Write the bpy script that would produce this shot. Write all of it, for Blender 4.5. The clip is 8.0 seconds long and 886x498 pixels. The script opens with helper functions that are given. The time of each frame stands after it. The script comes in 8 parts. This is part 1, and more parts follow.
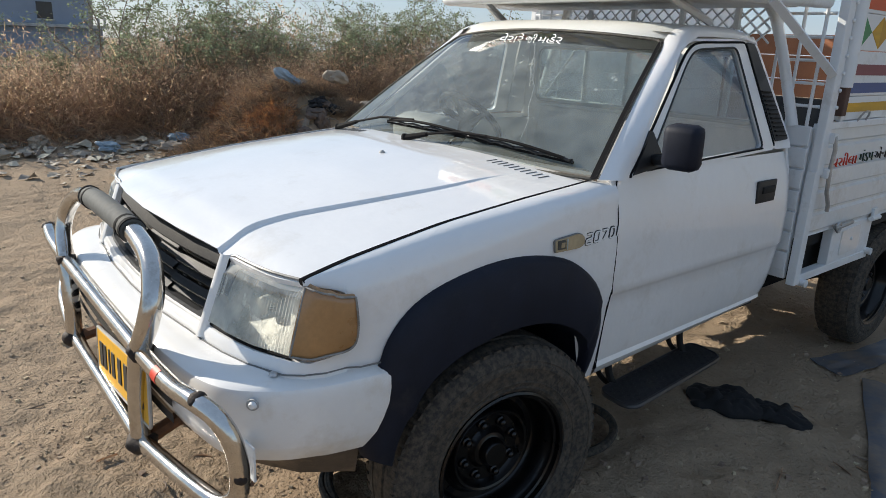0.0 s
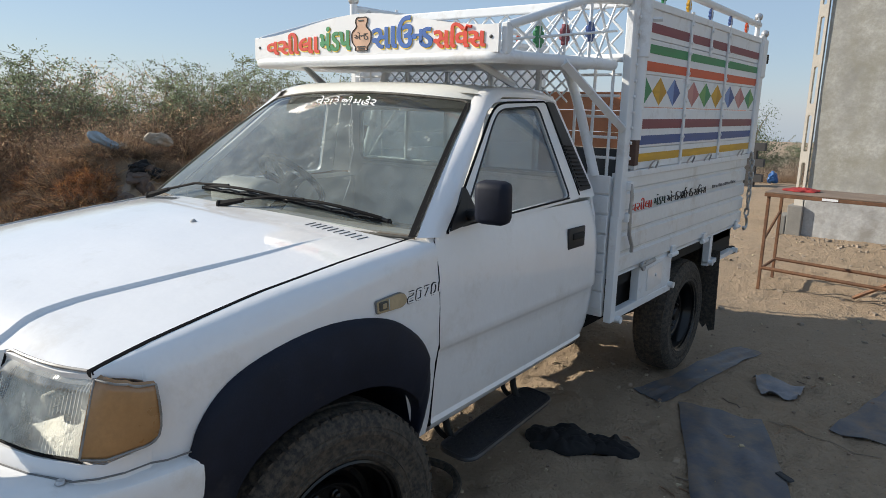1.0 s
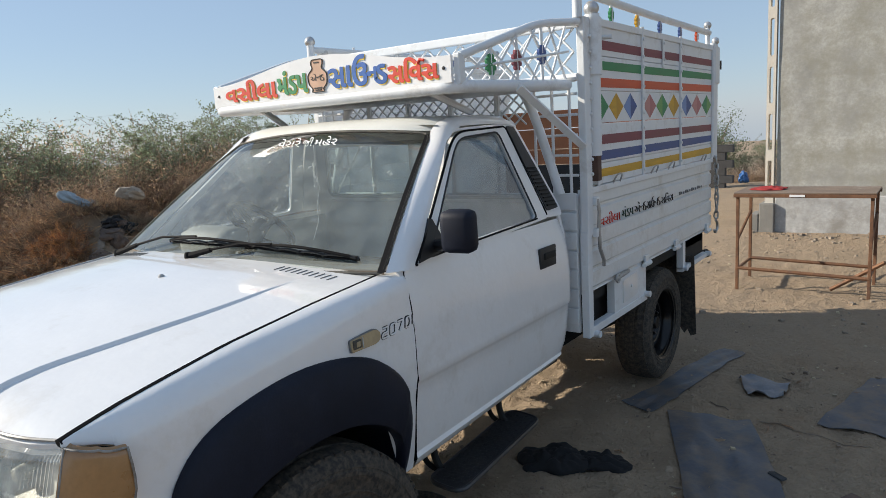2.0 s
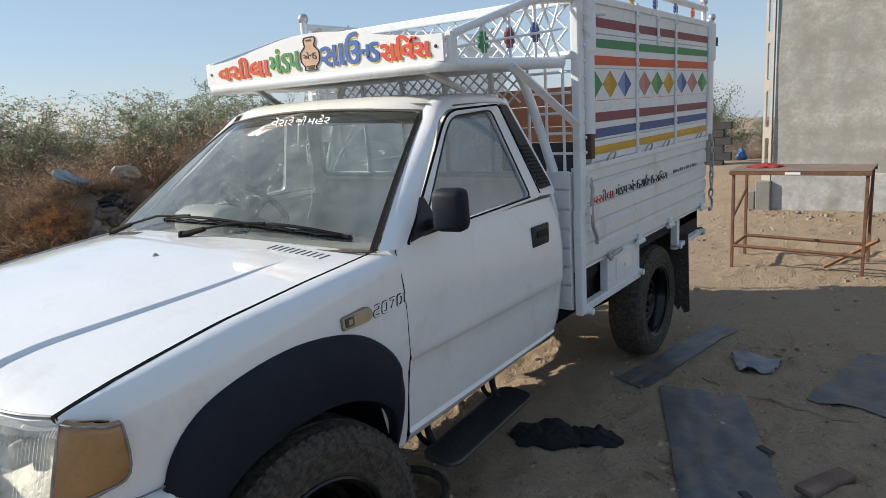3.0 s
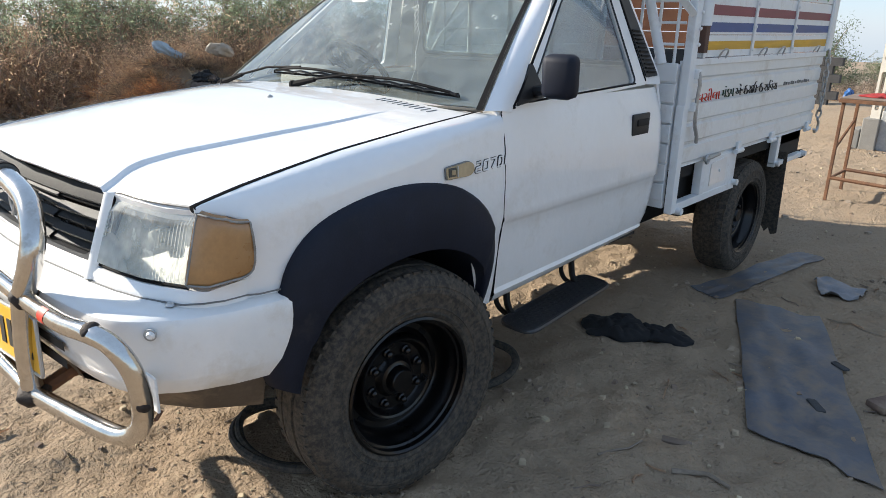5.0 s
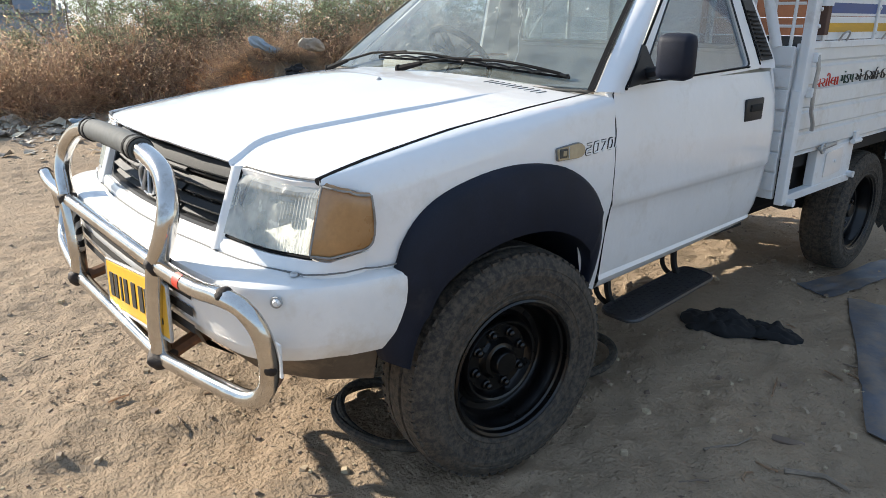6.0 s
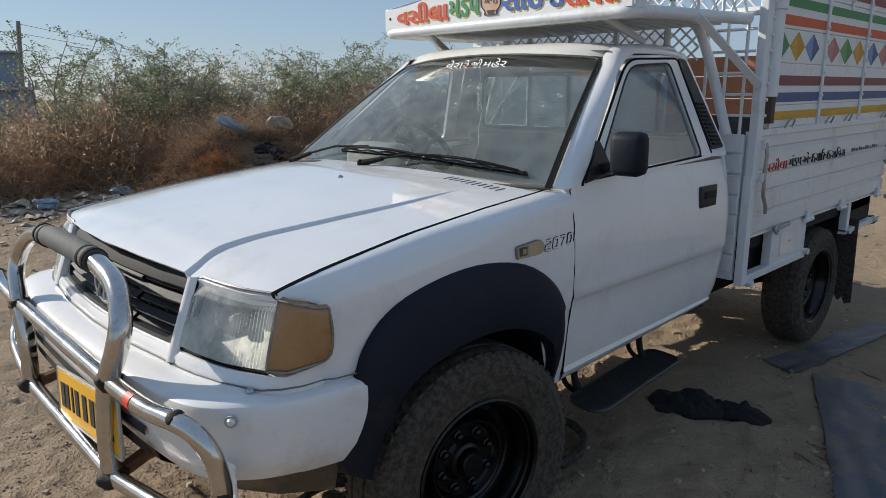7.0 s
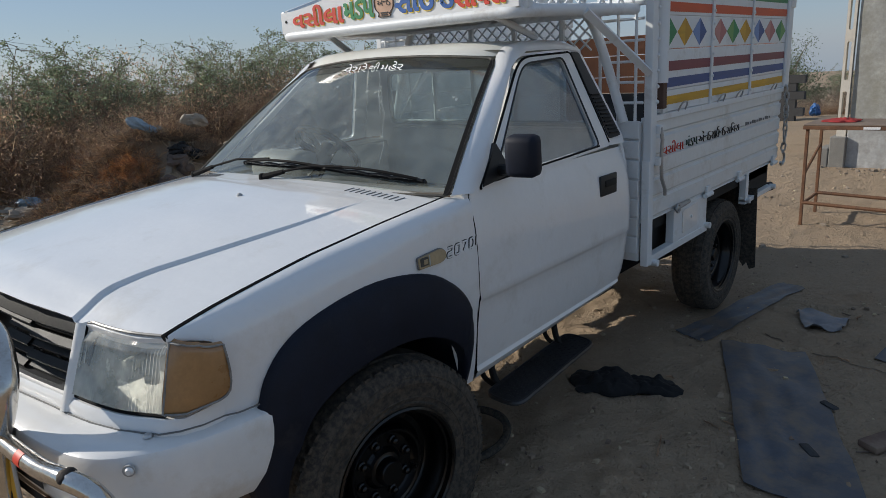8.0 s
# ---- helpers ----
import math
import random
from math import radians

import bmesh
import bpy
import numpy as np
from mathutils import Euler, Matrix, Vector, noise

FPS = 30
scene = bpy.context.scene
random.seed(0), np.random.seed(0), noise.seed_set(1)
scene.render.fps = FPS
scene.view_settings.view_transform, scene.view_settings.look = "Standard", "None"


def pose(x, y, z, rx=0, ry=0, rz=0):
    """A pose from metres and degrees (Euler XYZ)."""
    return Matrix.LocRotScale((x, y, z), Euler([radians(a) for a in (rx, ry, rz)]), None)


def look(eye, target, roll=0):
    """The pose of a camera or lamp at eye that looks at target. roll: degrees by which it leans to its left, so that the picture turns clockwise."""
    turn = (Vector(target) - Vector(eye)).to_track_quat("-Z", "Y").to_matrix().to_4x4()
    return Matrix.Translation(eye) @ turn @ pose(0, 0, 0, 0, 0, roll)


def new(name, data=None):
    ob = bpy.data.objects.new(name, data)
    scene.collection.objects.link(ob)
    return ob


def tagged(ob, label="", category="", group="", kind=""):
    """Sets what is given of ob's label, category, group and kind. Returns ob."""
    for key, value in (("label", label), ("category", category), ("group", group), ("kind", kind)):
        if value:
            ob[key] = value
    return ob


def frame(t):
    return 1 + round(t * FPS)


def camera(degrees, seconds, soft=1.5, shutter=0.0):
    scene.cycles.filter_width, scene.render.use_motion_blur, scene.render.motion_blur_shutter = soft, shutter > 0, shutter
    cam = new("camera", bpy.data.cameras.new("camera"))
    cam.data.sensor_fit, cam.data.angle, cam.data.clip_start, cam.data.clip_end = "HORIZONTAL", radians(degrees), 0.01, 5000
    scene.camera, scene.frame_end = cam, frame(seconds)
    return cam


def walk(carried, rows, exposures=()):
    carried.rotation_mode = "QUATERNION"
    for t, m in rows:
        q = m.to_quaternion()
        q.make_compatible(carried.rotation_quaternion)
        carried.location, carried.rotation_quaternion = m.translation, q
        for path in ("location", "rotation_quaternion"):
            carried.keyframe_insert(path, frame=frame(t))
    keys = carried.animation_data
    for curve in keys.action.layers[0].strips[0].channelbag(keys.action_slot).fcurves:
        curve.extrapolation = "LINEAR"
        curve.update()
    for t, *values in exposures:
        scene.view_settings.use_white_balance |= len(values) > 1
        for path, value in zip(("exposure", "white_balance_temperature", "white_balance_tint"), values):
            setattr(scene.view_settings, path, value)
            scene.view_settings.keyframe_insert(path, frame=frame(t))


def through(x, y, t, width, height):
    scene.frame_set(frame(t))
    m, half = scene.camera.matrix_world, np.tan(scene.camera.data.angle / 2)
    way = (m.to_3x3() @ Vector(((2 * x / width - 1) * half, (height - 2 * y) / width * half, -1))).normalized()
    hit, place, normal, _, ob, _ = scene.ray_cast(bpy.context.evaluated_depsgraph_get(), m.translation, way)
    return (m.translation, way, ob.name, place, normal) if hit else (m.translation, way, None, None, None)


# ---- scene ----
cam = camera(66.1, 8.0, soft=0.5)
PATH = [
    (0, (2.052, -1.276, 1.55), (0.568, -0.067, 0.971), 2.3),
    (0.5, (2.058, -1.228, 1.562), (0.724, 0.182, 1.08), 1.9),
    (1, (2.089, -1.196, 1.572), (0.886, 0.347, 1.159), 1.4),
    (1.5, (2.115, -1.182, 1.592), (0.913, 0.375, 1.227), -2.4),
    (1.7, (2.124, -1.177, 1.591), (0.939, 0.398, 1.253), -3.2),
    (2.8, (2.149, -1.171, 1.584), (0.996, 0.419, 1.205), -3.7),
    (3, (2.158, -1.173, 1.592), (0.993, 0.402, 1.19), -3.6),
    (3.5, (2.162, -1.177, 1.585), (0.963, 0.359, 1.134), -3.8),
    (4, (2.186, -1.202, 1.564), (0.885, 0.211, 1.008), -4.6),
    (4.2, (2.184, -1.216, 1.55), (0.899, 0.199, 0.962), -4.3),
    (5.3, (2.117, -1.344, 1.389), (0.825, 0.045, 0.755), 2.2),
    (5.5, (2.106, -1.356, 1.377), (0.801, 0.021, 0.744), 2.2),
    (6, (2.075, -1.391, 1.381), (0.645, -0.148, 0.741), 0.3),
    (6.5, (2.071, -1.389, 1.39), (0.618, -0.137, 0.825), 1.3),
    (7, (2.073, -1.346, 1.477), (0.658, -0.008, 1.021), -0.3),
    (7.5, (2.108, -1.314, 1.566), (0.714, 0.043, 1.101), -0.8),
    (8, (2.151, -1.264, 1.577), (0.877, 0.186, 1.054), -3.4),
]
EXPOSURE = [(0.0, 0.39, 6850, 10), (1.5, 0.37, 6900, 10), (3.5, 0.46, 6900, 10), (4.2, 0.60, 6850, 10), (5.5, 1.02, 6780, 10), (6.0, 0.98, 6850, 10), (6.5, 0.52, 6980, 10), (7.0, 0.03, 6620, 10), (7.5, -0.09, 6580, 10), (8.0, -0.18, 6580, 10)]
walk(cam, [(t, look(eye, target, roll)) for t, eye, target, roll in PATH], EXPOSURE)
from collections import namedtuple

# ---------------------------------------------------------------- world, sun
world = bpy.data.worlds.new("world")
scene.world = world
world.use_nodes = True
SUN_EL, SUN_TO = 27.5, (0.912, 0.41)          # elevation; horizontal way the light travels
wn = world.node_tree.nodes
sky = wn.new("ShaderNodeTexSky")
sky.sky_type = "NISHITA"
sky.sun_disc = False
sky.sun_elevation = radians(SUN_EL)
sky.sun_rotation = math.atan2(-SUN_TO[0], -SUN_TO[1])
sky.air_density, sky.dust_density, sky.ozone_density = 1.0, 0.2, 2.6
wn["Background"].inputs["Strength"].default_value = 0.135
haze = wn.new("ShaderNodeMix")                  # thin winter haze over the whole sky
haze.data_type = "RGBA"
haze.inputs[0].default_value = 0.72
haze.inputs[7].default_value = (1.82, 2.57, 3.78, 1.0)
world.node_tree.links.new(sky.outputs[0], haze.inputs[6])
world.node_tree.links.new(haze.outputs[2], wn["Background"].inputs["Color"])
sun = bpy.data.lights.new("sun", "SUN")
sun.energy, sun.angle, sun.color = 4.8, radians(0.53), (1.0, 0.95, 0.865)
ce = math.cos(radians(SUN_EL))
hl = math.hypot(*SUN_TO)
sdir = Vector((SUN_TO[0] / hl * ce, SUN_TO[1] / hl * ce, -math.sin(radians(SUN_EL))))
sun_ob = new("sun", sun)
sun_ob.matrix_world = look((-8, -5, 9), Vector((-8, -5, 9)) + sdir)


# ---------------------------------------------------------------- materials
def mat(name, color, rough=0.5, metal=0.0, var=0.12, scale=6.0, fine=60.0, bump=0.0, bscale=None, coat=0.0,
        dirt=None, dirt_amt=0.0, dirt_scale=2.5, spec=0.5, rvar=0.1, island=False, aniso=(1, 1, 1)):
    """A principled surface with grain at two scales, optional stains of a second colour, and relief."""
    m = bpy.data.materials.new(name)
    m.use_nodes = True
    nt = m.node_tree
    nd, ln = nt.nodes, nt.links
    b = nd["Principled BSDF"]
    tc = nd.new("ShaderNodeTexCoord")
    mp = nd.new("ShaderNodeMapping")
    mp.inputs["Scale"].default_value = aniso
    ln.new(tc.outputs["Object"], mp.inputs["Vector"])

    def nz(sc, det=6.0, ro=0.6):
        n = nd.new("ShaderNodeTexNoise")
        n.inputs["Scale"].default_value = sc
        n.inputs["Detail"].default_value = det
        n.inputs["Roughness"].default_value = ro
        ln.new(mp.outputs[0], n.inputs["Vector"])
        return n.outputs["Fac"]

    def mixc(fac, a, bb):
        x = nd.new("ShaderNodeMix")
        x.data_type = "RGBA"
        for sock, v in ((x.inputs[0], fac), (x.inputs[6], a), (x.inputs[7], bb)):
            if hasattr(v, "links"):
                ln.new(v, sock)
            else:
                sock.default_value = v
        return x.outputs[2]

    def ramp(v, lo, hi):
        r = nd.new("ShaderNodeMapRange")
        r.inputs["From Min"].default_value = lo
        r.inputs["From Max"].default_value = hi
        ln.new(v, r.inputs["Value"])
        return r.outputs[0]

    c4 = (*color, 1.0)
    lo = tuple(max(0.0, c * (1 - var)) for c in color) + (1.0,)
    hi = tuple(min(1.0, c * (1 + var)) for c in color) + (1.0,)
    big, small = nz(scale), nz(fine, 3.0)
    col = mixc(ramp(big, 0.3, 0.7), lo, hi)
    col = mixc(ramp(small, 0.35, 0.65), col, mixc(0.5, col, lo))
    if island:
        gi = nd.new("ShaderNodeNewGeometry")
        h2 = nd.new("ShaderNodeHueSaturation")
        r2 = nd.new("ShaderNodeMapRange")
        r2.inputs["To Min"].default_value, r2.inputs["To Max"].default_value = 0.55, 1.45
        ln.new(gi.outputs["Random Per Island"], r2.inputs["Value"])
        ln.new(r2.outputs[0], h2.inputs["Value"])
        r3 = nd.new("ShaderNodeMapRange")
        r3.inputs["To Min"].default_value, r3.inputs["To Max"].default_value = 0.48, 0.52
        ln.new(gi.outputs["Random Per Island"], r3.inputs["Value"])
        ln.new(r3.outputs[0], h2.inputs["Hue"])
        ln.new(col, h2.inputs["Color"])
        col = h2.outputs[0]
    if dirt:
        st = nz(dirt_scale, 8.0, 0.7)
        f = ramp(st, 0.62 - 0.3 * dirt_amt, 0.80 - 0.25 * dirt_amt)
        ml = nd.new("ShaderNodeMath")
        ml.operation = "MULTIPLY"
        ml.inputs[1].default_value = min(1.0, 0.35 + dirt_amt)
        ln.new(f, ml.inputs[0])
        col = mixc(ml.outputs[0], col, (*dirt, 1.0))
    ln.new(col, b.inputs["Base Color"])
    rr = nd.new("ShaderNodeMapRange")
    rr.inputs["To Min"].default_value = max(0.02, rough - rvar)
    rr.inputs["To Max"].default_value = min(1.0, rough + rvar)
    ln.new(big, rr.inputs["Value"])
    ln.new(rr.outputs[0], b.inputs["Roughness"])
    b.inputs["Metallic"].default_value = metal
    b.inputs["Specular IOR Level"].default_value = spec
    b.inputs["Coat Weight"].default_value = coat
    b.inputs["Coat Roughness"].default_value = 0.05
    if bump:
        bp = nd.new("ShaderNodeBump")
        bp.inputs["Strength"].default_value = 1.0
        bp.inputs["Distance"].default_value = bump
        ln.new(nz(bscale or fine, 5.0, 0.65), bp.inputs["Height"])
        ln.new(bp.outputs[0], b.inputs["Normal"])
    return m


def glass_mat(name, color, rough=0.03, alpha=0.2, dust=0.0, film=(0.42, 0.41, 0.38), specks=0.0, patchy=0.5):
    """Thin glass: mostly clear pass-through with gloss, and a film of dust, tinted where it also carries painted sky
    haze.
    """
    m = bpy.data.materials.new(name)
    m.use_nodes = True
    nt = m.node_tree
    nd, ln = nt.nodes, nt.links
    nd.clear()
    out = nd.new("ShaderNodeOutputMaterial")
    tr = nd.new("ShaderNodeBsdfTransparent")
    tr.inputs[0].default_value = (*color, 1)
    gl = nd.new("ShaderNodeBsdfGlossy")
    gl.inputs["Roughness"].default_value = rough
    fr = nd.new("ShaderNodeFresnel")
    fr.inputs[0].default_value = 1.52
    mx = nd.new("ShaderNodeMixShader")
    ad = nd.new("ShaderNodeMath")
    ad.operation = "ADD"
    ad.inputs[1].default_value = alpha
    ln.new(fr.outputs[0], ad.inputs[0])
    ln.new(ad.outputs[0], mx.inputs[0])
    ln.new(tr.outputs[0], mx.inputs[1])
    ln.new(gl.outputs[0], mx.inputs[2])
    df = nd.new("ShaderNodeBsdfDiffuse")
    df.inputs[0].default_value = (*film, 1)
    tc = nd.new("ShaderNodeTexCoord")
    n1 = nd.new("ShaderNodeTexNoise")
    n1.inputs["Scale"].default_value = 13.0
    n1.inputs["Detail"].default_value = 8.0
    ln.new(tc.outputs["Object"], n1.inputs["Vector"])
    mr = nd.new("ShaderNodeMapRange")
    mr.inputs["From Min"].default_value, mr.inputs["From Max"].default_value = 0.35, 0.75
    mr.inputs["To Min"].default_value, mr.inputs["To Max"].default_value = dust * (1 - patchy), dust * (1 + patchy)
    ln.new(n1.outputs["Fac"], mr.inputs["Value"])
    n2 = nd.new("ShaderNodeTexNoise")
    n2.inputs["Scale"].default_value, n2.inputs["Detail"].default_value = 34.0, 3.0
    ln.new(tc.outputs["Object"], n2.inputs["Vector"])
    sp = nd.new("ShaderNodeMapRange")
    sp.inputs["From Min"].default_value, sp.inputs["From Max"].default_value = 0.66, 0.74
    sp.inputs["To Max"].default_value = specks
    ln.new(n2.outputs["Fac"], sp.inputs["Value"])
    sm = nd.new("ShaderNodeMath")
    sm.operation, sm.use_clamp = "ADD", True
    ln.new(mr.outputs[0], sm.inputs[0])
    ln.new(sp.outputs[0], sm.inputs[1])
    m2 = nd.new("ShaderNodeMixShader")
    ln.new(sm.outputs[0], m2.inputs[0])
    ln.new(mx.outputs[0], m2.inputs[1])
    ln.new(df.outputs[0], m2.inputs[2])
    ln.new(m2.outputs[0], out.inputs[0])
    return m


WHITE = mat("white_car_paint", (0.78, 0.775, 0.765), 0.32, var=0.03, scale=3.0, fine=30, coat=0.9, rvar=0.10, bump=0.006, bscale=2.6,
            dirt=(0.57, 0.53, 0.46), dirt_amt=0.20, dirt_scale=4.0)
WHITE_DUSTY = mat("dusty_white_paint", (0.76, 0.755, 0.74), 0.38, var=0.04, scale=4.0, fine=30, coat=0.5, rvar=0.1, bump=0.002, bscale=5,
                  dirt=(0.52, 0.45, 0.35), dirt_amt=0.20, dirt_scale=4.5)
WHITE_ROUGH = mat("brushed_white_enamel", (0.70, 0.72, 0.73), 0.45, var=0.06, scale=5, fine=40, bump=0.0006, bscale=25, coat=0.2,
                  dirt=(0.38, 0.33, 0.28), dirt_amt=0.22, dirt_scale=5.0)
STEEL_WHITE = mat("white_painted_sheet", (0.66, 0.68, 0.68), 0.38, var=0.08, scale=4, fine=30, bump=0.0012, bscale=9,
                  dirt=(0.42, 0.38, 0.32), dirt_amt=0.3, dirt_scale=4.0, coat=0.25)
CREAM = mat("yellowed_white_paint", (0.74, 0.73, 0.67), 0.35, var=0.05, coat=0.4, dirt=(0.4, 0.34, 0.22), dirt_amt=0.2)
BLACKP = mat("black_plastic", (0.013, 0.014, 0.016), 0.5, var=0.3, scale=8, fine=150, bump=0.0004, rvar=0.12,
             dirt=(0.05, 0.047, 0.045), dirt_amt=0.12)
FOOTM = mat("worn_grey_rubber_tread", (0.042, 0.042, 0.045), 0.42, var=0.4, scale=7, bump=0.0012, bscale=30, rvar=0.15, dirt=(0.075, 0.065, 0.055), dirt_amt=0.35, dirt_scale=9)
FLARE = mat("dark_blue_black_flare", (0.011, 0.014, 0.025), 0.6, spec=0.22, var=0.3, scale=10, fine=200, bump=0.0005,
            dirt=(0.05, 0.05, 0.05), dirt_amt=0.10, dirt_scale=6)
RUBBER = mat("tyre_rubber", (0.026, 0.024, 0.021), 0.82, var=0.35, scale=22, fine=90, bump=0.004, bscale=36,
             dirt=(0.086, 0.069, 0.051), dirt_amt=0.70, dirt_scale=55)
DUSTY = mat("dust_caked_plastic", (0.10, 0.078, 0.058), 0.85, var=0.3, scale=7, dirt=(0.24, 0.18, 0.125), dirt_amt=0.5, dirt_scale=6)
OLDSEAL = mat("weathered_rubber_seal", (0.075, 0.070, 0.058), 0.7, var=0.4, scale=20, dirt=(0.16, 0.14, 0.10), dirt_amt=0.4, dirt_scale=12)
SLATM = mat("dusty_grey_slats", (0.020, 0.021, 0.022), 0.6, spec=0.25, var=0.3, scale=10, bump=0.0006, dirt=(0.065, 0.060, 0.055), dirt_amt=0.3, dirt_scale=9)
SEAL = mat("rubber_seal", (0.007, 0.007, 0.008), 0.8, var=0.2, spec=0.12)
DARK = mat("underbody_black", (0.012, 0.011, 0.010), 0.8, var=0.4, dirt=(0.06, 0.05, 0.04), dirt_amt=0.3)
BLACK_RIM = mat("black_enamel_rim", (0.0022, 0.0022, 0.0026), 0.30, var=0.4, scale=20, coat=0.3, spec=0.25, bump=0.0008, bscale=30, dirt=(0.022, 0.014, 0.009), dirt_amt=0.25, dirt_scale=9)
CHROME = mat("worn_stainless_tube", (0.62, 0.59, 0.55), 0.16, metal=1.0, var=0.12, scale=12, fine=90, rvar=0.1,
             dirt=(0.26, 0.18, 0.12), dirt_amt=0.28, dirt_scale=11, bump=0.0004)
WELD = mat("burnt_weld", (0.05, 0.04, 0.035), 0.7, metal=0.5, var=0.5, scale=40, bump=0.004, bscale=60)
RIMGREY = mat("dull_lamp_rim", (0.30, 0.29, 0.27), 0.45, var=0.35, scale=30, dirt=(0.10, 0.085, 0.07), dirt_amt=0.5, dirt_scale=20)
SILVER = mat("silver_paint", (0.5, 0.5, 0.5), 0.35, metal=0.6)
AMBER = mat("amber_plastic", (0.375, 0.200, 0.080), 0.3, var=0.18, scale=14, fine=80, coat=0.5, dirt=(0.30, 0.20, 0.10), dirt_amt=0.3)
AMBER2 = mat("faded_amber_lens", (0.42, 0.33, 0.20), 0.25, var=0.2, coat=0.5)
REFLECTOR = mat("lamp_reflector", (0.40, 0.41, 0.37), 0.5, metal=0.2, var=0.35, scale=18, bump=0.006, bscale=30, dirt=(0.16, 0.16, 0.13), dirt_amt=0.3, dirt_scale=12)
YELLOWP = mat("yellow_plate", (0.80, 0.42, 0.02), 0.45, var=0.1, dirt=(0.35, 0.2, 0.05), dirt_amt=0.2)
INK = mat("black_ink", (0.02, 0.02, 0.02), 0.5)
REDP = mat("red_sign_paint", (0.62, 0.045, 0.02), 0.5, var=0.15)
GREENP = mat("green_sign_paint", (0.03, 0.24, 0.09), 0.5, var=0.15)
DARKGREEN = mat("blackish_green_paint", (0.015, 0.05, 0.03), 0.5)
BLUEP = mat("blue_sign_paint", (0.014, 0.098, 0.35), 0.5, var=0.15)
BROWNP = mat("brown_sign_paint", (0.55, 0.34, 0.23), 0.5, var=0.2, scale=30)
YEDGE = mat("yellow_outline_paint", (0.85, 0.62, 0.10), 0.5, var=0.1)
WTEXT = mat("white_vinyl_letters", (0.85, 0.85, 0.85), 0.5)
MAROON = mat("maroon_stripe", (0.21, 0.045, 0.065), 0.5, var=0.2, scale=20, aniso=(1, 0.1, 1))
S_GREEN = mat("green_stripe", (0.03, 0.23, 0.09), 0.5, var=0.2, scale=20, aniso=(1, 0.1, 1))
S_RED = mat("red_stripe", (0.62, 0.09, 0.03), 0.5, var=0.15, scale=20, aniso=(1, 0.1, 1))
S_BLUE = mat("blue_stripe", (0.042, 0.085, 0.25), 0.5, var=0.2, scale=20, aniso=(1, 0.1, 1))
S_YEL = mat("yellow_stripe", (0.60, 0.33, 0.02), 0.5, var=0.2, scale=20, aniso=(1, 0.1, 1))
PINKP = mat("pink_diamond", (0.50, 0.22, 0.20), 0.5)
PINK2 = mat("dark_pink_diamond", (0.42, 0.15, 0.15), 0.5)
D_YEL2 = mat("dark_yellow_diamond", (0.50, 0.26, 0.015), 0.5)
D_GRN = mat("light_green_diamond", (0.13, 0.32, 0.09), 0.5)
D_BLU = mat("light_blue_diamond", (0.16, 0.26, 0.50), 0.5)
INNER = mat("terracotta_board", (0.30, 0.11, 0.045), 0.6, var=0.2)
GREYIN = mat("grey_cabin_plastic", (0.16, 0.16, 0.155), 0.7, var=0.15, bump=0.0006)
HOODM = mat("pale_grey_plastic", (0.21, 0.22, 0.215), 0.65, var=0.12, bump=0.0006)
SEATM = mat("dusty_grey_vinyl", (0.022, 0.024, 0.024), 0.6, var=0.15, bump=0.001, bscale=30)
HEADLINE = mat("cabin_lining", (0.44, 0.45, 0.43), 0.8, var=0.1)
CHAINM = mat("galvanised_chain", (0.45, 0.45, 0.44), 0.45, metal=0.7, var=0.25, dirt=(0.2, 0.12, 0.07), dirt_amt=0.2)
RUST = mat("rusty_steel", (0.20, 0.10, 0.055), 0.75, metal=0.25, var=0.35, scale=12, fine=80, bump=0.0008,
           dirt=(0.10, 0.06, 0.045), dirt_amt=0.4, dirt_scale=8)
WOODD = mat("dark_post_wood", (0.10, 0.055, 0.04), 0.8, var=0.25, bump=0.001)
PLY = mat("weathered_board", (0.19, 0.14, 0.105), 0.8, var=0.25, bump=0.001, dirt=(0.5, 0.47, 0.42), dirt_amt=0.2)
CONC = mat("grey_cement_plaster", (0.385, 0.38, 0.35), 0.9, var=0.34, scale=2.2, fine=26, bump=0.005, bscale=9,
           dirt=(0.27, 0.26, 0.215), dirt_amt=0.62, dirt_scale=2.6)
CONC_L = mat("pale_cement_base", (0.43, 0.43, 0.42), 0.9, var=0.26, scale=3.5, fine=24, bump=0.006, bscale=12,
             dirt=(0.24, 0.225, 0.20), dirt_amt=0.5, dirt_scale=2.2)
FOOT = mat("weathered_cement", (0.23, 0.22, 0.20), 0.9, var=0.2, scale=3, bump=0.006, bscale=12, dirt=(0.34, 0.30, 0.25), dirt_amt=0.3)
COLUMN = mat("beige_precast", (0.62, 0.57, 0.49), 0.85, var=0.1, bump=0.002, dirt=(0.3, 0.26, 0.2), dirt_amt=0.2)
MATR = mat("blue_grey_rubber_sheet", (0.082, 0.092, 0.112), 0.5, var=0.3, scale=5, fine=40, bump=0.003, bscale=9,
           dirt=(0.165, 0.130, 0.100), dirt_amt=0.62, dirt_scale=7)
SCRAP = mat("pale_worn_rubber", (0.21, 0.215, 0.235), 0.6, var=0.25, scale=8, bump=0.002, bscale=14, dirt=(0.30, 0.23, 0.17), dirt_amt=0.4, dirt_scale=6)
CLOTH = mat("black_cloth", (0.010, 0.010, 0.011), 0.95, var=0.4, bump=0.003, bscale=40)
REDCLOTH = mat("red_cloth", (0.30, 0.025, 0.025), 0.9, var=0.3, bump=0.003, bscale=30)
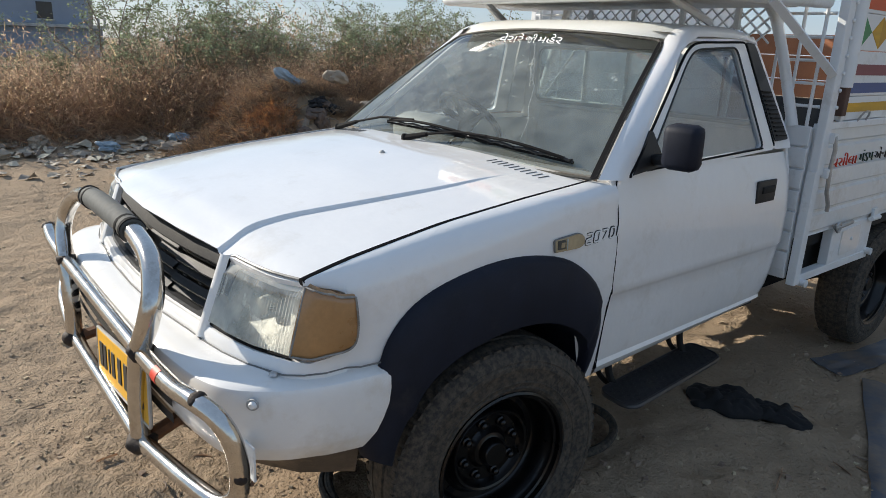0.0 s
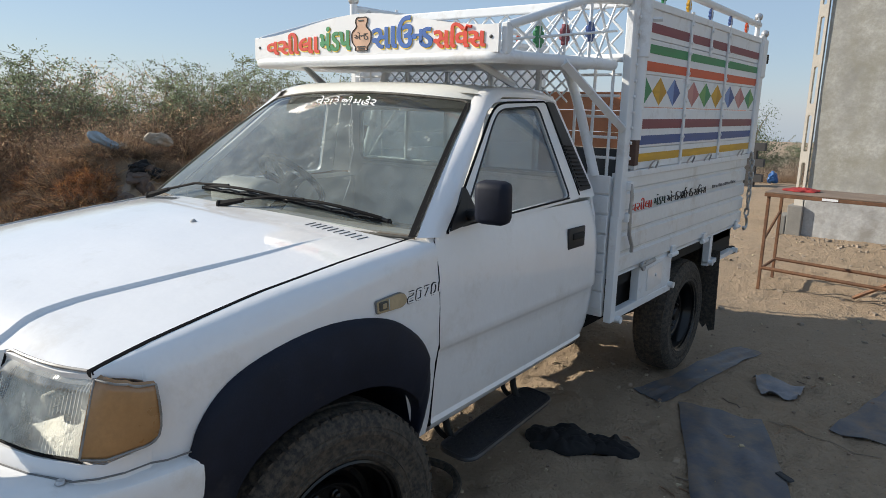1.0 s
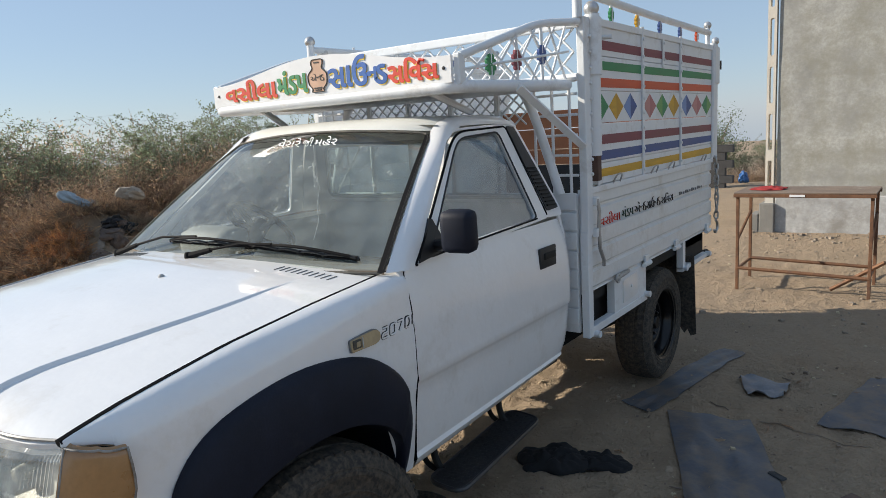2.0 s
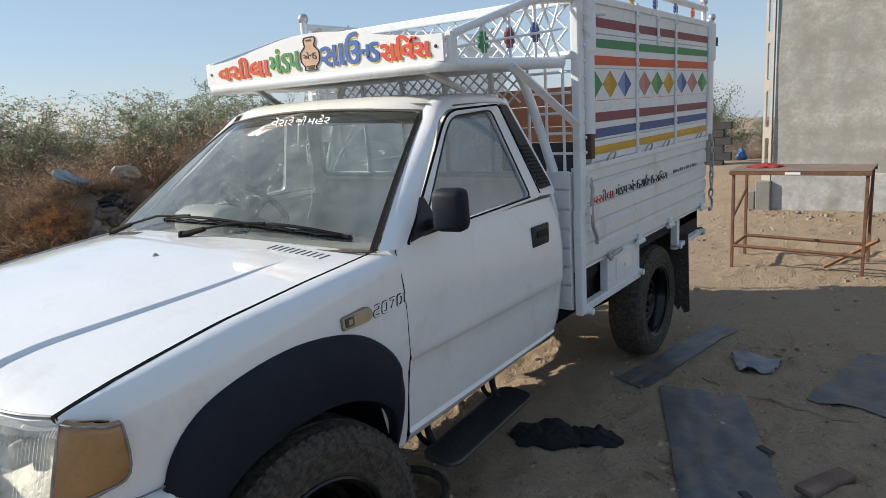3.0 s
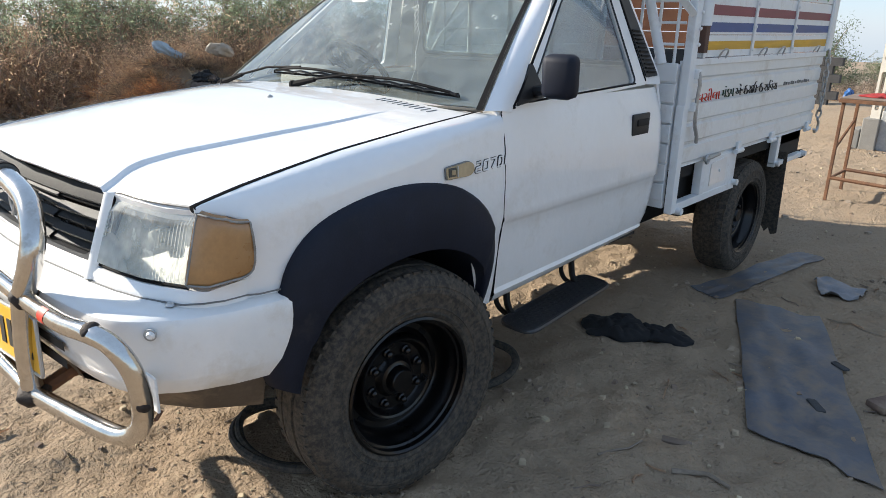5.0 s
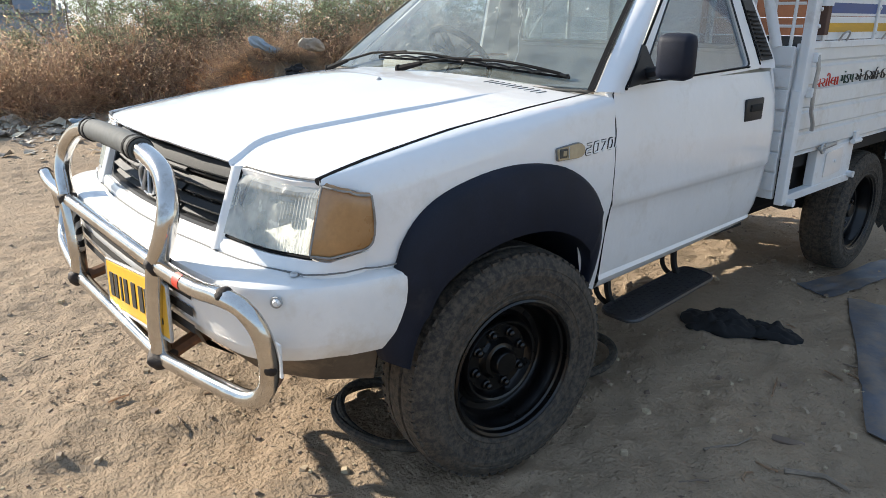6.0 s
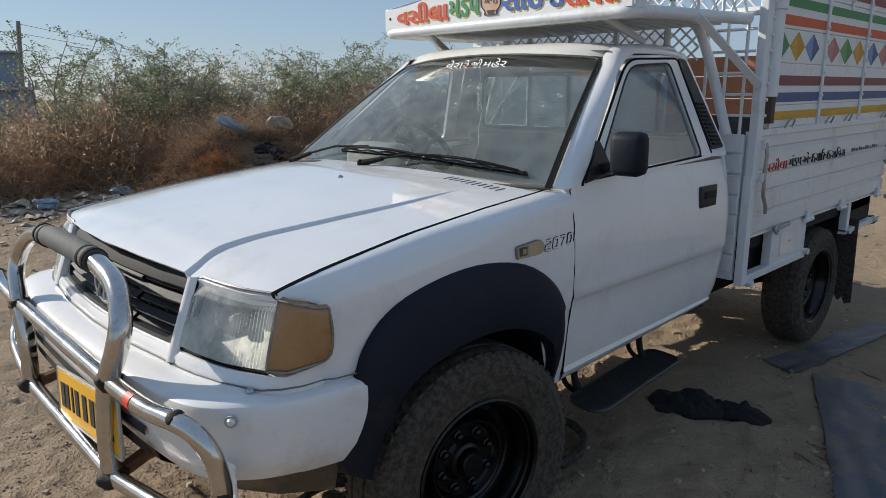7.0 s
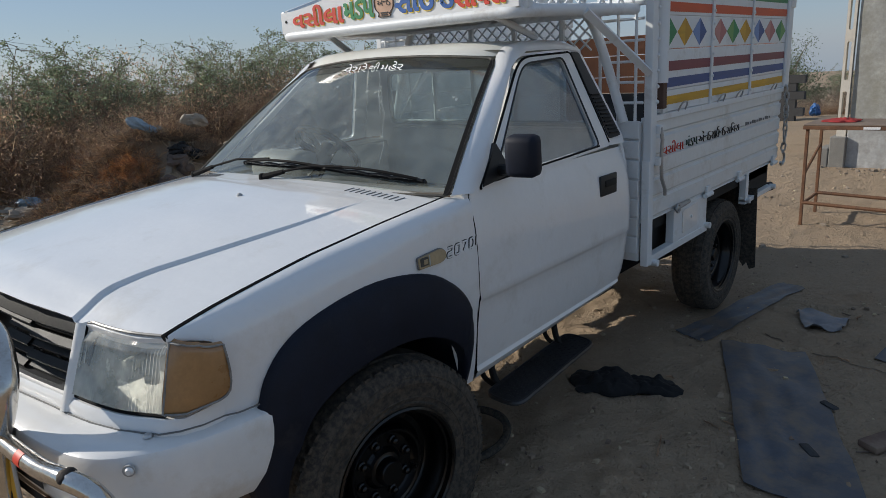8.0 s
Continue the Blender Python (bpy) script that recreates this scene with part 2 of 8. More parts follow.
BRICKM = mat("dusty_brick", (0.165, 0.105, 0.08), 0.9, var=0.25, bump=0.002, dirt=(0.35, 0.28, 0.2), dirt_amt=0.3)
STONE = mat("pale_stone", (0.31, 0.25, 0.19), 0.9, var=0.25, scale=4, bump=0.012, bscale=12)
STONE_D = mat("dark_earthy_stone", (0.115, 0.085, 0.068), 0.9, var=0.3, scale=5, bump=0.012, bscale=12)
BLUEBAG = mat("pale_blue_plastic", (0.26, 0.34, 0.40), 0.5, var=0.25, bump=0.006, bscale=14)
CREAMBAG = mat("cream_sack", (0.34, 0.285, 0.22), 0.75, var=0.2, bump=0.008, bscale=12)
LITTER = mat("pale_litter", (0.36, 0.31, 0.245), 0.7, var=0.3, island=True)


def leaf_mat(name, color, through):
    """Thin plant matter: light passes through it, each piece a little different."""
    m = mat(name, color, 0.8, var=0.3, island=True)
    nd, ln = m.node_tree.nodes, m.node_tree.links
    b = nd["Principled BSDF"]
    tr = nd.new("ShaderNodeBsdfTranslucent")
    mx = nd.new("ShaderNodeMixShader")
    mx.inputs[0].default_value = through
    ln.new(b.inputs["Base Color"].links[0].from_socket, tr.inputs[0])
    ln.new(b.outputs[0], mx.inputs[1])
    ln.new(tr.outputs[0], mx.inputs[2])
    ln.new(mx.outputs[0], nd["Material Output"].inputs[0])
    return m


TWIG_P = leaf_mat("pale_dry_stem", (0.38, 0.30, 0.215), 0.2)
TWIG = leaf_mat("dry_brown_twig", (0.50, 0.345, 0.235), 0.62)
TWIG_R = leaf_mat("reddish_dry_weed", (0.56, 0.33, 0.185), 0.68)
DRYLEAF = leaf_mat("dry_brown_leaf", (0.49, 0.345, 0.240), 0.74)
TWIG_H = leaf_mat("dark_heap_twig", (0.34, 0.265, 0.20), 0.55)
BARK = mat("grey_thorn_bark", (0.24, 0.19, 0.145), 0.9, var=0.3)
LEAF = leaf_mat("dusty_green_leaf", (0.255, 0.295, 0.185), 0.62)
LEAF_D = leaf_mat("dark_green_leaf", (0.205, 0.250, 0.155), 0.60)
BLDG = mat("pale_blue_wash", (0.27, 0.31, 0.37), 0.85, var=0.12, scale=0.8, dirt=(0.25, 0.25, 0.26), dirt_amt=0.3, dirt_scale=0.8)
BLOCK = mat("dark_cement_block", (0.055, 0.055, 0.057), 0.9, var=0.2, bump=0.006)
WIN_DARK = mat("dark_window", (0.03, 0.035, 0.04), 0.2)
WINDSCREEN = glass_mat("windscreen_glass", (0.90, 0.97, 0.94), 0.03, 0.04, 0.155, (0.54, 0.58, 0.53), 0.28, 0.4)
# the dust film is coloured blue to imitate the sky reflected in the pane
SIDEGLASS = glass_mat("side_glass", (0.74, 0.87, 0.96), 0.03, 0.19, 0.17, (0.40, 0.53, 0.70), 0.05, 0.3)
# dusty pane; its dark tint also stands in for shade inside the cargo box
REARGLASS = glass_mat("dusty_shaded_rear_glass", (0.42, 0.50, 0.50), 0.05, 0.08, 0.16, (0.22, 0.27, 0.29), 0.15)
LENS = glass_mat("lamp_lens", (0.97, 0.98, 0.96), 0.05, 0.10, 0.40, (0.80, 0.79, 0.72), 0.25, 0.7)


def sand_material():
    m = mat("sandy_ground", (0.362, 0.274, 0.190), 0.95, var=0.20, scale=0.9, fine=30, bump=0.030, bscale=26,
            dirt=(0.275, 0.19, 0.122), dirt_amt=0.38, dirt_scale=0.9, spec=0.15)
    nt = m.node_tree
    nd, ln = nt.nodes, nt.links
    b = nd["Principled BSDF"]
    old = b.inputs["Normal"].links[0].from_node
    tc = nd.new("ShaderNodeTexCoord")
    n = nd.new("ShaderNodeTexNoise")
    n.inputs["Scale"].default_value, n.inputs["Detail"].default_value = 75.0, 5.0
    ln.new(tc.outputs["Object"], n.inputs["Vector"])
    b2 = nd.new("ShaderNodeBump")
    b2.inputs["Distance"].default_value = 0.010
    ln.new(n.outputs["Fac"], b2.inputs["Height"])
    ln.new(old.outputs[0], b2.inputs["Normal"])
    ln.new(b2.outputs[0], b.inputs["Normal"])
    return m


SAND = sand_material()


# ---------------------------------------------------------------- mesh helpers
def finish(name, bm, material, smooth=False):
    me = bpy.data.meshes.new(name)
    bmesh.ops.recalc_face_normals(bm, faces=bm.faces)
    bm.to_mesh(me)
    bm.free()
    for mm in (material if isinstance(material, (list, tuple)) else [material]):
        me.materials.append(mm)
    if smooth:
        me.polygons.foreach_set("use_smooth", [True] * len(me.polygons))
        me.set_sharp_from_angle(angle=radians(smooth if smooth is not True else 40))
    return me


def part(name, bm, material, parent=None, label="", smooth=False):
    ob = new(name, bm if isinstance(bm, bpy.types.Mesh) else finish(name, bm, material, smooth))
    if parent:
        ob.parent = parent
    return tagged(ob, label)


def empty(name, at=(0, 0, 0), parent=None):
    ob = new(name)
    ob.empty_display_size = 0.1
    ob.location = at
    ob.parent = parent
    return ob


def add_box(bm, lo, hi, bevel=0.0, m=None):
    c = [(a + b) / 2 for a, b in zip(lo, hi)]
    s = [max(1e-4, abs(b - a)) for a, b in zip(lo, hi)]
    tm = Matrix.Translation(c) @ Matrix.Diagonal((*s, 1))
    if m is not None:
        tm = m @ tm
    r = bmesh.ops.create_cube(bm, size=1.0, matrix=tm)
    if bevel:
        es = list({e for v in r["verts"] for e in v.link_edges})
        bmesh.ops.bevel(bm, geom=es, offset=bevel, segments=2, affect="EDGES", profile=0.5)
    return bm


def box(lo, hi, bevel=0.0, m=None):
    return add_box(bmesh.new(), lo, hi, bevel, m)


def add_tube(bm, pts, r, seg=10, closed=False, caps=True, r_end=None):
    """A round bar swept along points, tapered to r_end."""
    pts = [Vector(p) for p in pts]
    n = len(pts)
    rings = []
    prev = None
    for i, p in enumerate(pts):
        if closed:
            d = pts[(i + 1) % n] - pts[i - 1]
        else:
            d = pts[min(i + 1, n - 1)] - pts[max(i - 1, 0)]
        d = d.normalized() if d.length > 1e-9 else Vector((0, 0, 1))
        if prev is None:
            up = Vector((0, 0, 1)) if abs(d.z) < 0.9 else Vector((1, 0, 0))
            a = d.cross(up).normalized()
        else:
            a = (prev - d * prev.dot(d)).normalized()
        prev = a
        b = d.cross(a)
        rad = r if r_end is None else r + (r_end - r) * i / max(1, n - 1)
        rings.append([bm.verts.new(p + (a * math.cos(k * 2 * math.pi / seg) + b * math.sin(k * 2 * math.pi / seg)) * rad) for k in range(seg)])
    for i in range(n if closed else n - 1):
        q, w = rings[i], rings[(i + 1) % n]
        for k in range(seg):
            bm.faces.new((q[k], q[(k + 1) % seg], w[(k + 1) % seg], w[k]))
    if caps and not closed:
        bm.faces.new(rings[0][::-1])
        bm.faces.new(rings[-1])
    return bm


def tube(pts, r, seg=10, **k):
    return add_tube(bmesh.new(), pts, r, seg, **k)


def bend(pts, radius=0.06, steps=6):
    """Round the corners of a polyline."""
    pts = [Vector(p) for p in pts]
    out = [pts[0]]
    for a, b, c in zip(pts, pts[1:], pts[2:]):
        u, w = (a - b), (c - b)
        ru = min(radius, u.length * 0.49)
        rw = min(radius, w.length * 0.49)
        p, q = b + u.normalized() * ru, b + w.normalized() * rw
        for i in range(steps + 1):
            t = i / steps
            out.append(p * (1 - t) ** 2 + b * 2 * t * (1 - t) + q * t * t)
    out.append(pts[-1])
    return out


def add_grid(bm, rows):
    """A sheet through rows of points, all the same length."""
    vs = [[bm.verts.new(p) for p in row] for row in rows]
    for a, b in zip(vs, vs[1:]):
        for i in range(len(a) - 1):
            q = (a[i], a[i + 1], b[i + 1], b[i])
            if len({tuple(round(c, 6) for c in v.co) for v in q}) >= 3:
                bm.faces.new(q)
    return bm


def sheet(rows, thick=0.0):
    bm = add_grid(bmesh.new(), rows)
    bmesh.ops.remove_doubles(bm, verts=bm.verts, dist=1e-5)
    if thick:
        bmesh.ops.recalc_face_normals(bm, faces=bm.faces)
        bmesh.ops.solidify(bm, geom=bm.faces[:], thickness=thick)
    return bm


def add_lathe(bm, prof, seg=48, axis="x", center=(0, 0, 0)):
    """Turn (radius, offset) pairs about an axis."""
    c = Vector(center)
    rings = []
    for r, o in prof:
        ring = []
        for k in range(seg):
            a = k * 2 * math.pi / seg
            p = (o, r * math.cos(a), r * math.sin(a)) if axis == "x" else (r * math.cos(a), r * math.sin(a), o) if axis == "z" else (r * math.cos(a), o, r * math.sin(a))
            ring.append(bm.verts.new(c + Vector(p)))
        rings.append(ring)
    for a, b in zip(rings, rings[1:]):
        for k in range(seg):
            bm.faces.new((a[k], a[(k + 1) % seg], b[(k + 1) % seg], b[k]))
    return bm


def lathe(prof, seg=48, axis="x", center=(0, 0, 0)):
    return add_lathe(bmesh.new(), prof, seg, axis, center)


def plate(outer, holes=(), place=None, thick=0.0):
    """A flat plate from an outline and holes in the plane; place maps (u, v) to a point; thick sets it back along place's third argument."""
    bm = bmesh.new()
    edges = []
    for loop in (outer, *holes):
        vs = [bm.verts.new((p[0], p[1], 0)) for p in loop]
        edges += [bm.edges.new((vs[i], vs[(i + 1) % len(vs)])) for i in range(len(vs))]
    bmesh.ops.triangle_fill(bm, use_beauty=True, use_dissolve=False, edges=edges)
    if thick:
        r = bmesh.ops.extrude_face_region(bm, geom=bm.faces[:])
        for v in [g for g in r["geom"] if isinstance(g, bmesh.types.BMVert)]:
            v.co.z = thick
    if place:
        for v in bm.verts:
            v.co = place(v.co.x, v.co.y, v.co.z)
    return bm


def smooth_loop(pts, radius, steps=5, dense=0.0):
    """A closed outline with rounded corners; dense adds points along its straights."""
    n = len(pts)
    out = []
    for i in range(n):
        a, b, c = Vector(pts[i - 1]), Vector(pts[i]), Vector(pts[(i + 1) % n])
        rr = radius[i] if isinstance(radius, (list, tuple)) else radius
        u, w = a - b, c - b
        ra, rc = min(rr, u.length * 0.49), min(rr, w.length * 0.49)
        p, q = b + u.normalized() * ra, b + w.normalized() * rc
        for k in range(steps + 1):
            t = k / steps
            out.append(p * (1 - t) ** 2 + b * 2 * t * (1 - t) + q * t * t)
    if dense:
        full = []
        for i, p in enumerate(out):
            q = out[(i + 1) % len(out)]
            k = max(1, int((q - p).length / dense))
            full += [p + (q - p) * (j / k) for j in range(k)]
        out = full
    return [(p.x, p.y) for p in out]


def interp(x, xs, ys):
    return float(np.interp(x, xs, ys))


def letters(text, size, material, m, depth=0.002, name="lettering", parent=None, label="", width=None, outline=0.0, shear=0.0, keep=1.0, heights=None):
    """Raised letters of the built-in face, laid in the plane of m (x to the right, y up)."""
    c = bpy.data.curves.new(name, "FONT")
    c.body, c.size, c.extrude, c.offset, c.resolution_u, c.shear = text, size, depth, outline, 3, shear
    c.align_x, c.align_y = "CENTER", "CENTER"
    tmp = bpy.data.objects.new("tmp", c)
    scene.collection.objects.link(tmp)
    bpy.context.view_layer.update()
    me = bpy.data.meshes.new_from_object(tmp.evaluated_get(bpy.context.evaluated_depsgraph_get()))
    bpy.data.objects.remove(tmp)
    bpy.data.curves.remove(c)
    co = np.empty(len(me.vertices) * 3)
    me.vertices.foreach_get("co", co)
    co = co.reshape(-1, 3)
    mid = (co.max(0) + co.min(0)) / 2
    k = width / (co[:, 0].max() - co[:, 0].min()) if width else 1.0
    co = (co - (mid[0], mid[1], 0)) * (k, 1, 1)
    if heights:
        t = (co[:, 0] - co[:, 0].min()) / (co[:, 0].max() - co[:, 0].min())
        v = (co[:, 1] - co[:, 1].min()) / (co[:, 1].max() - co[:, 1].min())
        co[:, 1] = v * (heights[0] + (heights[1] - heights[0]) * t)
    me.vertices.foreach_set("co", co.ravel())
    if keep < 1.0:
        bm = bmesh.new()
        bm.from_mesh(me)
        x0, x1 = co[:, 0].min(), co[:, 0].max()
        bmesh.ops.bisect_plane(bm, geom=bm.verts[:] + bm.edges[:] + bm.faces[:], plane_co=(x0 + (x1 - x0) * keep, 0, 0), plane_no=(1, 0, 0), clear_outer=True)
        bm.to_mesh(me)
        bm.free()
    me.transform(m)
    me.materials.clear()
    me.materials.append(material)
    me.name = name
    ob = new(name, me)
    ob.parent = parent
    return tagged(ob, label)


def spline(pts, n):
    """Catmull-Rom through plane points, n steps a span."""
    out = []
    for i in range(len(pts) - 1):
        p0, p1, p2, p3 = (Vector(pts[max(0, i - 1)]), Vector(pts[i]), Vector(pts[i + 1]), Vector(pts[min(len(pts) - 1, i + 2)]))
        for k in range(n):
            t = k / n
            out.append(0.5 * (2 * p1 + (p2 - p0) * t + (2 * p0 - 5 * p1 + 4 * p2 - p3) * t * t + (3 * p1 - p0 - 3 * p2 + p3) * t ** 3))
    out.append(Vector(pts[-1]))
    return out
# ---------------------------------------------------------------- the pickup truck: cab
truck = tagged(empty("pickup_truck"), "white pickup truck with a painted wooden cargo body on sand", "pickup truck")


def xs(z):
    """Half width of the cab at a height."""
    return interp(z, (0.46, 0.50, 0.535, 0.551, 0.56, 0.68, 0.79, 0.806, 0.84, 0.95, 1.05, 1.12, 1.165, 1.22, 1.60, 1.64),
                  (0.735, 0.766, 0.783, 0.776, 0.778, 0.792, 0.802, 0.813, 0.812, 0.813, 0.806, 0.794, 0.780, 0.766, 0.622, 0.60))


def gap_z(y):
    """Height of the seam between bonnet and wing."""
    return interp(y, (-0.66, -0.615, -0.50, -0.40, -0.2, 0.1, 0.43), (1.030, 1.042, 1.061, 1.077, 1.106, 1.138, 1.166))


def gap_x(y):
    return interp(y, (-0.66, -0.62, -0.5, -0.2, 0.43), (0.775, 0.770, 0.752, 0.735, 0.727))


ARCH_OUT = [(-0.480, 0.55), (-0.500, 0.61), (-0.487, 0.70), (-0.452, 0.80), (-0.425, 0.865), (-0.37, 0.925), (-0.29, 0.965), (-0.16, 0.993),
            (-0.025, 1.002), (0.11, 0.987), (0.22, 0.953), (0.31, 0.892), (0.365, 0.82), (0.388, 0.72), (0.380, 0.62), (0.352, 0.53)]
ARCH_IN = [(-0.40, 0.50), (-0.395, 0.55), (-0.385, 0.60), (-0.365, 0.65), (-0.335, 0.70), (-0.29, 0.74), (-0.22, 0.772), (-0.12, 0.795),
           (-0.01, 0.803), (0.09, 0.795), (0.17, 0.773), (0.245, 0.735), (0.30, 0.685), (0.328, 0.635), (0.334, 0.585), (0.325, 0.53)]


ARCH_OUT = [tuple(p) for p in spline(ARCH_OUT, 3)]
ARCH_IN = [tuple(p) for p in spline(ARCH_IN, 3)]


def wing(s):
    ys = [-0.535, -0.50, -0.46, -0.431, -0.43, -0.36, -0.27, -0.18, -0.09, 0.0, 0.09, 0.18, 0.27, 0.334, 0.345, 0.39, 0.41, 0.4315]
    rows = []
    for y in ys:
        if y <= -0.431:
            low = 0.80
        elif y <= 0.3345:
            low = interp(y, [p[0] for p in ARCH_IN], [p[1] for p in ARCH_IN]) + 0.05 if -0.4 < y < 0.3345 else 0.72
        else:
            low = 0.50
        zg, gx = gap_z(y), gap_x(y)
        if y < -0.5:
            low = max(low, 0.80)
        top = zg - 0.085
        zz = [low + (top - low) * i / 9 for i in range(10)]
        row = [(s * (xs(z) - 0.010 * max(0, (-0.3 - y) / 0.23) ** 2), y, z) for z in zz]
        x0 = abs(row[-1][0])
        for a in (0.2, 0.4, 0.6, 0.8, 1.0):
            t = a * math.pi / 2
            row.append((s * (x0 - (x0 - gx) * (1 - math.cos(t)) ** interp(y, (-0.1, 0.43), (1.0, 1.8))), y, top + (zg - top) * math.sin(t)))
        row.append((s * (gx - 0.001), y, zg - 0.03))
        rows.append(row)
    # nose of the wing above the corner lamp
    ob = part("wing", sheet(rows), WHITE, truck, "white front wing panel", smooth=50)
    nose = []
    for y in (-0.528, -0.55, -0.575, -0.60, -0.625):
        zg, gx = gap_z(y), gap_x(y)
        k = (-0.528 - y) / 0.097
        top = zg - 0.085
        xo = xs(top) - 0.010 * ((-0.3 - y) / 0.23) ** 2 - 0.016 * k ** 1.7
        lz = 1.003 + 0.030 * k ** 0.7
        t0 = math.asin(min(1.0, (lz - top) / (zg - top)))
        arc = [(s * (xo - (xo - gx) * (1 - math.cos(t))), y, top + (zg - top) * math.sin(t)) for t in np.linspace(t0, math.pi / 2, 7)]
        xo = abs(arc[0][0])
        nose.append([(s * (xo - 0.012), y, lz - 0.012), (s * xo, y, lz - 0.005)] + arc + [(s * gx, y, zg - 0.03)])
    part("wing_nose", sheet(nose), WHITE, truck, smooth=50)
    # flare
    fr = []
    for (yo, zo), (yi, zi) in zip(ARCH_OUT, ARCH_IN):
        xo = xs(max(zo, 0.55))
        pts = []
        for f, dx in ((0.0, 0.0), (0.02, 0.014), (0.12, 0.027), (0.5, 0.036), (0.9, 0.036), (1.0, 0.030), (1.02, 0.012)):
            f2 = min(f, 1.0)
            pts.append((s * (xo + dx), yo + (yi - yo) * f2, zo + (zi - zo) * f2))
        pts.append((s * 0.62, yi, zi))
        fr.append(pts)
    part("wheel_arch_flare", sheet(fr), FLARE, truck, "black plastic wheel arch flare", smooth=60)
    lin = []
    for yi, zi in ARCH_IN:
        lin.append([(s * 0.63, yi * 1.02, zi + 0.004), (s * 0.36, yi * 1.02, zi + 0.004), (s * 0.36, yi * 0.5, zi * 0.5)])
    part("wheel_well", sheet(lin, 0.004), DARK, truck)


for s in (1, -1):
    wing(s)


def crease_x(y):
    return interp(y, (-0.75, -0.69, -0.64, -0.57, -0.49, -0.40, -0.30, -0.20, -0.09, 0.0, 0.4), (0.452, 0.455, 0.446, 0.432, 0.435, 0.460, 0.484, 0.507, 0.522, 0.531, 0.552))


def bonnet_z(x, y):
    zg = gap_z(max(-0.66, min(0.43, y)))
    u = min(1.0, abs(x) / gap_x(y))
    crown = 0.050 * (1 - u ** 2.2)
    h = interp(y, (-0.75, -0.55, -0.2, 0.05, 0.22), (0.012, 0.010, 0.008, 0.005, 0.0))
    k = max(0.0, min(1.0, (crease_x(y) + 0.004 - abs(x)) / 0.008))
    return zg + crown + h * (k * k * (3 - 2 * k)) - 0.005


def bonnet_front(x):
    return interp(abs(x), (0.0, 0.25, 0.46, 0.50, 0.60, 0.70, 0.77), (-0.740, -0.725, -0.692, -0.682, -0.672, -0.648, -0.612))


vv = list(np.linspace(0, 0.12, 7)) + list(np.linspace(0.15, 1, 24))
rows = []
for v in vv:
    half = []
    for lane, t in [("in", a) for a in np.linspace(0, 1, 14)] + [("step", a) for a in (-0.0055, -0.004, -0.002, 0.0, 0.002, 0.004, 0.0055, 0.012)] + [("out", a) for a in np.linspace(0.12, 1, 9)]:
        y = -0.4
        x = 0.4
        for _ in range(4):
            xr, gx = crease_x(y), gap_x(y) - 0.015
            x = (xr - 0.012) * t if lane == "in" else xr + t if lane == "step" else xr + 0.012 + (gx - xr - 0.012) * t
            y0 = bonnet_front(x)
            y1 = 0.40 - 0.125 * (1 - (x / 0.73) ** 2)
            y = y0 + (y1 - y0) * v
        z = bonnet_z(x, y)
        if v < 0.12:
            z -= 0.030 * (1 - v / 0.12) ** 2.2 * interp(x, (0.0, 0.45, 0.6, 0.77), (1, 1, 0.55, 0.25))
        half.append((x, y, z))
    row = [(-x, y, z) for x, y, z in half[:0:-1]] + half
    if v == 0:
        rows.append([(a, b + 0.006, c - interp(abs(a), (0.45, 0.50), (0.007, 0.026))) for a, b, c in row])
    rows.append(row)
bonnet = part("bonnet", sheet(rows), WHITE, truck, "glossy white bonnet with a raised centre", smooth=50)
# dark channel under the bonnet seam, and engine bay
for s in (1, -1):
    part("bonnet_gutter", sheet([[(s * (gap_x(y) - 0.05), y, gap_z(y) - 0.028), (s * (gap_x(y) + 0.004), y, gap_z(y) - 0.028)] for y in np.linspace(-0.605, 0.42, 12)]), SEAL, truck)
    part("bonnet_seal", tube([(s * (gap_x(y) - 0.0065), y, gap_z(y) - (0.0052 if s > 0 else 0.018)) for y in np.linspace(-0.625, 0.42, 24)], 0.0098, 8, r_end=0.0072), SEAL, truck, "black seam along the bonnet", smooth=True)
    part("cowl_corner", plate([(0.421, 1.140), (0.412, 1.1655), (0.470, 1.176), (0.480, 1.165), (0.445, 1.140)], (), lambda u, v, w: Vector((s * (xs(v) - 0.004 - w), u, v)), 0.01), WHITE, truck)
    part("door_jamb", plate([(0.415, 0.52), (0.415, 0.70), (0.415, 0.90), (0.422, 1.05), (0.424, 1.10), (0.424, 1.140), (0.480, 1.155), (0.470, 1.12), (0.462, 1.05), (0.462, 0.90), (0.462, 0.70), (0.465, 0.52)], (), lambda u, v, w: Vector((s * (xs(v) - 0.008 - w), u, v)), 0.006), SEAL, truck)
    part("door_gap", tube([(s * (xs(z) + 0.0004), y, z) for y, z in ((0.4335, 0.53), (0.4335, 0.70), (0.4330, 0.80), (0.4330, 0.90), (0.4330, 1.00), (0.4325, 1.05), (0.4320, 1.10), (0.4318, 1.14), (0.4335, 1.160), (0.446, 1.172))], 0.0017, 6), SEAL, truck, smooth=True)
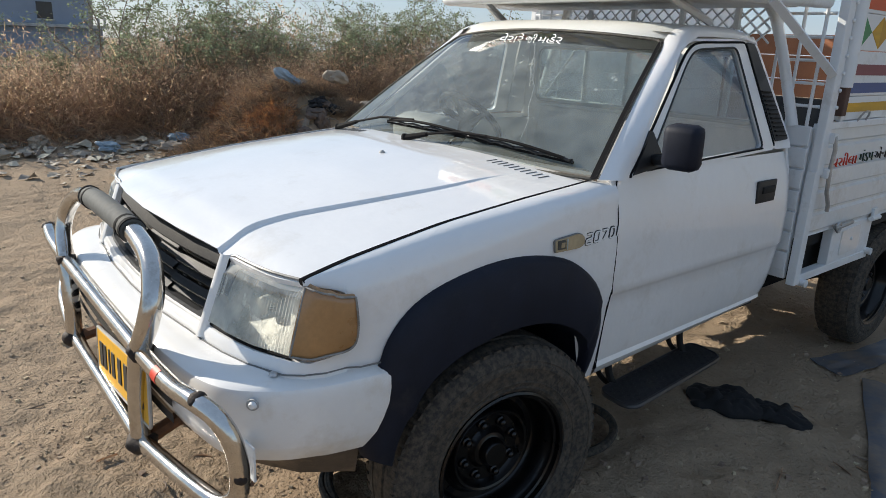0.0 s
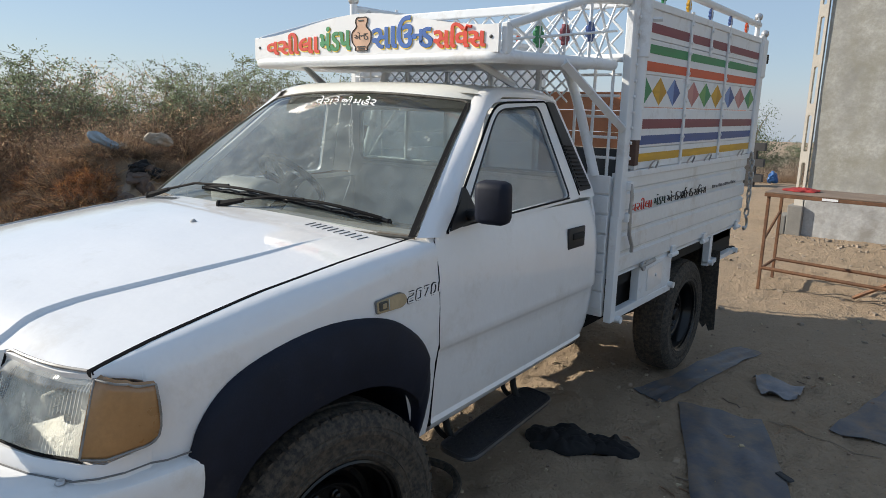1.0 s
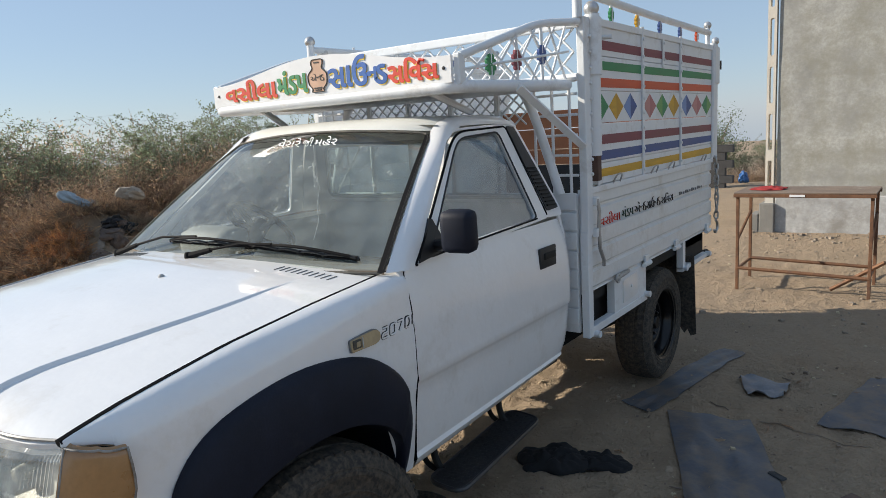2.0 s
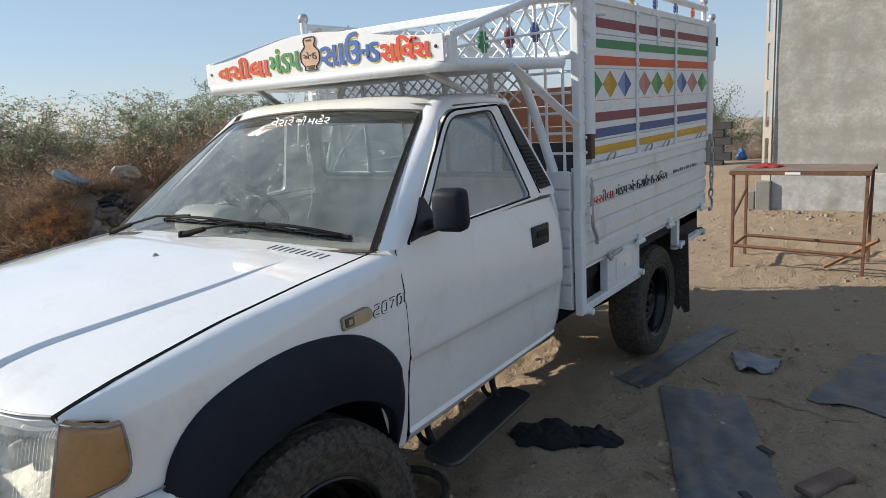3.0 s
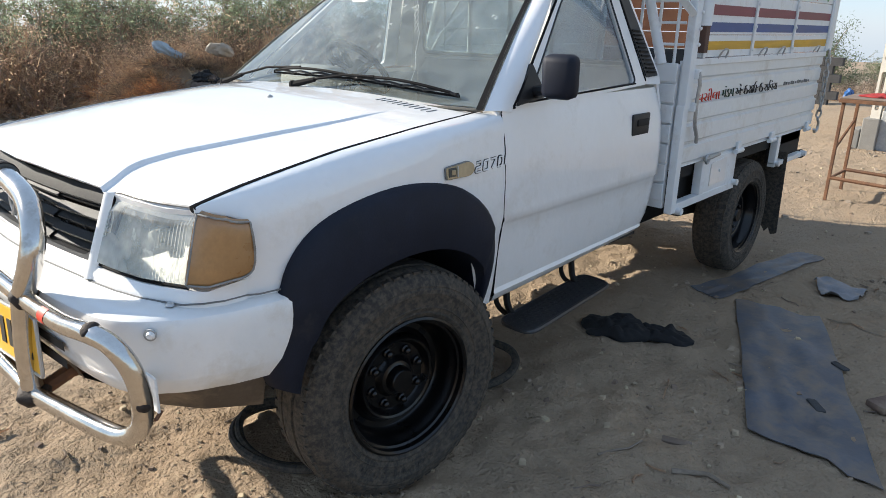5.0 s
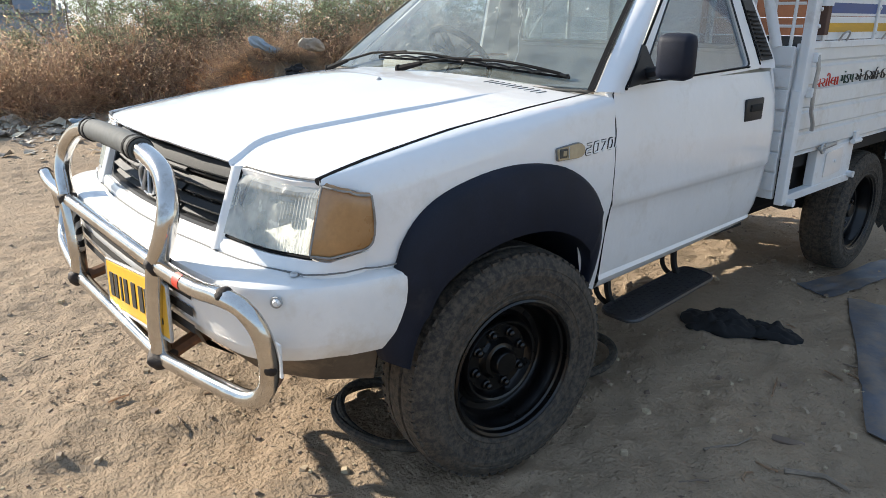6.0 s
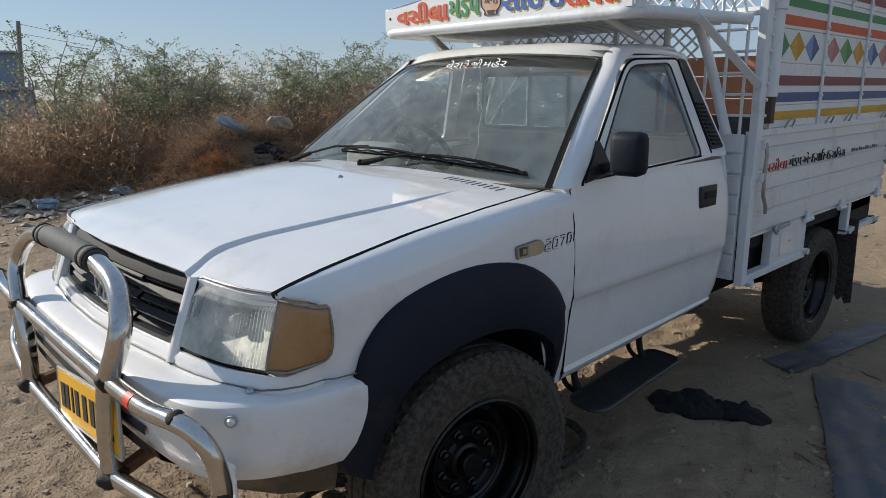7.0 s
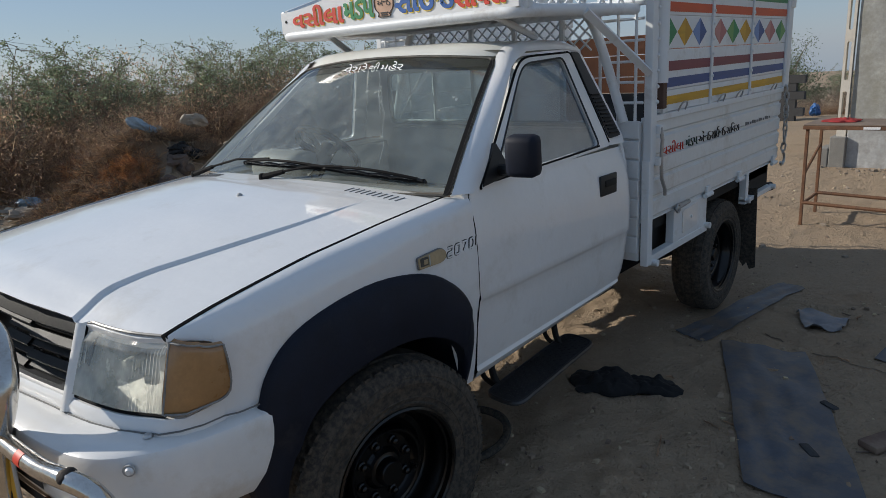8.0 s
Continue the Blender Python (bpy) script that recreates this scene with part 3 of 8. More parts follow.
# washer nozzles and louvres at the back of the bonnet
nozzle = lathe([(0.0, 0.009), (0.005, 0.008), (0.010, 0.003), (0.013, -0.004)], 10, "z", (0.095, 0.03, bonnet_z(0.095, 0.03)))
part("washer_nozzle", nozzle, CONC_L, bonnet, "small washer nozzle", smooth=True)
for s in (1, -1):
    for i in range(10):
        x = s * (0.402 + i * 0.0243)
        y = 0.262 + 0.018 * (i / 9)
        z = bonnet_z(x, y) + 0.0005
        tilt = (bonnet_z(x, y + 0.02) - bonnet_z(x, y - 0.02)) / 0.04
        bm = box((-0.0023, -0.021, -0.002), (0.0023, 0.021, 0.0016), 0.001, Matrix.Translation((x, y, z)) @ Matrix.Rotation(s * -0.12, 4, "Z") @ Matrix.Rotation(math.atan(tilt), 4, "X"))
        part("louvre_slot", bm, GREYIN, bonnet)


# scuttle between bonnet and windscreen
def ws(u, v):
    """A point of the windscreen."""
    x = u * (0.748 + (0.565 - 0.748) * v)
    y = 0.375 + (0.905 - 0.375) * v - (0.125 - 0.055 * v) * (1 - u * u)
    z = 1.168 + (1.586 - 1.168) * v + (0.004 + 0.026 * v) * (1 - u * u) + 0.012 * math.sin(math.pi * v)
    return Vector((x, y, z))


us = np.linspace(-1, 1, 25)
part("scuttle", sheet([[(u * 0.735, 0.395 - 0.125 * (1 - u * u), bonnet_z(0.3, 0.38) - 0.016 - 0.014 * abs(u)) for u in us],
                       [tuple(ws(u, 0.0) + Vector((0, 0.01, -0.012))) for u in us]]), DUSTY, truck, "dusty black scuttle panel under the windscreen", smooth=True)
glass = part("windscreen", sheet([[tuple(ws(u * 0.985, v)) for u in us] for v in np.linspace(0.02, 0.885, 11)]), WINDSCREEN, truck, "dusty windscreen", smooth=True)
glass.visible_shadow = False
loop = [ws(u, v) for u, v in smooth_loop([(-1, 0), (1, 0), (1, 1), (-1, 1)], [0.03, 0.03, 0.065, 0.065], 6, 0.06)]
part("windscreen_seal", tube(loop, 0.0050, 8, closed=True), OLDSEAL, truck, "black rubber windscreen seal", smooth=True)
part("pillar_trim", sheet([[tuple(ws(u, v) + Vector((0.001, -0.004, 0.003))) for u in (0.978, 0.992, 1.006)] for v in np.linspace(0.0, 0.985, 12)]), SEAL, truck, "black trim beside the windscreen", smooth=True)
# tint band behind the writing
band = part("sun_strip", sheet([[tuple(ws(u * 0.985, v)) for u in us] for v in (0.885, 0.92, 0.955, 0.985)]), glass_mat("sun_strip_film", (0.55, 0.62, 0.58), 0.04, 0.02, 0.03), glass, "dark tinted strip along the top", smooth=True)
band.visible_shadow = False


def pillar(s):
    rows = []

    def section(a, b, bulge, up):
        n = Vector((s * bulge, -0.5 * bulge * (1 - up), bulge * up))
        rows.append([tuple(a * (1 - t) + b * t + n * math.sin(math.pi * t) ** 0.8) for t in (0, 0.12, 0.3, 0.5, 0.7, 0.88, 1)])

    for v in np.linspace(0, 0.93, 11):
        z = 1.158 + (1.585 - 1.158) * v
        section(ws(s * 1.0, v) + Vector((s * 0.008, 0.004, 0.0)), Vector((s * (xs(z) + 0.002), 0.484 + 0.453 * v, z)), 0.012, 0.35)
    # the same band runs on along the edge of the roof
    for xa, ya, za, yb, zb in ((0.566, 0.908, 1.594, 0.932, 1.568), (0.565, 0.935, 1.616, 0.956, 1.582), (0.564, 0.975, 1.634, 0.990, 1.594), (0.564, 1.00, 1.640, 1.01, 1.600), (0.564, 1.03, 1.643, 1.03, 1.607),
                               (0.564, 1.12, 1.648, 1.12, 1.609), (0.564, 1.25, 1.649, 1.25, 1.609), (0.564, 1.36, 1.641, 1.36, 1.606), (0.564, 1.43, 1.612, 1.44, 1.590)):
        section(Vector((s * xa, ya, za)), Vector((s * (xs(zb) + 0.004), yb, zb)), 0.012, 1.0)
    part("windscreen_pillar", sheet(rows), WHITE, truck, "white pillar running into the roof edge", smooth=60)


# roof
rows = []
ru = [-1, -0.985, -0.96, -0.92, -0.86, -0.75, -0.6, -0.4, -0.2, 0, 0.2, 0.4, 0.6, 0.75, 0.86, 0.92, 0.96, 0.985, 1]
for v in [0, 0.02, 0.05, 0.09, 0.14, 0.22, 0.4, 0.6, 0.8, 0.9, 0.95, 1.0]:
    row = []
    for u in ru:
        w = ws(u * 0.98, 1.0)
        yf = w.y + 0.004 + 0.03 * abs(u) ** 6
        y = yf + (1.455 - yf) * v
        ztop = 1.662 - 0.012 * u * u - 0.040 * abs(u) ** 10
        zf = w.z + 0.006
        k = min(1.0, v / 0.20)
        z = zf + (ztop - zf) * (1 - (1 - k) ** 2.4)
        if v > 0.88:
            z -= 0.06 * ((v - 0.88) / 0.12) ** 2
        row.append((u * (0.565 + 0.052 * min(1, v / 0.08)), y, z))
    rows.append(row)
part("roof_panel", sheet(rows), CREAM, truck, "slightly yellowed white cab roof", smooth=50)


def side_at(s):
    return lambda u, v, w: Vector((s * (xs(v) - w), u, v))


def cab_side(s):
    pillar(s)
    at = side_at(s)
    # roof rail and rear quarter
    rail = smooth_loop([(0.925, 1.572), (0.955, 1.598), (1.37, 1.610), (1.445, 1.598), (1.568, 1.235), (1.566, 1.195), (1.43, 1.20), (1.36, 1.600), (0.995, 1.590)],
                       [0.01, 0.02, 0.02, 0.03, 0.02, 0.01, 0.01, 0.02, 0.02], 3, 0.05)
    part("roof_rail", plate(rail, (), at, 0.02), WHITE, truck, smooth=30)
    # vent panel behind the door
    quad = smooth_loop([(1.355, 1.598), (1.418, 1.592), (1.545, 1.232), (1.438, 1.228)], 0.012, 3)
    vent = part("pillar_vent", plate(quad, (), lambda u, v, w: Vector((s * (xs(v) + 0.006 - w), u, v)), 0.004), BLACKP, truck, "black slotted vent panel behind the door")
    for i in range(11):
        z = 1.25 + i * 0.0165
        yc = 1.492 - (z - 1.232) * 0.335
        half = 0.040 - 0.0006 * i
        bm = box((-0.003, -half, -0.003), (0.005, half, 0.003), 0.0015, Matrix.Translation((s * (xs(z) + 0.009), yc, z)) @ Matrix.Rotation(-0.05, 4, "X"))
        part("slat", bm, DARK, vent)
    # door skin
    zz = [0.505, 0.52, 0.535, 0.543, 0.551, 0.56, 0.62, 0.68, 0.74, 0.785, 0.797, 0.808, 0.83, 0.88, 0.94, 1.0, 1.06, 1.11, 1.15, 1.160, 1.172, 1.185]
    rows = []
    for z in zz:
        y0 = interp(z, (0.5, 0.78, 0.80, 0.84, 1.05, 1.15, 1.172, 1.185), (0.439, 0.4355, 0.439, 0.4355, 0.4345, 0.434, 0.452, 0.490))
        y1 = interp(z, (0.5, 0.55, 0.60, 0.68, 0.8, 0.95, 1.08, 1.16, 1.2), (1.535, 1.565, 1.585, 1.598, 1.605, 1.607, 1.597, 1.575, 1.555))
        zb = z + 0.045 * interp(z, (0.5, 0.62), (1, 0))
        row = []
        for k in list(np.linspace(0, 0.93, 12)) + [0.955, 0.975, 0.99, 1.0]:
            y = y0 + (y1 - y0) * k
            zl = z + (zb - z) * k
            tuck = 0.0 if k < 0.94 else 0.045 * ((k - 0.94) / 0.06) ** 2
            row.append((s * (xs(z) - tuck), y, zl))
        rows.append(row)
    r0 = [(s * (abs(p[0]) - 0.012), p[1], p[2] - 0.010) for p in rows[0]]
    r1 = [(s * (abs(p[0]) - 0.06), p[1], p[2] - 0.016) for p in rows[0]]
    door = part("door", sheet([r1, r0] + rows), WHITE, truck, "white door with a body crease", smooth=35)
    # window frame of the door
    frame_out = smooth_loop([(0.497, 1.172), (0.935, 1.555), (1.005, 1.586), (1.348, 1.596), (1.428, 1.200), (0.9, 1.178)], [0.01, 0.06, 0.05, 0.02, 0.02, 0.01], 5, 0.04)
    frame_in = smooth_loop([(0.575, 1.184), (0.930, 1.522), (0.995, 1.562), (1.278, 1.576), (1.339, 1.210)], [0.02, 0.06, 0.05, 0.03, 0.03], 5, 0.04)
    part("window_frame", plate(frame_out, [frame_in], lambda u, v, w: Vector((s * (xs(v) + 0.004 - w), u, v)), 0.022), WHITE, door, smooth=30)
    run = []
    for u, v in frame_out:
        if v < 1.21 and u > 0.6:
            break
        run.append(tuple(at(u, v, -0.003)))
    part("frame_seal", tube(run, 0.0048, 6), SEAL, door, "black door seal", smooth=True)
    part("glass_run", tube([tuple(at(u, v, -0.004)) for u, v in frame_in], 0.004, 6, closed=True), BLACKP, door, smooth=True)
    inner = smooth_loop([(0.565, 1.176), (0.930, 1.526), (0.995, 1.566), (1.282, 1.580), (1.347, 1.200)], [0.02, 0.05, 0.05, 0.03, 0.03], 5, 0.05)
    g = part("window_glass", plate(inner, (), lambda u, v, w: Vector((s * (xs(v) - 0.008), u, v))), SIDEGLASS, door, "side window glass")
    g.visible_shadow = False
    part("sail_panel", plate([(0.512, 1.176), (0.690, 1.196), (0.680, 1.212), (0.650, 1.300), (0.632, 1.305)], (), lambda u, v, w: Vector((s * (xs(v) + 0.009 - w), u, v)), 0.006), BLACKP, door, "black mirror base panel")
    part("waist_strip", tube([(s * (xs(1.186) + 0.005), 0.60, 1.186), (s * (xs(1.197) + 0.005), 1.0, 1.198), (s * (xs(1.209) + 0.005), 1.335, 1.2085)], 0.0036, 6), SEAL, door, smooth=True)
    # handle
    hb = box((-0.006, -0.072, -0.044), (0.006, 0.072, 0.044), 0.005, Matrix.Translation((s * (xs(1.045) + 0.001), 1.350, 1.045)))
    hd = part("handle", hb, BLACKP, door, "black recessed door handle", smooth=True)
    part("grip", box((-0.006, -0.045, -0.012), (0.008, 0.050, 0.016), 0.005, Matrix.Translation((s * (xs(1.05) + 0.007), 1.355, 1.050))), DARK, door, smooth=True)
    # mirror
    if s < 0:
        return
    mm = Matrix.Translation((0.892, 0.594, 1.273)) @ Matrix.Rotation(0.15, 4, "Z") @ Matrix.Rotation(0.05, 4, "X")
    door = truck
    bm = box((-0.058, -0.038, -0.070), (0.058, 0.038, 0.070), 0.024, mm)
    mir = part("wing_mirror", bm, FLARE, door, "black plastic wing mirror", smooth=60)
    part("mirror_arm", tube([(s * 0.775, 0.63, 1.215), (s * 0.82, 0.61, 1.222), (s * 0.86, 0.60, 1.235)], 0.020, 8), BLACKP, mir, smooth=True)
    gm = box((-0.034, 0.0375, -0.044), (0.034, 0.0395, 0.044), 0.0, mm)
    part("mirror_glass", gm, mat("mirror_silver", (0.8, 0.8, 0.8), 0.03, metal=1.0, var=0.02, rvar=0.01), mir)


for s in (1, -1):
    cab_side(s)

# back wall of the cab with its window, and corners
outer = [(-0.61, 1.62), (0.61, 1.62), (0.70, 1.40), (0.755, 1.22), (0.775, 1.10), (0.765, 0.86), (0.72, 0.84), (0.72, 0.60), (-0.72, 0.60), (-0.72, 0.84), (-0.765, 0.86), (-0.775, 1.10), (-0.755, 1.22), (-0.70, 1.40)]
hole = smooth_loop([(-0.545, 1.550), (0.545, 1.550), (0.630, 1.275), (-0.630, 1.275)], 0.05, 5)


def back_y(z):
    return interp(z, (0.6, 1.0, 1.2, 1.62), (1.600, 1.605, 1.575, 1.440))


part("cab_back", plate(outer, [hole], lambda u, v, w: Vector((u, back_y(v) - w, v)), 0.02), WHITE, truck, "white back wall of the cab")
part("rear_window_seal", tube([(u, back_y(v) - 0.022, v) for u, v in hole], 0.010, 6, closed=True), HEADLINE, truck, smooth=True)
rg = part("rear_window", plate(hole, (), lambda u, v, w: Vector((u, back_y(v) - 0.01, v))), REARGLASS, truck)
rg.visible_shadow = False
for i, z in enumerate((1.25, 1.215, 1.13, 1.05)):
    part("pressed_rib", tube([(-0.62, back_y(z) - 0.024, z), (0.62, back_y(z) - 0.024, z)], 0.007, 6), WHITE, truck, smooth=True)
# cabin inside
part("dashboard", sheet([[(x, 0.40 - 0.06 * (1 - (x / 0.7) ** 2) + a, b) for x in np.linspace(-0.70, 0.70, 15)] for a, b in
                         ((0.0, 1.135), (0.10, 1.145), (0.22, 1.14), (0.27, 1.11), (0.285, 1.04), (0.25, 0.90), (0.20, 0.75))]), GREYIN, truck, "grey plastic dashboard", smooth=50)
part("instrument_hood", box((-0.56, 0.50, 1.10), (-0.22, 0.68, 1.245), 0.055), HOODM, truck, "pale grey instrument hood", smooth=60)
sw = Matrix.Translation((-0.245, 0.72, 1.235)) @ Matrix.Rotation(radians(-45), 4, "X")
bm = bmesh.new()
add_tube(bm, [sw @ Vector((0.152 * math.cos(a), 0.152 * math.sin(a), 0)) for a in np.linspace(0, 2 * math.pi, 33)[:-1]], 0.014, 8, closed=True)
for a in (-0.35, math.pi + 0.35, -math.pi / 2):
    add_tube(bm, [sw @ Vector((0, 0, -0.03)), sw @ Vector((0.165 * math.cos(a), 0.165 * math.sin(a), 0))], 0.013, 6)
add_tube(bm, [sw @ Vector((0, 0, 0.02)), sw @ Vector((0, 0, -0.25))], 0.04, 10)
part("steering_wheel", bm, SEAL, truck, "black steering wheel", smooth=True)
for x0, x1 in ((-0.66, -0.10), (-0.06, 0.66)):
    seat = part("seat", box((x0, 0.95, 0.72), (x1, 1.40, 0.88), 0.05), SEATM, truck, "dark vinyl seat", smooth=60)
    part("backrest", box((x0, -0.07, 0), (x1, 0.07, 0.15), 0.05, Matrix.Translation((0, 1.40, 0.82)) @ Matrix.Rotation(-0.22, 4, "X")), SEATM, seat, smooth=60)
part("cabin_floor", box((-0.72, -0.2, 0.50), (0.72, 1.58, 0.53)), DARK, truck)
part("headlining", sheet([[(x, y, 1.635 - 0.02 * (x / 0.6) ** 2) for x in np.linspace(-0.58, 0.58, 7)] for y in (0.92, 1.2, 1.42)]), HEADLINE, truck, smooth=True)
for s in (1, -1):
    part("door_card", box((s * 0.70, 0.50, 0.55), (s * 0.72, 1.55, 1.17), 0.006), HEADLINE, truck)
part("bulkhead", box((-0.70, 0.36, 0.52), (0.70, 0.38, 1.12)), DARK, truck)
# hanging charm
part("hanging_charm", tube([(-0.03, 0.87, 1.57), (-0.018, 0.86, 1.52), (-0.026, 0.85, 1.46), (0.004, 0.85, 1.39), (-0.010, 0.84, 1.31), (0.012, 0.82, 1.25), (0.014, 0.78, 1.175)], 0.0014, 5), WTEXT, truck, "thin white hanging charm string")
for k in range(5):
    z = 1.49 - 0.022 * k
    part("charm_bead", tube([(-0.014 + 0.010 * math.cos(t), 0.85 + 0.006 * math.sin(t), z + 0.012 * math.sin(t)) for t in np.linspace(0, 6.28, 11)[:-1]], 0.0011, 5, closed=True), WTEXT, truck, smooth=True)

# wipers
def on_glass(u, v, lift):
    """A point held off the windscreen by lift."""
    return ws(u, v) + Vector((0, -0.60, 0.80)) * lift


def wiper(pivot, elbow, b0, b1, crown):
    """Arm from its pivot to the crown of the blade; pressed bows carry the rubber strip."""
    mid = tuple((p + q) / 2 for p, q in zip(b0, b1))
    top = on_glass(crown, mid[1] + 0.012, 0.036)
    base = on_glass(*pivot, 0.030)
    arm = part("wiper_arm", tube([base, on_glass(pivot[0] + (elbow[0] - pivot[0]) * 0.45, pivot[1] + (elbow[1] - pivot[1]) * 0.5, 0.034)], 0.0125, 8, r_end=0.0085), SEAL, truck, "black wiper arm", smooth=True)
    part("arm_rod", tube([on_glass(pivot[0] + (elbow[0] - pivot[0]) * 0.42, pivot[1] + (elbow[1] - pivot[1]) * 0.47, 0.036), on_glass(*elbow, 0.036), top], 0.0050, 6), SEAL, arm, smooth=True)
    part("pivot_cap", lathe([(0.0, 0.016), (0.010, 0.014), (0.014, 0.006), (0.015, -0.03)], 12, "z", tuple(base)), SEAL, arm, smooth=True)
    at = lambda t, lift, dv=0.0: on_glass(b0[0] + (b1[0] - b0[0]) * t, b0[1] + (b1[1] - b0[1]) * t + dv, lift)
    strip = part("wiper_blade", tube([at(i / 14, 0.007) for i in range(15)], 0.0045, 6), SEAL, arm, "black rubber wiper strip", smooth=True)
    part("bow", tube([at(t, 0.015 + 0.024 * math.sin(math.pi * t)) for t in np.linspace(0.06, 0.94, 15)], 0.0055, 6), SEAL, strip, smooth=True)
    for c, w in ((0.16, 0.15), (0.40, 0.12), (0.62, 0.12), (0.85, 0.15)):
        part("bow", tube([at(c + w * k, 0.010 + 0.013 * (1 - k * k)) for k in (-1, -0.6, 0, 0.6, 1)], 0.0050, 6), BLACKP, strip, smooth=True)
    for t in (0.02, 0.27, 0.30, 0.50, 0.52, 0.73, 0.98):
        part("claw", box((-0.006, -0.006, -0.006), (0.006, 0.006, 0.008), 0.002, Matrix.Translation(at(t, 0.010))), SEAL, strip)


wiper((-0.885, -0.055), (-0.46, 0.100), (-0.43, 0.108), (0.30, 0.120), -0.14)
wiper((-0.085, 0.010), (0.235, 0.098), (0.27, 0.118), (0.885, 0.066), 0.43)


# ---------------------------------------------------------------- front of the truck
def mirrored(pts):
    return [(-x, y) for x, y in pts[::-1] if x > 1e-6] + [(x, y) for x, y in pts]


def offset_in(path, d):
    """Points of an open plan curve moved inwards (towards the truck) by d."""
    out = []
    for i, p in enumerate(path):
        t = (path[min(i + 1, len(path) - 1)] - path[max(0, i - 1)]).normalized()
        out.append(p + Vector((-t.y, t.x)) * d)
    return out


BUMP = spline(mirrored([(0.0, -0.868), (0.35, -0.862), (0.60, -0.843), (0.725, -0.808), (0.800, -0.730), (0.834, -0.62), (0.840, -0.52), (0.840, -0.432)]), 6)


def bumper_rows(section):
    rows = []
    for d, z, drop in section:
        pth = offset_in(BUMP, d)
        cut = interp(z, (0.59, 0.632, 0.681, 0.745), (0.072, 0.054, 0.024, 0.0))     # the rear edge runs forward towards the ground
        rows.append([(p.x, p.y - cut * max(0, (q.y + 0.62) / 0.188), z - drop * max(0, (q.y + 0.75) / 0.3)) for p, q in zip(pth, BUMP)])
    return rows


bumper = part("front_bumper", sheet(bumper_rows([(0.155, 0.830, 0.02), (0.10, 0.829, 0.02), (0.055, 0.8265, 0.02), (0.013, 0.8175, 0.02), (0.005, 0.812, 0.02), (0.001, 0.803, 0.02), (-0.001, 0.772, 0.02), (0.001, 0.735, 0.022),
                                                 (0.004, 0.70, 0.024), (0.009, 0.668, 0.026), (0.011, 0.662, 0.026), (0.026, 0.632, 0.028),
                                                 (0.033, 0.622, 0.028), (0.05, 0.614, 0.028), (0.12, 0.612, 0.02)])), WHITE_DUSTY, truck, "dusty white wrap-around front bumper", smooth=24)
# middle air slots of the bumper
for i, z in enumerate((0.745, 0.70, 0.655)):
    bm = bmesh.new()
    add_grid(bm, [[(p.x, p.y, zz) for p in offset_in(BUMP, -0.002) if abs(p.x) < 0.56] for zz in (z - 0.012, z + 0.012)])
    part("air_slot", bm, DARK, bumper, "dark air slot")
part("valance", sheet([[(x, -0.835 + 0.05 * (x / 0.55) ** 2 + dy, z) for x in np.linspace(-0.42, 0.42, 11)] for dy, z in ((0.0, 0.600), (0.02, 0.55), (0.10, 0.49))]), DUSTY, bumper, "dusty dark valance", smooth=True)
for s in (1, -1):
    for x, y, z in ((0.789, -0.764, 0.786),):
        part("bolt_ring", lathe([(0.0, 0.0), (0.0135, -0.001), (0.0145, 0.004)], 16, "y"), CONC_L, bumper, smooth=True).matrix_local = Matrix.Translation((s * x, y + 0.003, z)) @ Matrix.Rotation(s * 0.75, 4, "Z")
        bm = lathe([(0.0, -0.009), (0.006, -0.009), (0.008, -0.006), (0.010, -0.003), (0.011, 0.004)], 14, "y")
        ob = part("bumper_bolt", bm, WHITE, bumper, smooth=True)
        ob.matrix_local = Matrix.Translation((s * x, y + 0.005, z)) @ Matrix.Rotation(s * 0.75, 4, "Z")
    part("bumper_stud", lathe([(0, 0.008), (0.008, 0.006), (0.011, 0.0)], 10, "z", (s * 0.757, -0.695, 0.826)), SILVER, bumper, smooth=True)
    # steel bracket and splash panel under the bumper
    part("bumper_bracket", box((s * 0.775, -0.778, 0.615), (s * 0.822, -0.771, 0.700), 0.003), WHITE_ROUGH, bumper)
    part("splash_panel", sheet([[(s * 0.30, -0.80, 0.60), (s * 0.60, -0.76, 0.60), (s * 0.74, -0.66, 0.60), (s * 0.775, -0.48, 0.58)],
                                [(s * 0.30, -0.72, 0.50), (s * 0.56, -0.70, 0.50), (s * 0.68, -0.60, 0.49), (s * 0.72, -0.46, 0.46)],
                                [(s * 0.28, -0.60, 0.44), (s * 0.50, -0.58, 0.43), (s * 0.60, -0.50, 0.42), (s * 0.62, -0.44, 0.42)]]), DUSTY, truck, "dusty black splash panel", smooth=True)
part("tow_hook", tube([(0.700, -0.735, 0.575), (0.715, -0.755, 0.560), (0.735, -0.768, 0.556), (0.750, -0.755, 0.560), (0.745, -0.738, 0.574)], 0.005, 6), RUST, truck, smooth=True)


# panel under the lamps
def face_y(x, z):
    """Plan of the nose at a height."""
    a = abs(x)
    base = -0.775 + 0.040 * (a / 0.5) ** 2 if a < 0.5 else -0.735 + 0.075 * ((a - 0.5) / 0.24) ** 1.5
    return base + 0.062 * (z - 0.85) / 0.18


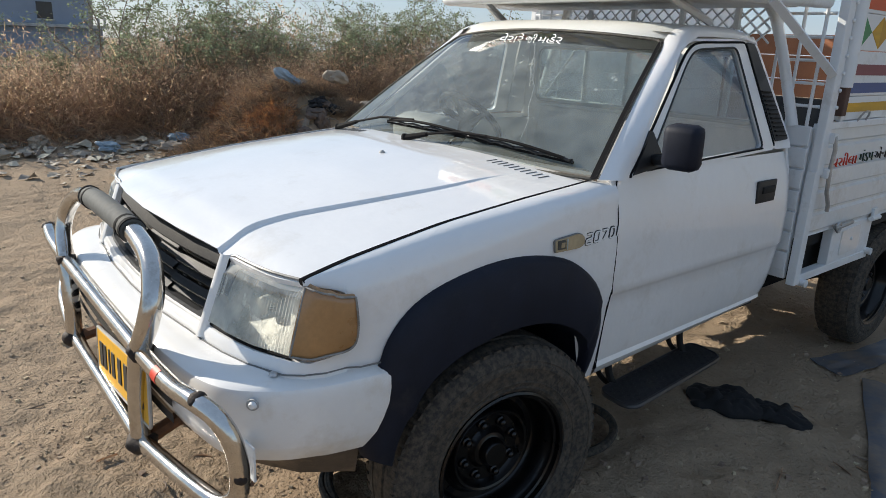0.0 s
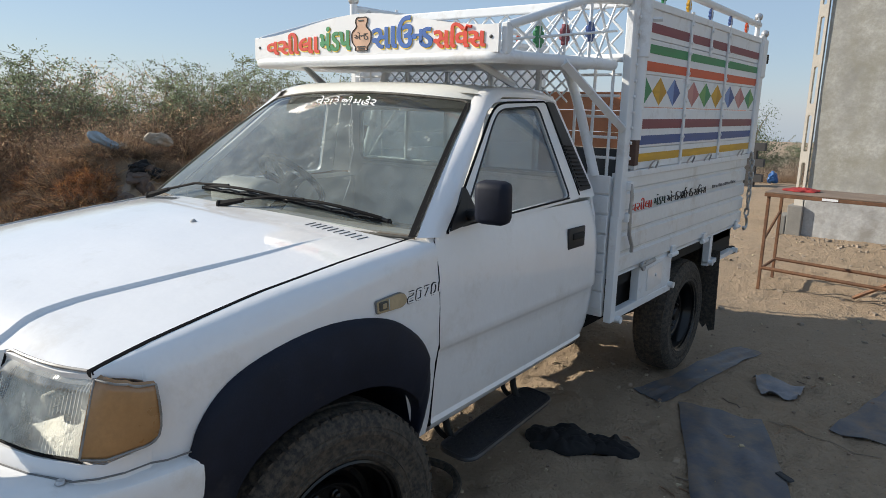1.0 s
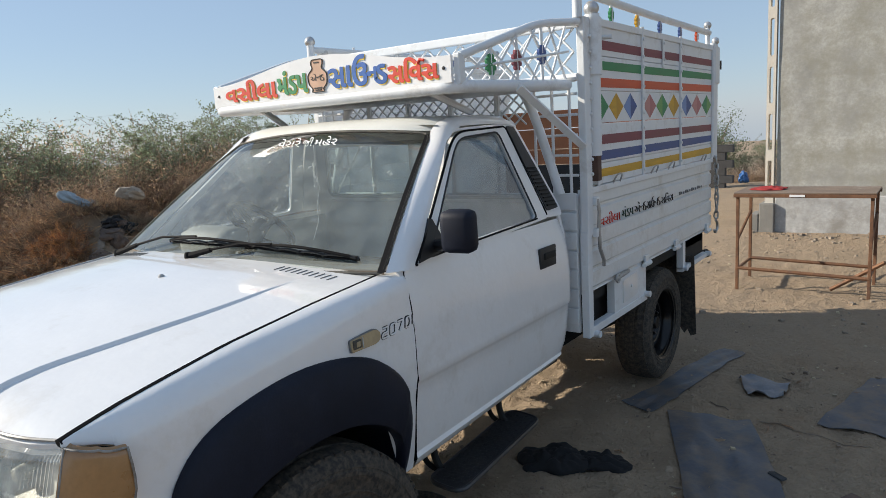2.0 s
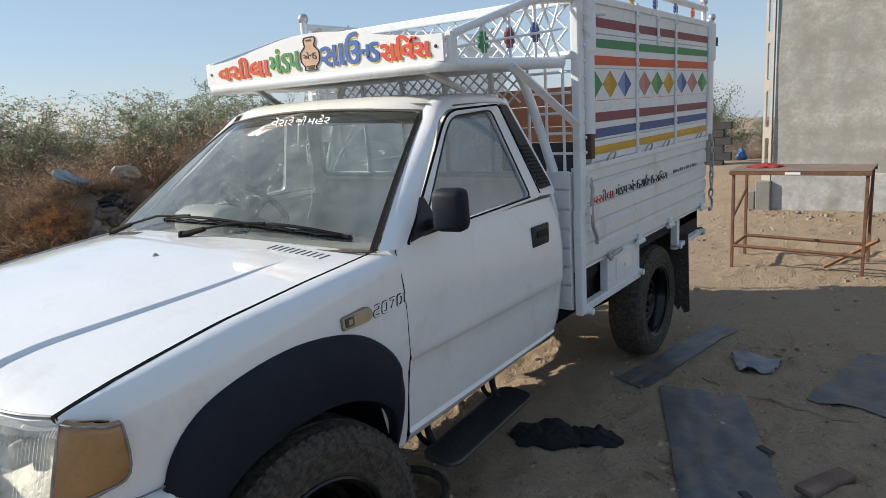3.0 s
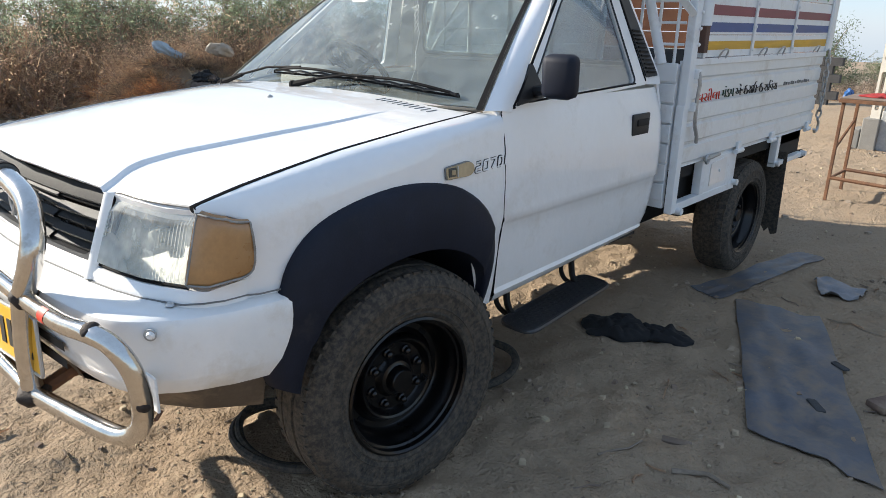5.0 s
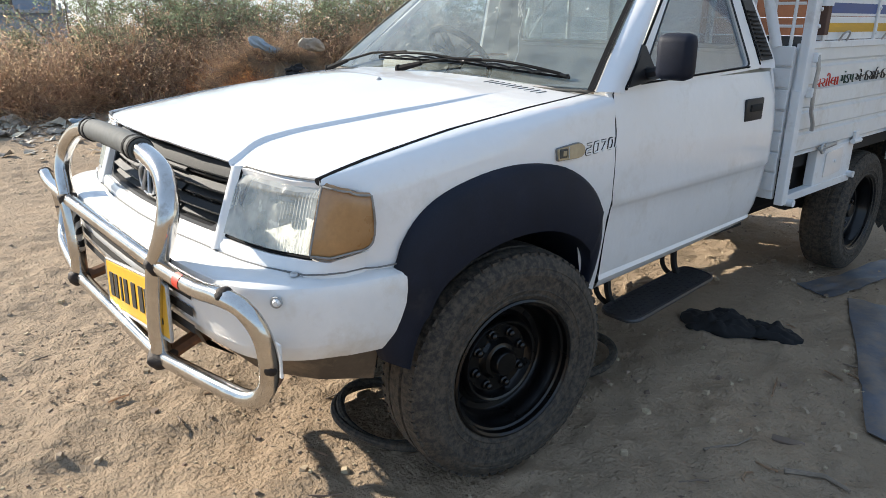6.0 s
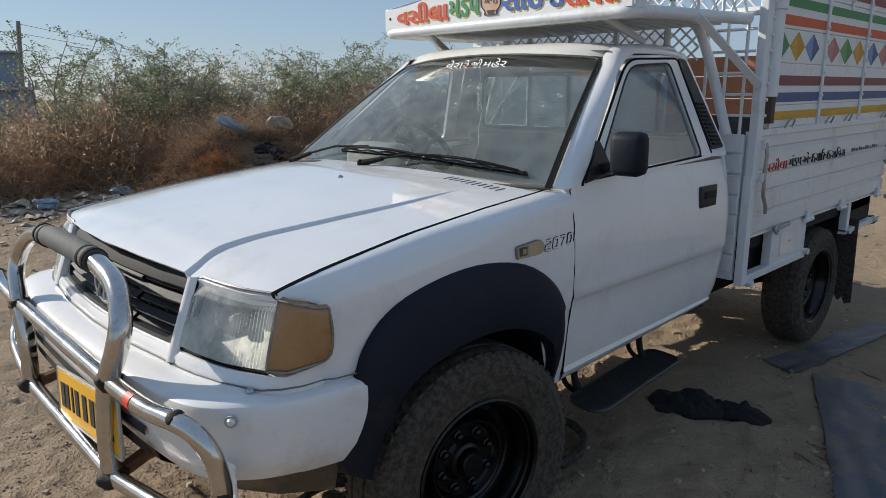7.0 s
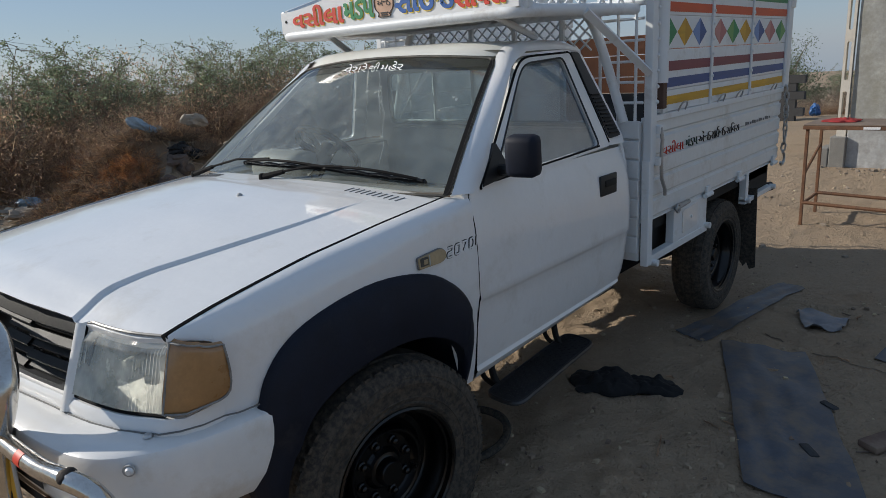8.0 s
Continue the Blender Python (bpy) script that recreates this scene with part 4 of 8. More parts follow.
LAMP = [Vector(p) for p in ((0.497, -0.742), (0.59, -0.728), (0.68, -0.705), (0.776, -0.660), (0.798, -0.622), (0.813, -0.575), (0.817, -0.517))]
for s in (1, -1):
    rows = []
    for i, p in enumerate([Vector((0.0, -0.775)), Vector((0.25, -0.768)), Vector((0.42, -0.748))] + LAMP):
        zt = interp(p.x, (0.0, 0.42, 0.50, 0.776, 0.798, 0.817), (0.862, 0.862, 0.864, 0.860, 0.852, 0.862))
        px = p.x - (0.012 if i == 9 else 0.004 if i == 8 else 0.0)
        rows.append([(s * px, p.y - 0.018, 0.795), (s * px, p.y - 0.014, zt - 0.016), (s * px, p.y - 0.004, zt - 0.002), (s * px * 0.985, p.y + 0.02, zt - 0.002)])
    part("lamp_panel", sheet(rows), WHITE, truck, "white panel under the lamps", smooth=50)
    part("bumper_seam", tube([(q[0][0], q[0][1] - 0.001, 0.8295 - 0.02 * max(0.0, (q[0][1] + 0.70) / 0.3)) for q in rows] + [(s * 0.817, y, 0.8295 - 0.02 * (y + 0.70) / 0.3) for y in (-0.505, -0.475, -0.448)], 0.0021, 6), GREYIN, truck, smooth=True)
    # white post between grille and headlamp
    rows = []
    for z in np.linspace(0.835, 1.035, 7):
        lean = 0.067 * (z - 0.85) / 0.18 - 0.006
        rows.append([(s * 0.462, -0.735 + lean + 0.02, z), (s * 0.464, -0.752 + lean, z), (s * 0.480, -0.760 + lean, z), (s * 0.496, -0.750 + lean, z), (s * 0.500, -0.730 + lean, z)])
    part("grille_post", sheet(rows), WHITE, truck, smooth=60)


def lamp_edge(x):
    """Lower and upper edge of the lamp cluster at a half width."""
    return interp(x, (0.50, 0.776, 0.798, 0.817), (0.868, 0.864, 0.857, 0.868)), interp(x, (0.497, 0.52, 0.776, 0.798, 0.813, 0.817), (1.028, 1.036, 1.034, 1.031, 1.023, 1.006))


def lamp_lean(x, z):
    return interp(x, (0.5, 0.776, 0.817), (0.067, 0.050, -0.008)) * (z - 0.85) / 0.18


def lamp_in(x, z):
    """How far the cluster leans inwards at a height."""
    return interp(x, (0.5, 0.776, 0.817), (0.0, 0.006, 0.0)) * (z - 0.85) / 0.18


for s in (1, -1):
    body = []
    lens = []
    hp = spline([tuple(p) for p in LAMP[:4]], 26)
    for k, p in enumerate(hp):
        lo, hi = lamp_edge(p.x)
        lean = lambda z: lamp_lean(p.x, z)
        ridge = 0.0030 * (k % 2)
        side = lambda z: s * (p.x - lamp_in(p.x, z))
        lens.append([(side(lo), p.y - 0.004 + lean(lo) + 0.012, lo)] + [(side(z), p.y - 0.010 + ridge + lean(z), z) for z in np.linspace(lo + 0.006, hi - 0.042, 6)]
                    + [(side(hi - c), p.y - 0.010 + ridge * 0.3 + d + lean(hi - c), hi - c) for c, d in ((0.036, 0.001), (0.024, 0.007), (0.013, 0.016), (0.005, 0.028))] + [(side(hi), p.y + lean(hi) + 0.034, hi)])
        zs = np.linspace(lo, hi, 7)
        t = k / (len(hp) - 1)
        dep = 0.06 * math.sin(math.pi * min(1, max(0, t))) + 0.012
        body.append([(side(z), p.y + lean(z) + 0.008 + dep * math.sin(math.pi * j / 6) + 0.032 * (j / 6) ** 3, z) for j, z in enumerate(zs)])
    lampo = part("headlamp", sheet(body), REFLECTOR, truck, "rectangular headlamp with a dusty ribbed lens", smooth=50)
    lo_ob = part("lens", sheet(lens), LENS, lampo, "ribbed clear lens")
    lo_ob.visible_shadow = False
    bul = LAMP[1] + Vector((0.03, 0.055))
    part("bulb_shield", lathe([(0.0, -0.02), (0.014, -0.018), (0.017, 0.0), (0.017, 0.03)], 16, "y", (s * bul.x, bul.y + 0.03, 0.945)), REFLECTOR, lampo, smooth=True)
    rim = [(s * (p.x - lamp_in(p.x, lamp_edge(p.x)[0])), p.y - 0.002 + lamp_lean(p.x, lamp_edge(p.x)[0]), lamp_edge(p.x)[0] - 0.002) for p in hp]
    top = [(s * (p.x - lamp_in(p.x, lamp_edge(p.x)[1])), p.y - 0.002 + lamp_lean(p.x, lamp_edge(p.x)[1]), lamp_edge(p.x)[1] + 0.001) for p in hp[::-1]]
    part("lamp_gasket", tube([top[-1]] + rim, 0.0036, 6), SEAL, lampo, smooth=True)
    part("lamp_rim", tube([rim[-1]] + top, 0.0038, 6), RIMGREY, lampo, "dull grey lamp rim", smooth=True)
    cp = spline([tuple(p) for p in LAMP[3:]], 6)
    rows = []
    for k, p in enumerate(cp):
        lo, hi = lamp_edge(p.x)
        lo += (0.034, 0.014, 0.006, 0.002)[len(cp) - 1 - k] if k > len(cp) - 5 else 0.0
        kx = max(0.0, min(1.0, (p.x - 0.776) / 0.041))
        row = []
        for j, t in enumerate((0.0, 0.02, 0.08, 0.3, 0.6, 0.85, 0.96, 1.0)):
            z = lo + 0.004 + (hi - lo - 0.006) * t
            out = (0.0, 0.010, 0.014, 0.015, 0.014, 0.013, 0.008, 0.0)[j]
            row.append((s * (p.x - lamp_in(p.x, z) + out * kx + 0.003 - 0.006 * (z - lo)), p.y - out * (1 - kx) + lamp_lean(p.x, z), z))
        rows.append(row)
    cl = part("corner_lamp", sheet(rows), AMBER, truck, "scuffed amber corner indicator lamp", smooth=60)
    edge = [(q[0] + s * 0.003, q[1] - 0.002, q[2]) for q in [r[1] for r in rows] + [rows[-1][3], rows[-1][4]] + [r[-2] for r in rows[::-1]]]
    part("gasket", tube(edge, 0.0028, 6, closed=True), RIMGREY, cl, smooth=True)
    part("lamp_box", sheet([[(s * p.x * 0.97, p.y + 0.13, 0.84), (s * p.x * 0.97, p.y + 0.17, 1.02)] for p in LAMP]), DARK, truck)

# grille
outer = smooth_loop([(-0.460, 1.012), (0.460, 1.012), (0.455, 0.880), (0.43, 0.852), (-0.43, 0.852), (-0.455, 0.880)], [0.012, 0.012, 0.03, 0.03, 0.03, 0.03], 4, 0.06)
inner = smooth_loop([(-0.442, 0.998), (0.442, 0.998), (0.436, 0.89), (0.415, 0.870), (-0.415, 0.870), (-0.436, 0.89)], 0.015, 4, 0.06)
at_face = lambda u, v, w: Vector((u, face_y(u, v) + 0.004 + w, v))
grille = part("grille", plate(outer, [inner], at_face, 0.04), BLACKP, truck, "black plastic radiator grille with slats")
part("grille_backing", plate(outer, (), lambda u, v, w: Vector((u, face_y(u, v) + 0.05, v))), DARK, grille)
for i in range(5):
    z = 0.884 + i * 0.0265
    for x0, x1 in ((-0.437, -0.222), (-0.218, -0.066), (0.066, 0.218), (0.222, 0.437)):
        if i in (0, 4):
            x0, x1 = (x0, -0.002) if x1 == -0.066 else (0.002, x1) if x0 == 0.066 else (x0, x1)
        back = 0.010 if (i + (abs(x0) > 0.2)) % 2 else 0.0
        bm = bmesh.new()
        add_grid(bm, [[(x, face_y(x, z) + a + back, z + b) for x in np.linspace(x0, x1, 5)] for a, b in ((0.004, -0.010), (0.002, -0.004), (0.020, 0.009), (0.026, 0.007), (0.014, -0.010), (0.004, -0.010))])
        part("slat", bm, SLATM, grille)
    if 0 < i < 4:
        for x in (0.11, 0.27, 0.36):
            part("slat_clip", box((x, face_y(x, z) + 0.010, z - 0.013), (x + 0.014, face_y(x, z) + 0.016, z - 0.008)), DARK, grille)
part("grille_header", sheet([[(x, face_y(x, 1.0) + a, b) for x in np.linspace(-0.452, 0.452, 13)] for a, b in ((0.004, 0.992), (0.000, 0.998), (0.006, 1.012), (0.016, 1.030), (0.045, 1.036))]), SLATM, grille, "black top bar of the grille", smooth=True)
part("grille_ring", tube([(0.062 * math.cos(a), face_y(0, 0.925) - 0.004, 0.925 + 0.046 * math.sin(a)) for a in np.linspace(0, 2 * math.pi, 25)[:-1]], 0.006, 6, closed=True), SILVER, grille, "plain silver oval emblem", smooth=True)
for s in (1, -1):
    part("emblem_bar", tube([(s * 0.008, face_y(0, 0.95) - 0.006, 0.963), (s * 0.03, face_y(0, 0.9) - 0.004, 0.89)], 0.006, 6), SILVER, grille, smooth=True)
# added dark sheet: stands for the shade in the gap under the bonnet's edge
part("bonnet_lip_shade", sheet([[(x, bonnet_front(x) + 0.03, 1.018), (x, bonnet_front(x) + 0.06, 1.052)] for x in np.linspace(-0.435, 0.435, 13)]), DARK, truck)
part("nose_void", box((-0.72, -0.545, 0.60), (0.72, -0.52, 1.0)), DARK, truck)

# bull bar
bull = empty("bull_bar", (0, 0, 0), truck)
tagged(bull, "worn stainless steel bull bar with burnt welds")
half = [(0.12, -0.832, 1.060), (0.25, -0.832, 1.052), (0.390, -0.838, 1.024), (0.470, -0.858, 0.965), (0.476, -0.878, 0.892), (0.424, -0.888, 0.808), (0.398, -0.892, 0.723), (0.384, -0.895, 0.620), (0.392, -0.896, 0.535)]
hoop = spline([(-x, y, z) for x, y, z in half[::-1]] + half, 6)
part("hoop_tube", tube(hoop, 0.0262, 16), CHROME, bull, smooth=True)
part("rubber_sleeve", tube([(-0.235, -0.832, 1.0535), (-0.20, -0.832, 1.0560), (-0.12, -0.832, 1.060), (0.12, -0.832, 1.060), (0.20, -0.832, 1.0560), (0.235, -0.832, 1.0535)], 0.0325, 16), mat("dusty_rubber_sleeve", (0.080, 0.086, 0.084), 0.8, var=0.3, bump=0.001, bscale=30, dirt=(0.12, 0.11, 0.09), dirt_amt=0.4, dirt_scale=9), bull, "dusty grey-black rubber sleeve", smooth=True)
for s in (1, -1):
    for x in (0.235, 0.195):
        part("sleeve_band", tube([(s * x, -0.832, 1.0545), (s * (x - 0.014), -0.832, 1.0555)], 0.0345, 16), SEAL, bull, smooth=True)
part("cross_tube", tube([(-0.42, -0.888, 0.803), (0.42, -0.888, 0.803)], 0.0215, 12), CHROME, bull, smooth=True)
part("cross_tube", tube([(-0.385, -0.896, 0.538), (0.385, -0.896, 0.538)], 0.0215, 12), CHROME, bull, smooth=True)
for s in (1, -1):
    wingtube = spline([(s * x, y, z) for x, y, z in ((0.43, -0.888, 0.803), (0.56, -0.888, 0.808), (0.68, -0.886, 0.816), (0.785, -0.876, 0.828), (0.838, -0.856, 0.812), (0.864, -0.836, 0.760), (0.866, -0.826, 0.690),
                                                     (0.850, -0.828, 0.622), (0.805, -0.848, 0.586), (0.70, -0.870, 0.577), (0.55, -0.886, 0.561), (0.40, -0.896, 0.540))], 6)
    part("side_loop", tube(wingtube, 0.0215, 12), CHROME, bull, smooth=True)
    for p, r in (((s * 0.424, -0.888, 0.804), 0.030), ((s * 0.392, -0.896, 0.538), 0.040), ((s * 0.790, -0.876, 0.832), 0.0205), ((s * 0.866, -0.827, 0.680), 0.0203)):
        bm = bmesh.new()
        bmesh.ops.create_icosphere(bm, subdivisions=3, radius=r, matrix=Matrix.Translation(p) @ Matrix.Diagonal((1, 1, 0.75 if r > 0.03 else 1, 1)))
        for v in bm.verts:
            v.co += (v.co - Vector(p)).normalized() * (0.009 if r > 0.025 else 0.0055) * noise.noise(v.co * 45)
        part("weld", bm, WELD, bull, "burnt weld bead", smooth=True)
    part("stay", tube([(s * 0.385, -0.890, 0.535), (s * 0.37, -0.80, 0.56), (s * 0.36, -0.65, 0.55)], 0.02, 8), RUST, bull, smooth=True)
part("red_tape", sheet([[(x, -0.8875 - 0.0222 * math.cos(a), zc + 0.0222 * math.sin(a)) for a in np.linspace(-0.5, 1.3, 8)] for x, zc in ((0.575, 0.8090), (0.612, 0.8112))]), REDP, bull, "patch of red paint", smooth=True)

# number plate, its characters as plain bars
pm = Matrix.Translation((0.185, -0.884, 0.645)) @ Matrix.Rotation(radians(-7.5), 4, "Y") @ Matrix.Rotation(radians(-4), 4, "X")
np_ = part("number_plate", box((-0.265, -0.003, -0.068), (0.265, 0.003, 0.068), 0.002, pm), YELLOWP, truck, "yellow number plate")
part("plate_frame", tube([pm @ Vector(p) for p in bend([(-0.27, 0, 0), (-0.27, 0, -0.073), (0.27, 0, -0.073), (0.27, 0, 0.073), (-0.27, 0, 0.073), (-0.27, 0, 0.01)], 0.01, 3)], 0.005, 6), SILVER, np_, smooth=True)
for x, w in ((-0.215, 0.035), (-0.17, 0.03), (-0.12, 0.014), (-0.075, 0.032), (-0.005, 0.034), (0.06, 0.034), (0.11, 0.034), (0.16, 0.034), (0.21, 0.034)):
    part("plain_bar", box((x - w / 2, -0.0055, -0.036), (x + w / 2, -0.003, 0.036), 0.0, pm), INK, np_)

# side repeater and model badge on the wing
rep = smooth_loop([(0.143, 0.992), (0.140, 1.026), (0.240, 1.034), (0.264, 1.024), (0.266, 1.002), (0.246, 0.991)], [0.005, 0.006, 0.012, 0.012, 0.010, 0.012], 4)
for s in (1, -1):
    r_ob = part("side_repeater", plate(rep, (), lambda u, v, w: Vector((s * (xs(v) + 0.011 - w), u, v)), 0.011), AMBER2, truck, "faded amber side repeater lamp")
    part("repeater_rim", tube([(s * (xs(v) + 0.004), u, v) for u, v in rep], 0.0030, 6, closed=True), GREYIN, r_ob, smooth=True)
    part("repeater_bulb", box((s * 0.816, 0.147, 0.998), (s * 0.8232, 0.180, 1.025), 0.003), OLDSEAL, r_ob, "clear front window of the lamp")
    part("bulb_cap", box((s * 0.8200, 0.158, 1.003), (s * 0.8245, 0.176, 1.020), 0.003), AMBER2, r_ob)
    part("mould_line", tube([(s * 0.8230, 0.186, 0.996), (s * 0.8230, 0.184, 1.028)], 0.0020, 6), HEADLINE, r_ob, smooth=True)


def badge_glyph(strokes, y0, width, name):
    """One squared, slanted, outlined character of the model badge on the wing."""
    for r, lift, m_ in ((0.0052, 0.0, INK), (0.0030, 0.0030, WHITE)):
        bm = bmesh.new()
        for st in strokes:
            pts = []
            for u, v, _ in bend([(u, v, 0) for u, v in st], 0.22, 4):
                yy, zz = y0 + u * width + 0.006 * v, 0.996 + 0.030 * v + 0.045 * (y0 + u * width - 0.355)
                pts.append((xs(zz) + lift - 0.0012, yy, zz))
            add_tube(bm, pts, r, 6)
        part(name, bm, m_, truck, smooth=True)


for strokes, y0, width in (([[(0.0, 1.0), (1.0, 1.0), (1.0, 0.52), (0.0, 0.48), (0.0, 0.0), (1.0, 0.0)]], 0.280, 0.024), ([[(0.5, 1.0), (1.0, 1.0), (1.0, 0.0), (0.0, 0.0), (0.0, 1.0), (0.5, 1.0)]], 0.318, 0.022),
                           ([[(0.0, 1.0), (1.0, 1.0), (0.35, 0.0)]], 0.352, 0.026), ([[(0.0, 0.0), (0.0, 1.0), (0.8, 1.0), (1.0, 0.5), (0.8, 0.0), (0.0, 0.0)]], 0.391, 0.022), ([[(0.5, 0.0), (0.5, 1.0)]], 0.422, 0.010)):
    badge_glyph(strokes, y0, width, "badge_character")
# writing on the windscreen
wt = ws(0.04, 0.925)
wm = Matrix.Translation((0.028, wt.y - 0.008, wt.z - 0.004)) @ Matrix.Rotation(radians(52), 4, "X")
for word, a, b in (("વેરારે", 0.0, 0.39), ("જી", 0.43, 0.60), ("મહેર", 0.635, 1.0)):
    letters(word, 0.050, WTEXT, wm @ Matrix.Translation(((a + b) / 2 * 0.345 - 0.1725, 0, 0)), 0.0006, "windscreen_lettering", glass, "white vinyl lettering", width=(b - a) * 0.345)

# ---------------------------------------------------------------- wheels and chassis
TYRE = [(0.222, -0.085), (0.24, -0.095), (0.29, -0.104), (0.335, -0.100), (0.352, -0.090), (0.364, -0.072), (0.3715, -0.05), (0.3715, -0.036), (0.364, -0.034), (0.364, -0.026), (0.373, -0.024),
        (0.373, 0.024), (0.364, 0.026), (0.364, 0.034), (0.3715, 0.036), (0.3715, 0.05), (0.364, 0.072), (0.352, 0.090), (0.335, 0.100), (0.328, 0.1020), (0.3265, 0.1040), (0.324, 0.1040), (0.3225, 0.1025), (0.318, 0.1035), (0.315, 0.1060), (0.303, 0.1065), (0.300, 0.1045), (0.27, 0.1035), (0.262, 0.1025), (0.2605, 0.1045), (0.258, 0.1045), (0.2565, 0.1015),
        (0.245, 0.098), (0.240, 0.100), (0.234, 0.098), (0.222, 0.088)]
RIMP = [(0.216, -0.085), (0.211, 0.06), (0.221, 0.088), (0.226, 0.096), (0.219, 0.099), (0.212, 0.094), (0.2095, 0.078), (0.203, 0.074), (0.200, 0.058), (0.194, 0.050), (0.190, 0.018), (0.186, 0.002), (0.178, -0.006), (0.160, -0.008),
        (0.146, 0.002), (0.139, 0.022), (0.133, 0.028), (0.126, 0.025), (0.119, 0.010), (0.112, 0.002), (0.070, 0.000), (0.062, 0.008), (0.056, 0.018), (0.048, 0.020), (0.044, 0.022), (0.041, 0.046), (0.036, 0.052), (0.0, 0.054)]


def wheel(s, x, y, z, r, turn=0.0, spin=0.0, bald=False):
    k = r / 0.373
    w = empty("wheel", (0, 0, 0), truck)
    w.matrix_local = Matrix.Translation((s * x, y, z)) @ Matrix.Rotation(radians(turn), 4, "Z") @ Matrix.Rotation(0 if s > 0 else math.pi, 4, "Z") @ Matrix.Rotation(spin, 4, "X")
    tagged(w, "worn tyre on a black steel rim")
    part("tyre", lathe([(max(a, 0.3695) * k if bald and abs(b) < 0.05 else a * k, b) for a, b in TYRE], 72), RUBBER, w, "worn dusty black tyre", smooth=35)
    bm = bmesh.new()
    for i in range(64):
        a = i * 2 * math.pi / 64
        for side in (1, -1):
            add_box(bm, (side * 0.054, -0.011, 0.350 * k), (side * 0.082, 0.011, (0.3635 if bald else 0.3665) * k), 0.0, Matrix.Rotation(a + side * 0.02, 4, "X"))
    tagged(part("tread", bm, RUBBER, w), kind="stuff")
    bm = bmesh.new()
    for i in range(90):
        if i % 30 < 17:
            add_box(bm, (0.1030, -0.006 + 0.002 * (i % 3), 0.274 * k), (0.1055, 0.005, (0.290 + 0.003 * (i % 2)) * k), 0.0, Matrix.Rotation(i * 2 * math.pi / 90, 4, "X"))
    tagged(part("sidewall_relief", bm, RUBBER, w, "worn raised marks on the tyre wall"), kind="stuff")
    part("rim", lathe(RIMP, 48), BLACK_RIM, w, "glossy black steel rim", smooth=35)
    nut = finish("wheel_nut", lathe([(0.0175, 0.000), (0.0160, 0.010), (0.0112, 0.013), (0.0108, 0.024), (0.0070, 0.028), (0.0, 0.029)], 12, "x", (0, 0.091, 0)), BLACK_RIM, 40)
    slot = finish("vent_hole", box((-0.009, -0.016, 0.160), (-0.004, 0.016, 0.174), 0.002), SEAL)
    for i in range(8):
        part("wheel_nut", nut, None, w).matrix_local = Matrix.Rotation(i * math.pi / 4, 4, "X")
    for i in range(4):
        part("vent_hole", slot, None, w).matrix_local = Matrix.Rotation((i + 0.3) * math.pi / 2, 4, "X")


wheel(1, 0.735, 0.0, 0.371, 0.373, -7.0, 0.3)
wheel(-1, 0.735, 0.0, 0.371, 0.373, -7.0)
wheel(1, 0.700, 2.88, 0.345, 0.347, 0.0, 0.4, True)
wheel(-1, 0.700, 2.88, 0.345, 0.347, 0.0, 0.9, True)
for x in (0.40, -0.40):
    part("chassis_rail", box((x - 0.04, -0.55, 0.46), (x + 0.04, 3.80, 0.60), 0.008), DARK, truck, "black chassis rail")
    part("leaf_spring", tube([(x * 1.3, 2.20, 0.50), (x * 1.3, 2.5, 0.40), (x * 1.3, 2.86, 0.37), (x * 1.3, 3.15, 0.40), (x * 1.3, 3.45, 0.50)], 0.035, 6), DARK, truck)
for y, z in ((0.0, 0.36), (2.86, 0.36)):
    part("axle", tube([(-0.68, y, z), (0.68, y, z)], 0.05, 10), DARK, truck, smooth=True)
part("gearbox", box((-0.22, 0.1, 0.36), (0.22, 1.2, 0.62), 0.06), DARK, truck)
part("diff", lathe([(0, -0.16), (0.12, -0.10), (0.16, 0), (0.12, 0.10), (0, 0.16)], 16, "y", (0, 2.86, 0.36)), DARK, truck, smooth=True)
part("engine_sump", box((-0.3, -0.5, 0.36), (0.3, 0.12, 0.9), 0.04), DARK, truck)
part("fuel_tank", box((0.30, 1.70, 0.44), (0.60, 2.42, 0.80), 0.05), SEAL, truck)
part("cab_underside", box((-0.62, 0.44, 0.47), (0.62, 1.58, 0.50)), DARK, truck)
part("tail_pipe", tube([(0.55, 3.45, 0.60), (0.70, 3.66, 0.615), (0.80, 3.80, 0.62)], 0.030, 10), DARK, truck, smooth=True)
for s in (1, -1):
    flap = [(0.585, 0.70), (0.86, 0.70), (0.87, 0.17), (0.835, 0.155), (0.815, 0.20), (0.795, 0.17), (0.77, 0.21), (0.74, 0.15), (0.70, 0.20), (0.66, 0.165), (0.60, 0.18)]
    part("mud_flap", plate([(u * s, v) for u, v in flap], (), lambda u, v, w: Vector((u, 3.27 + 0.03 * math.sin(u * 9) * (0.7 - v) + w, v)), 0.008), RUBBER, truck, "torn black rubber mud flap")

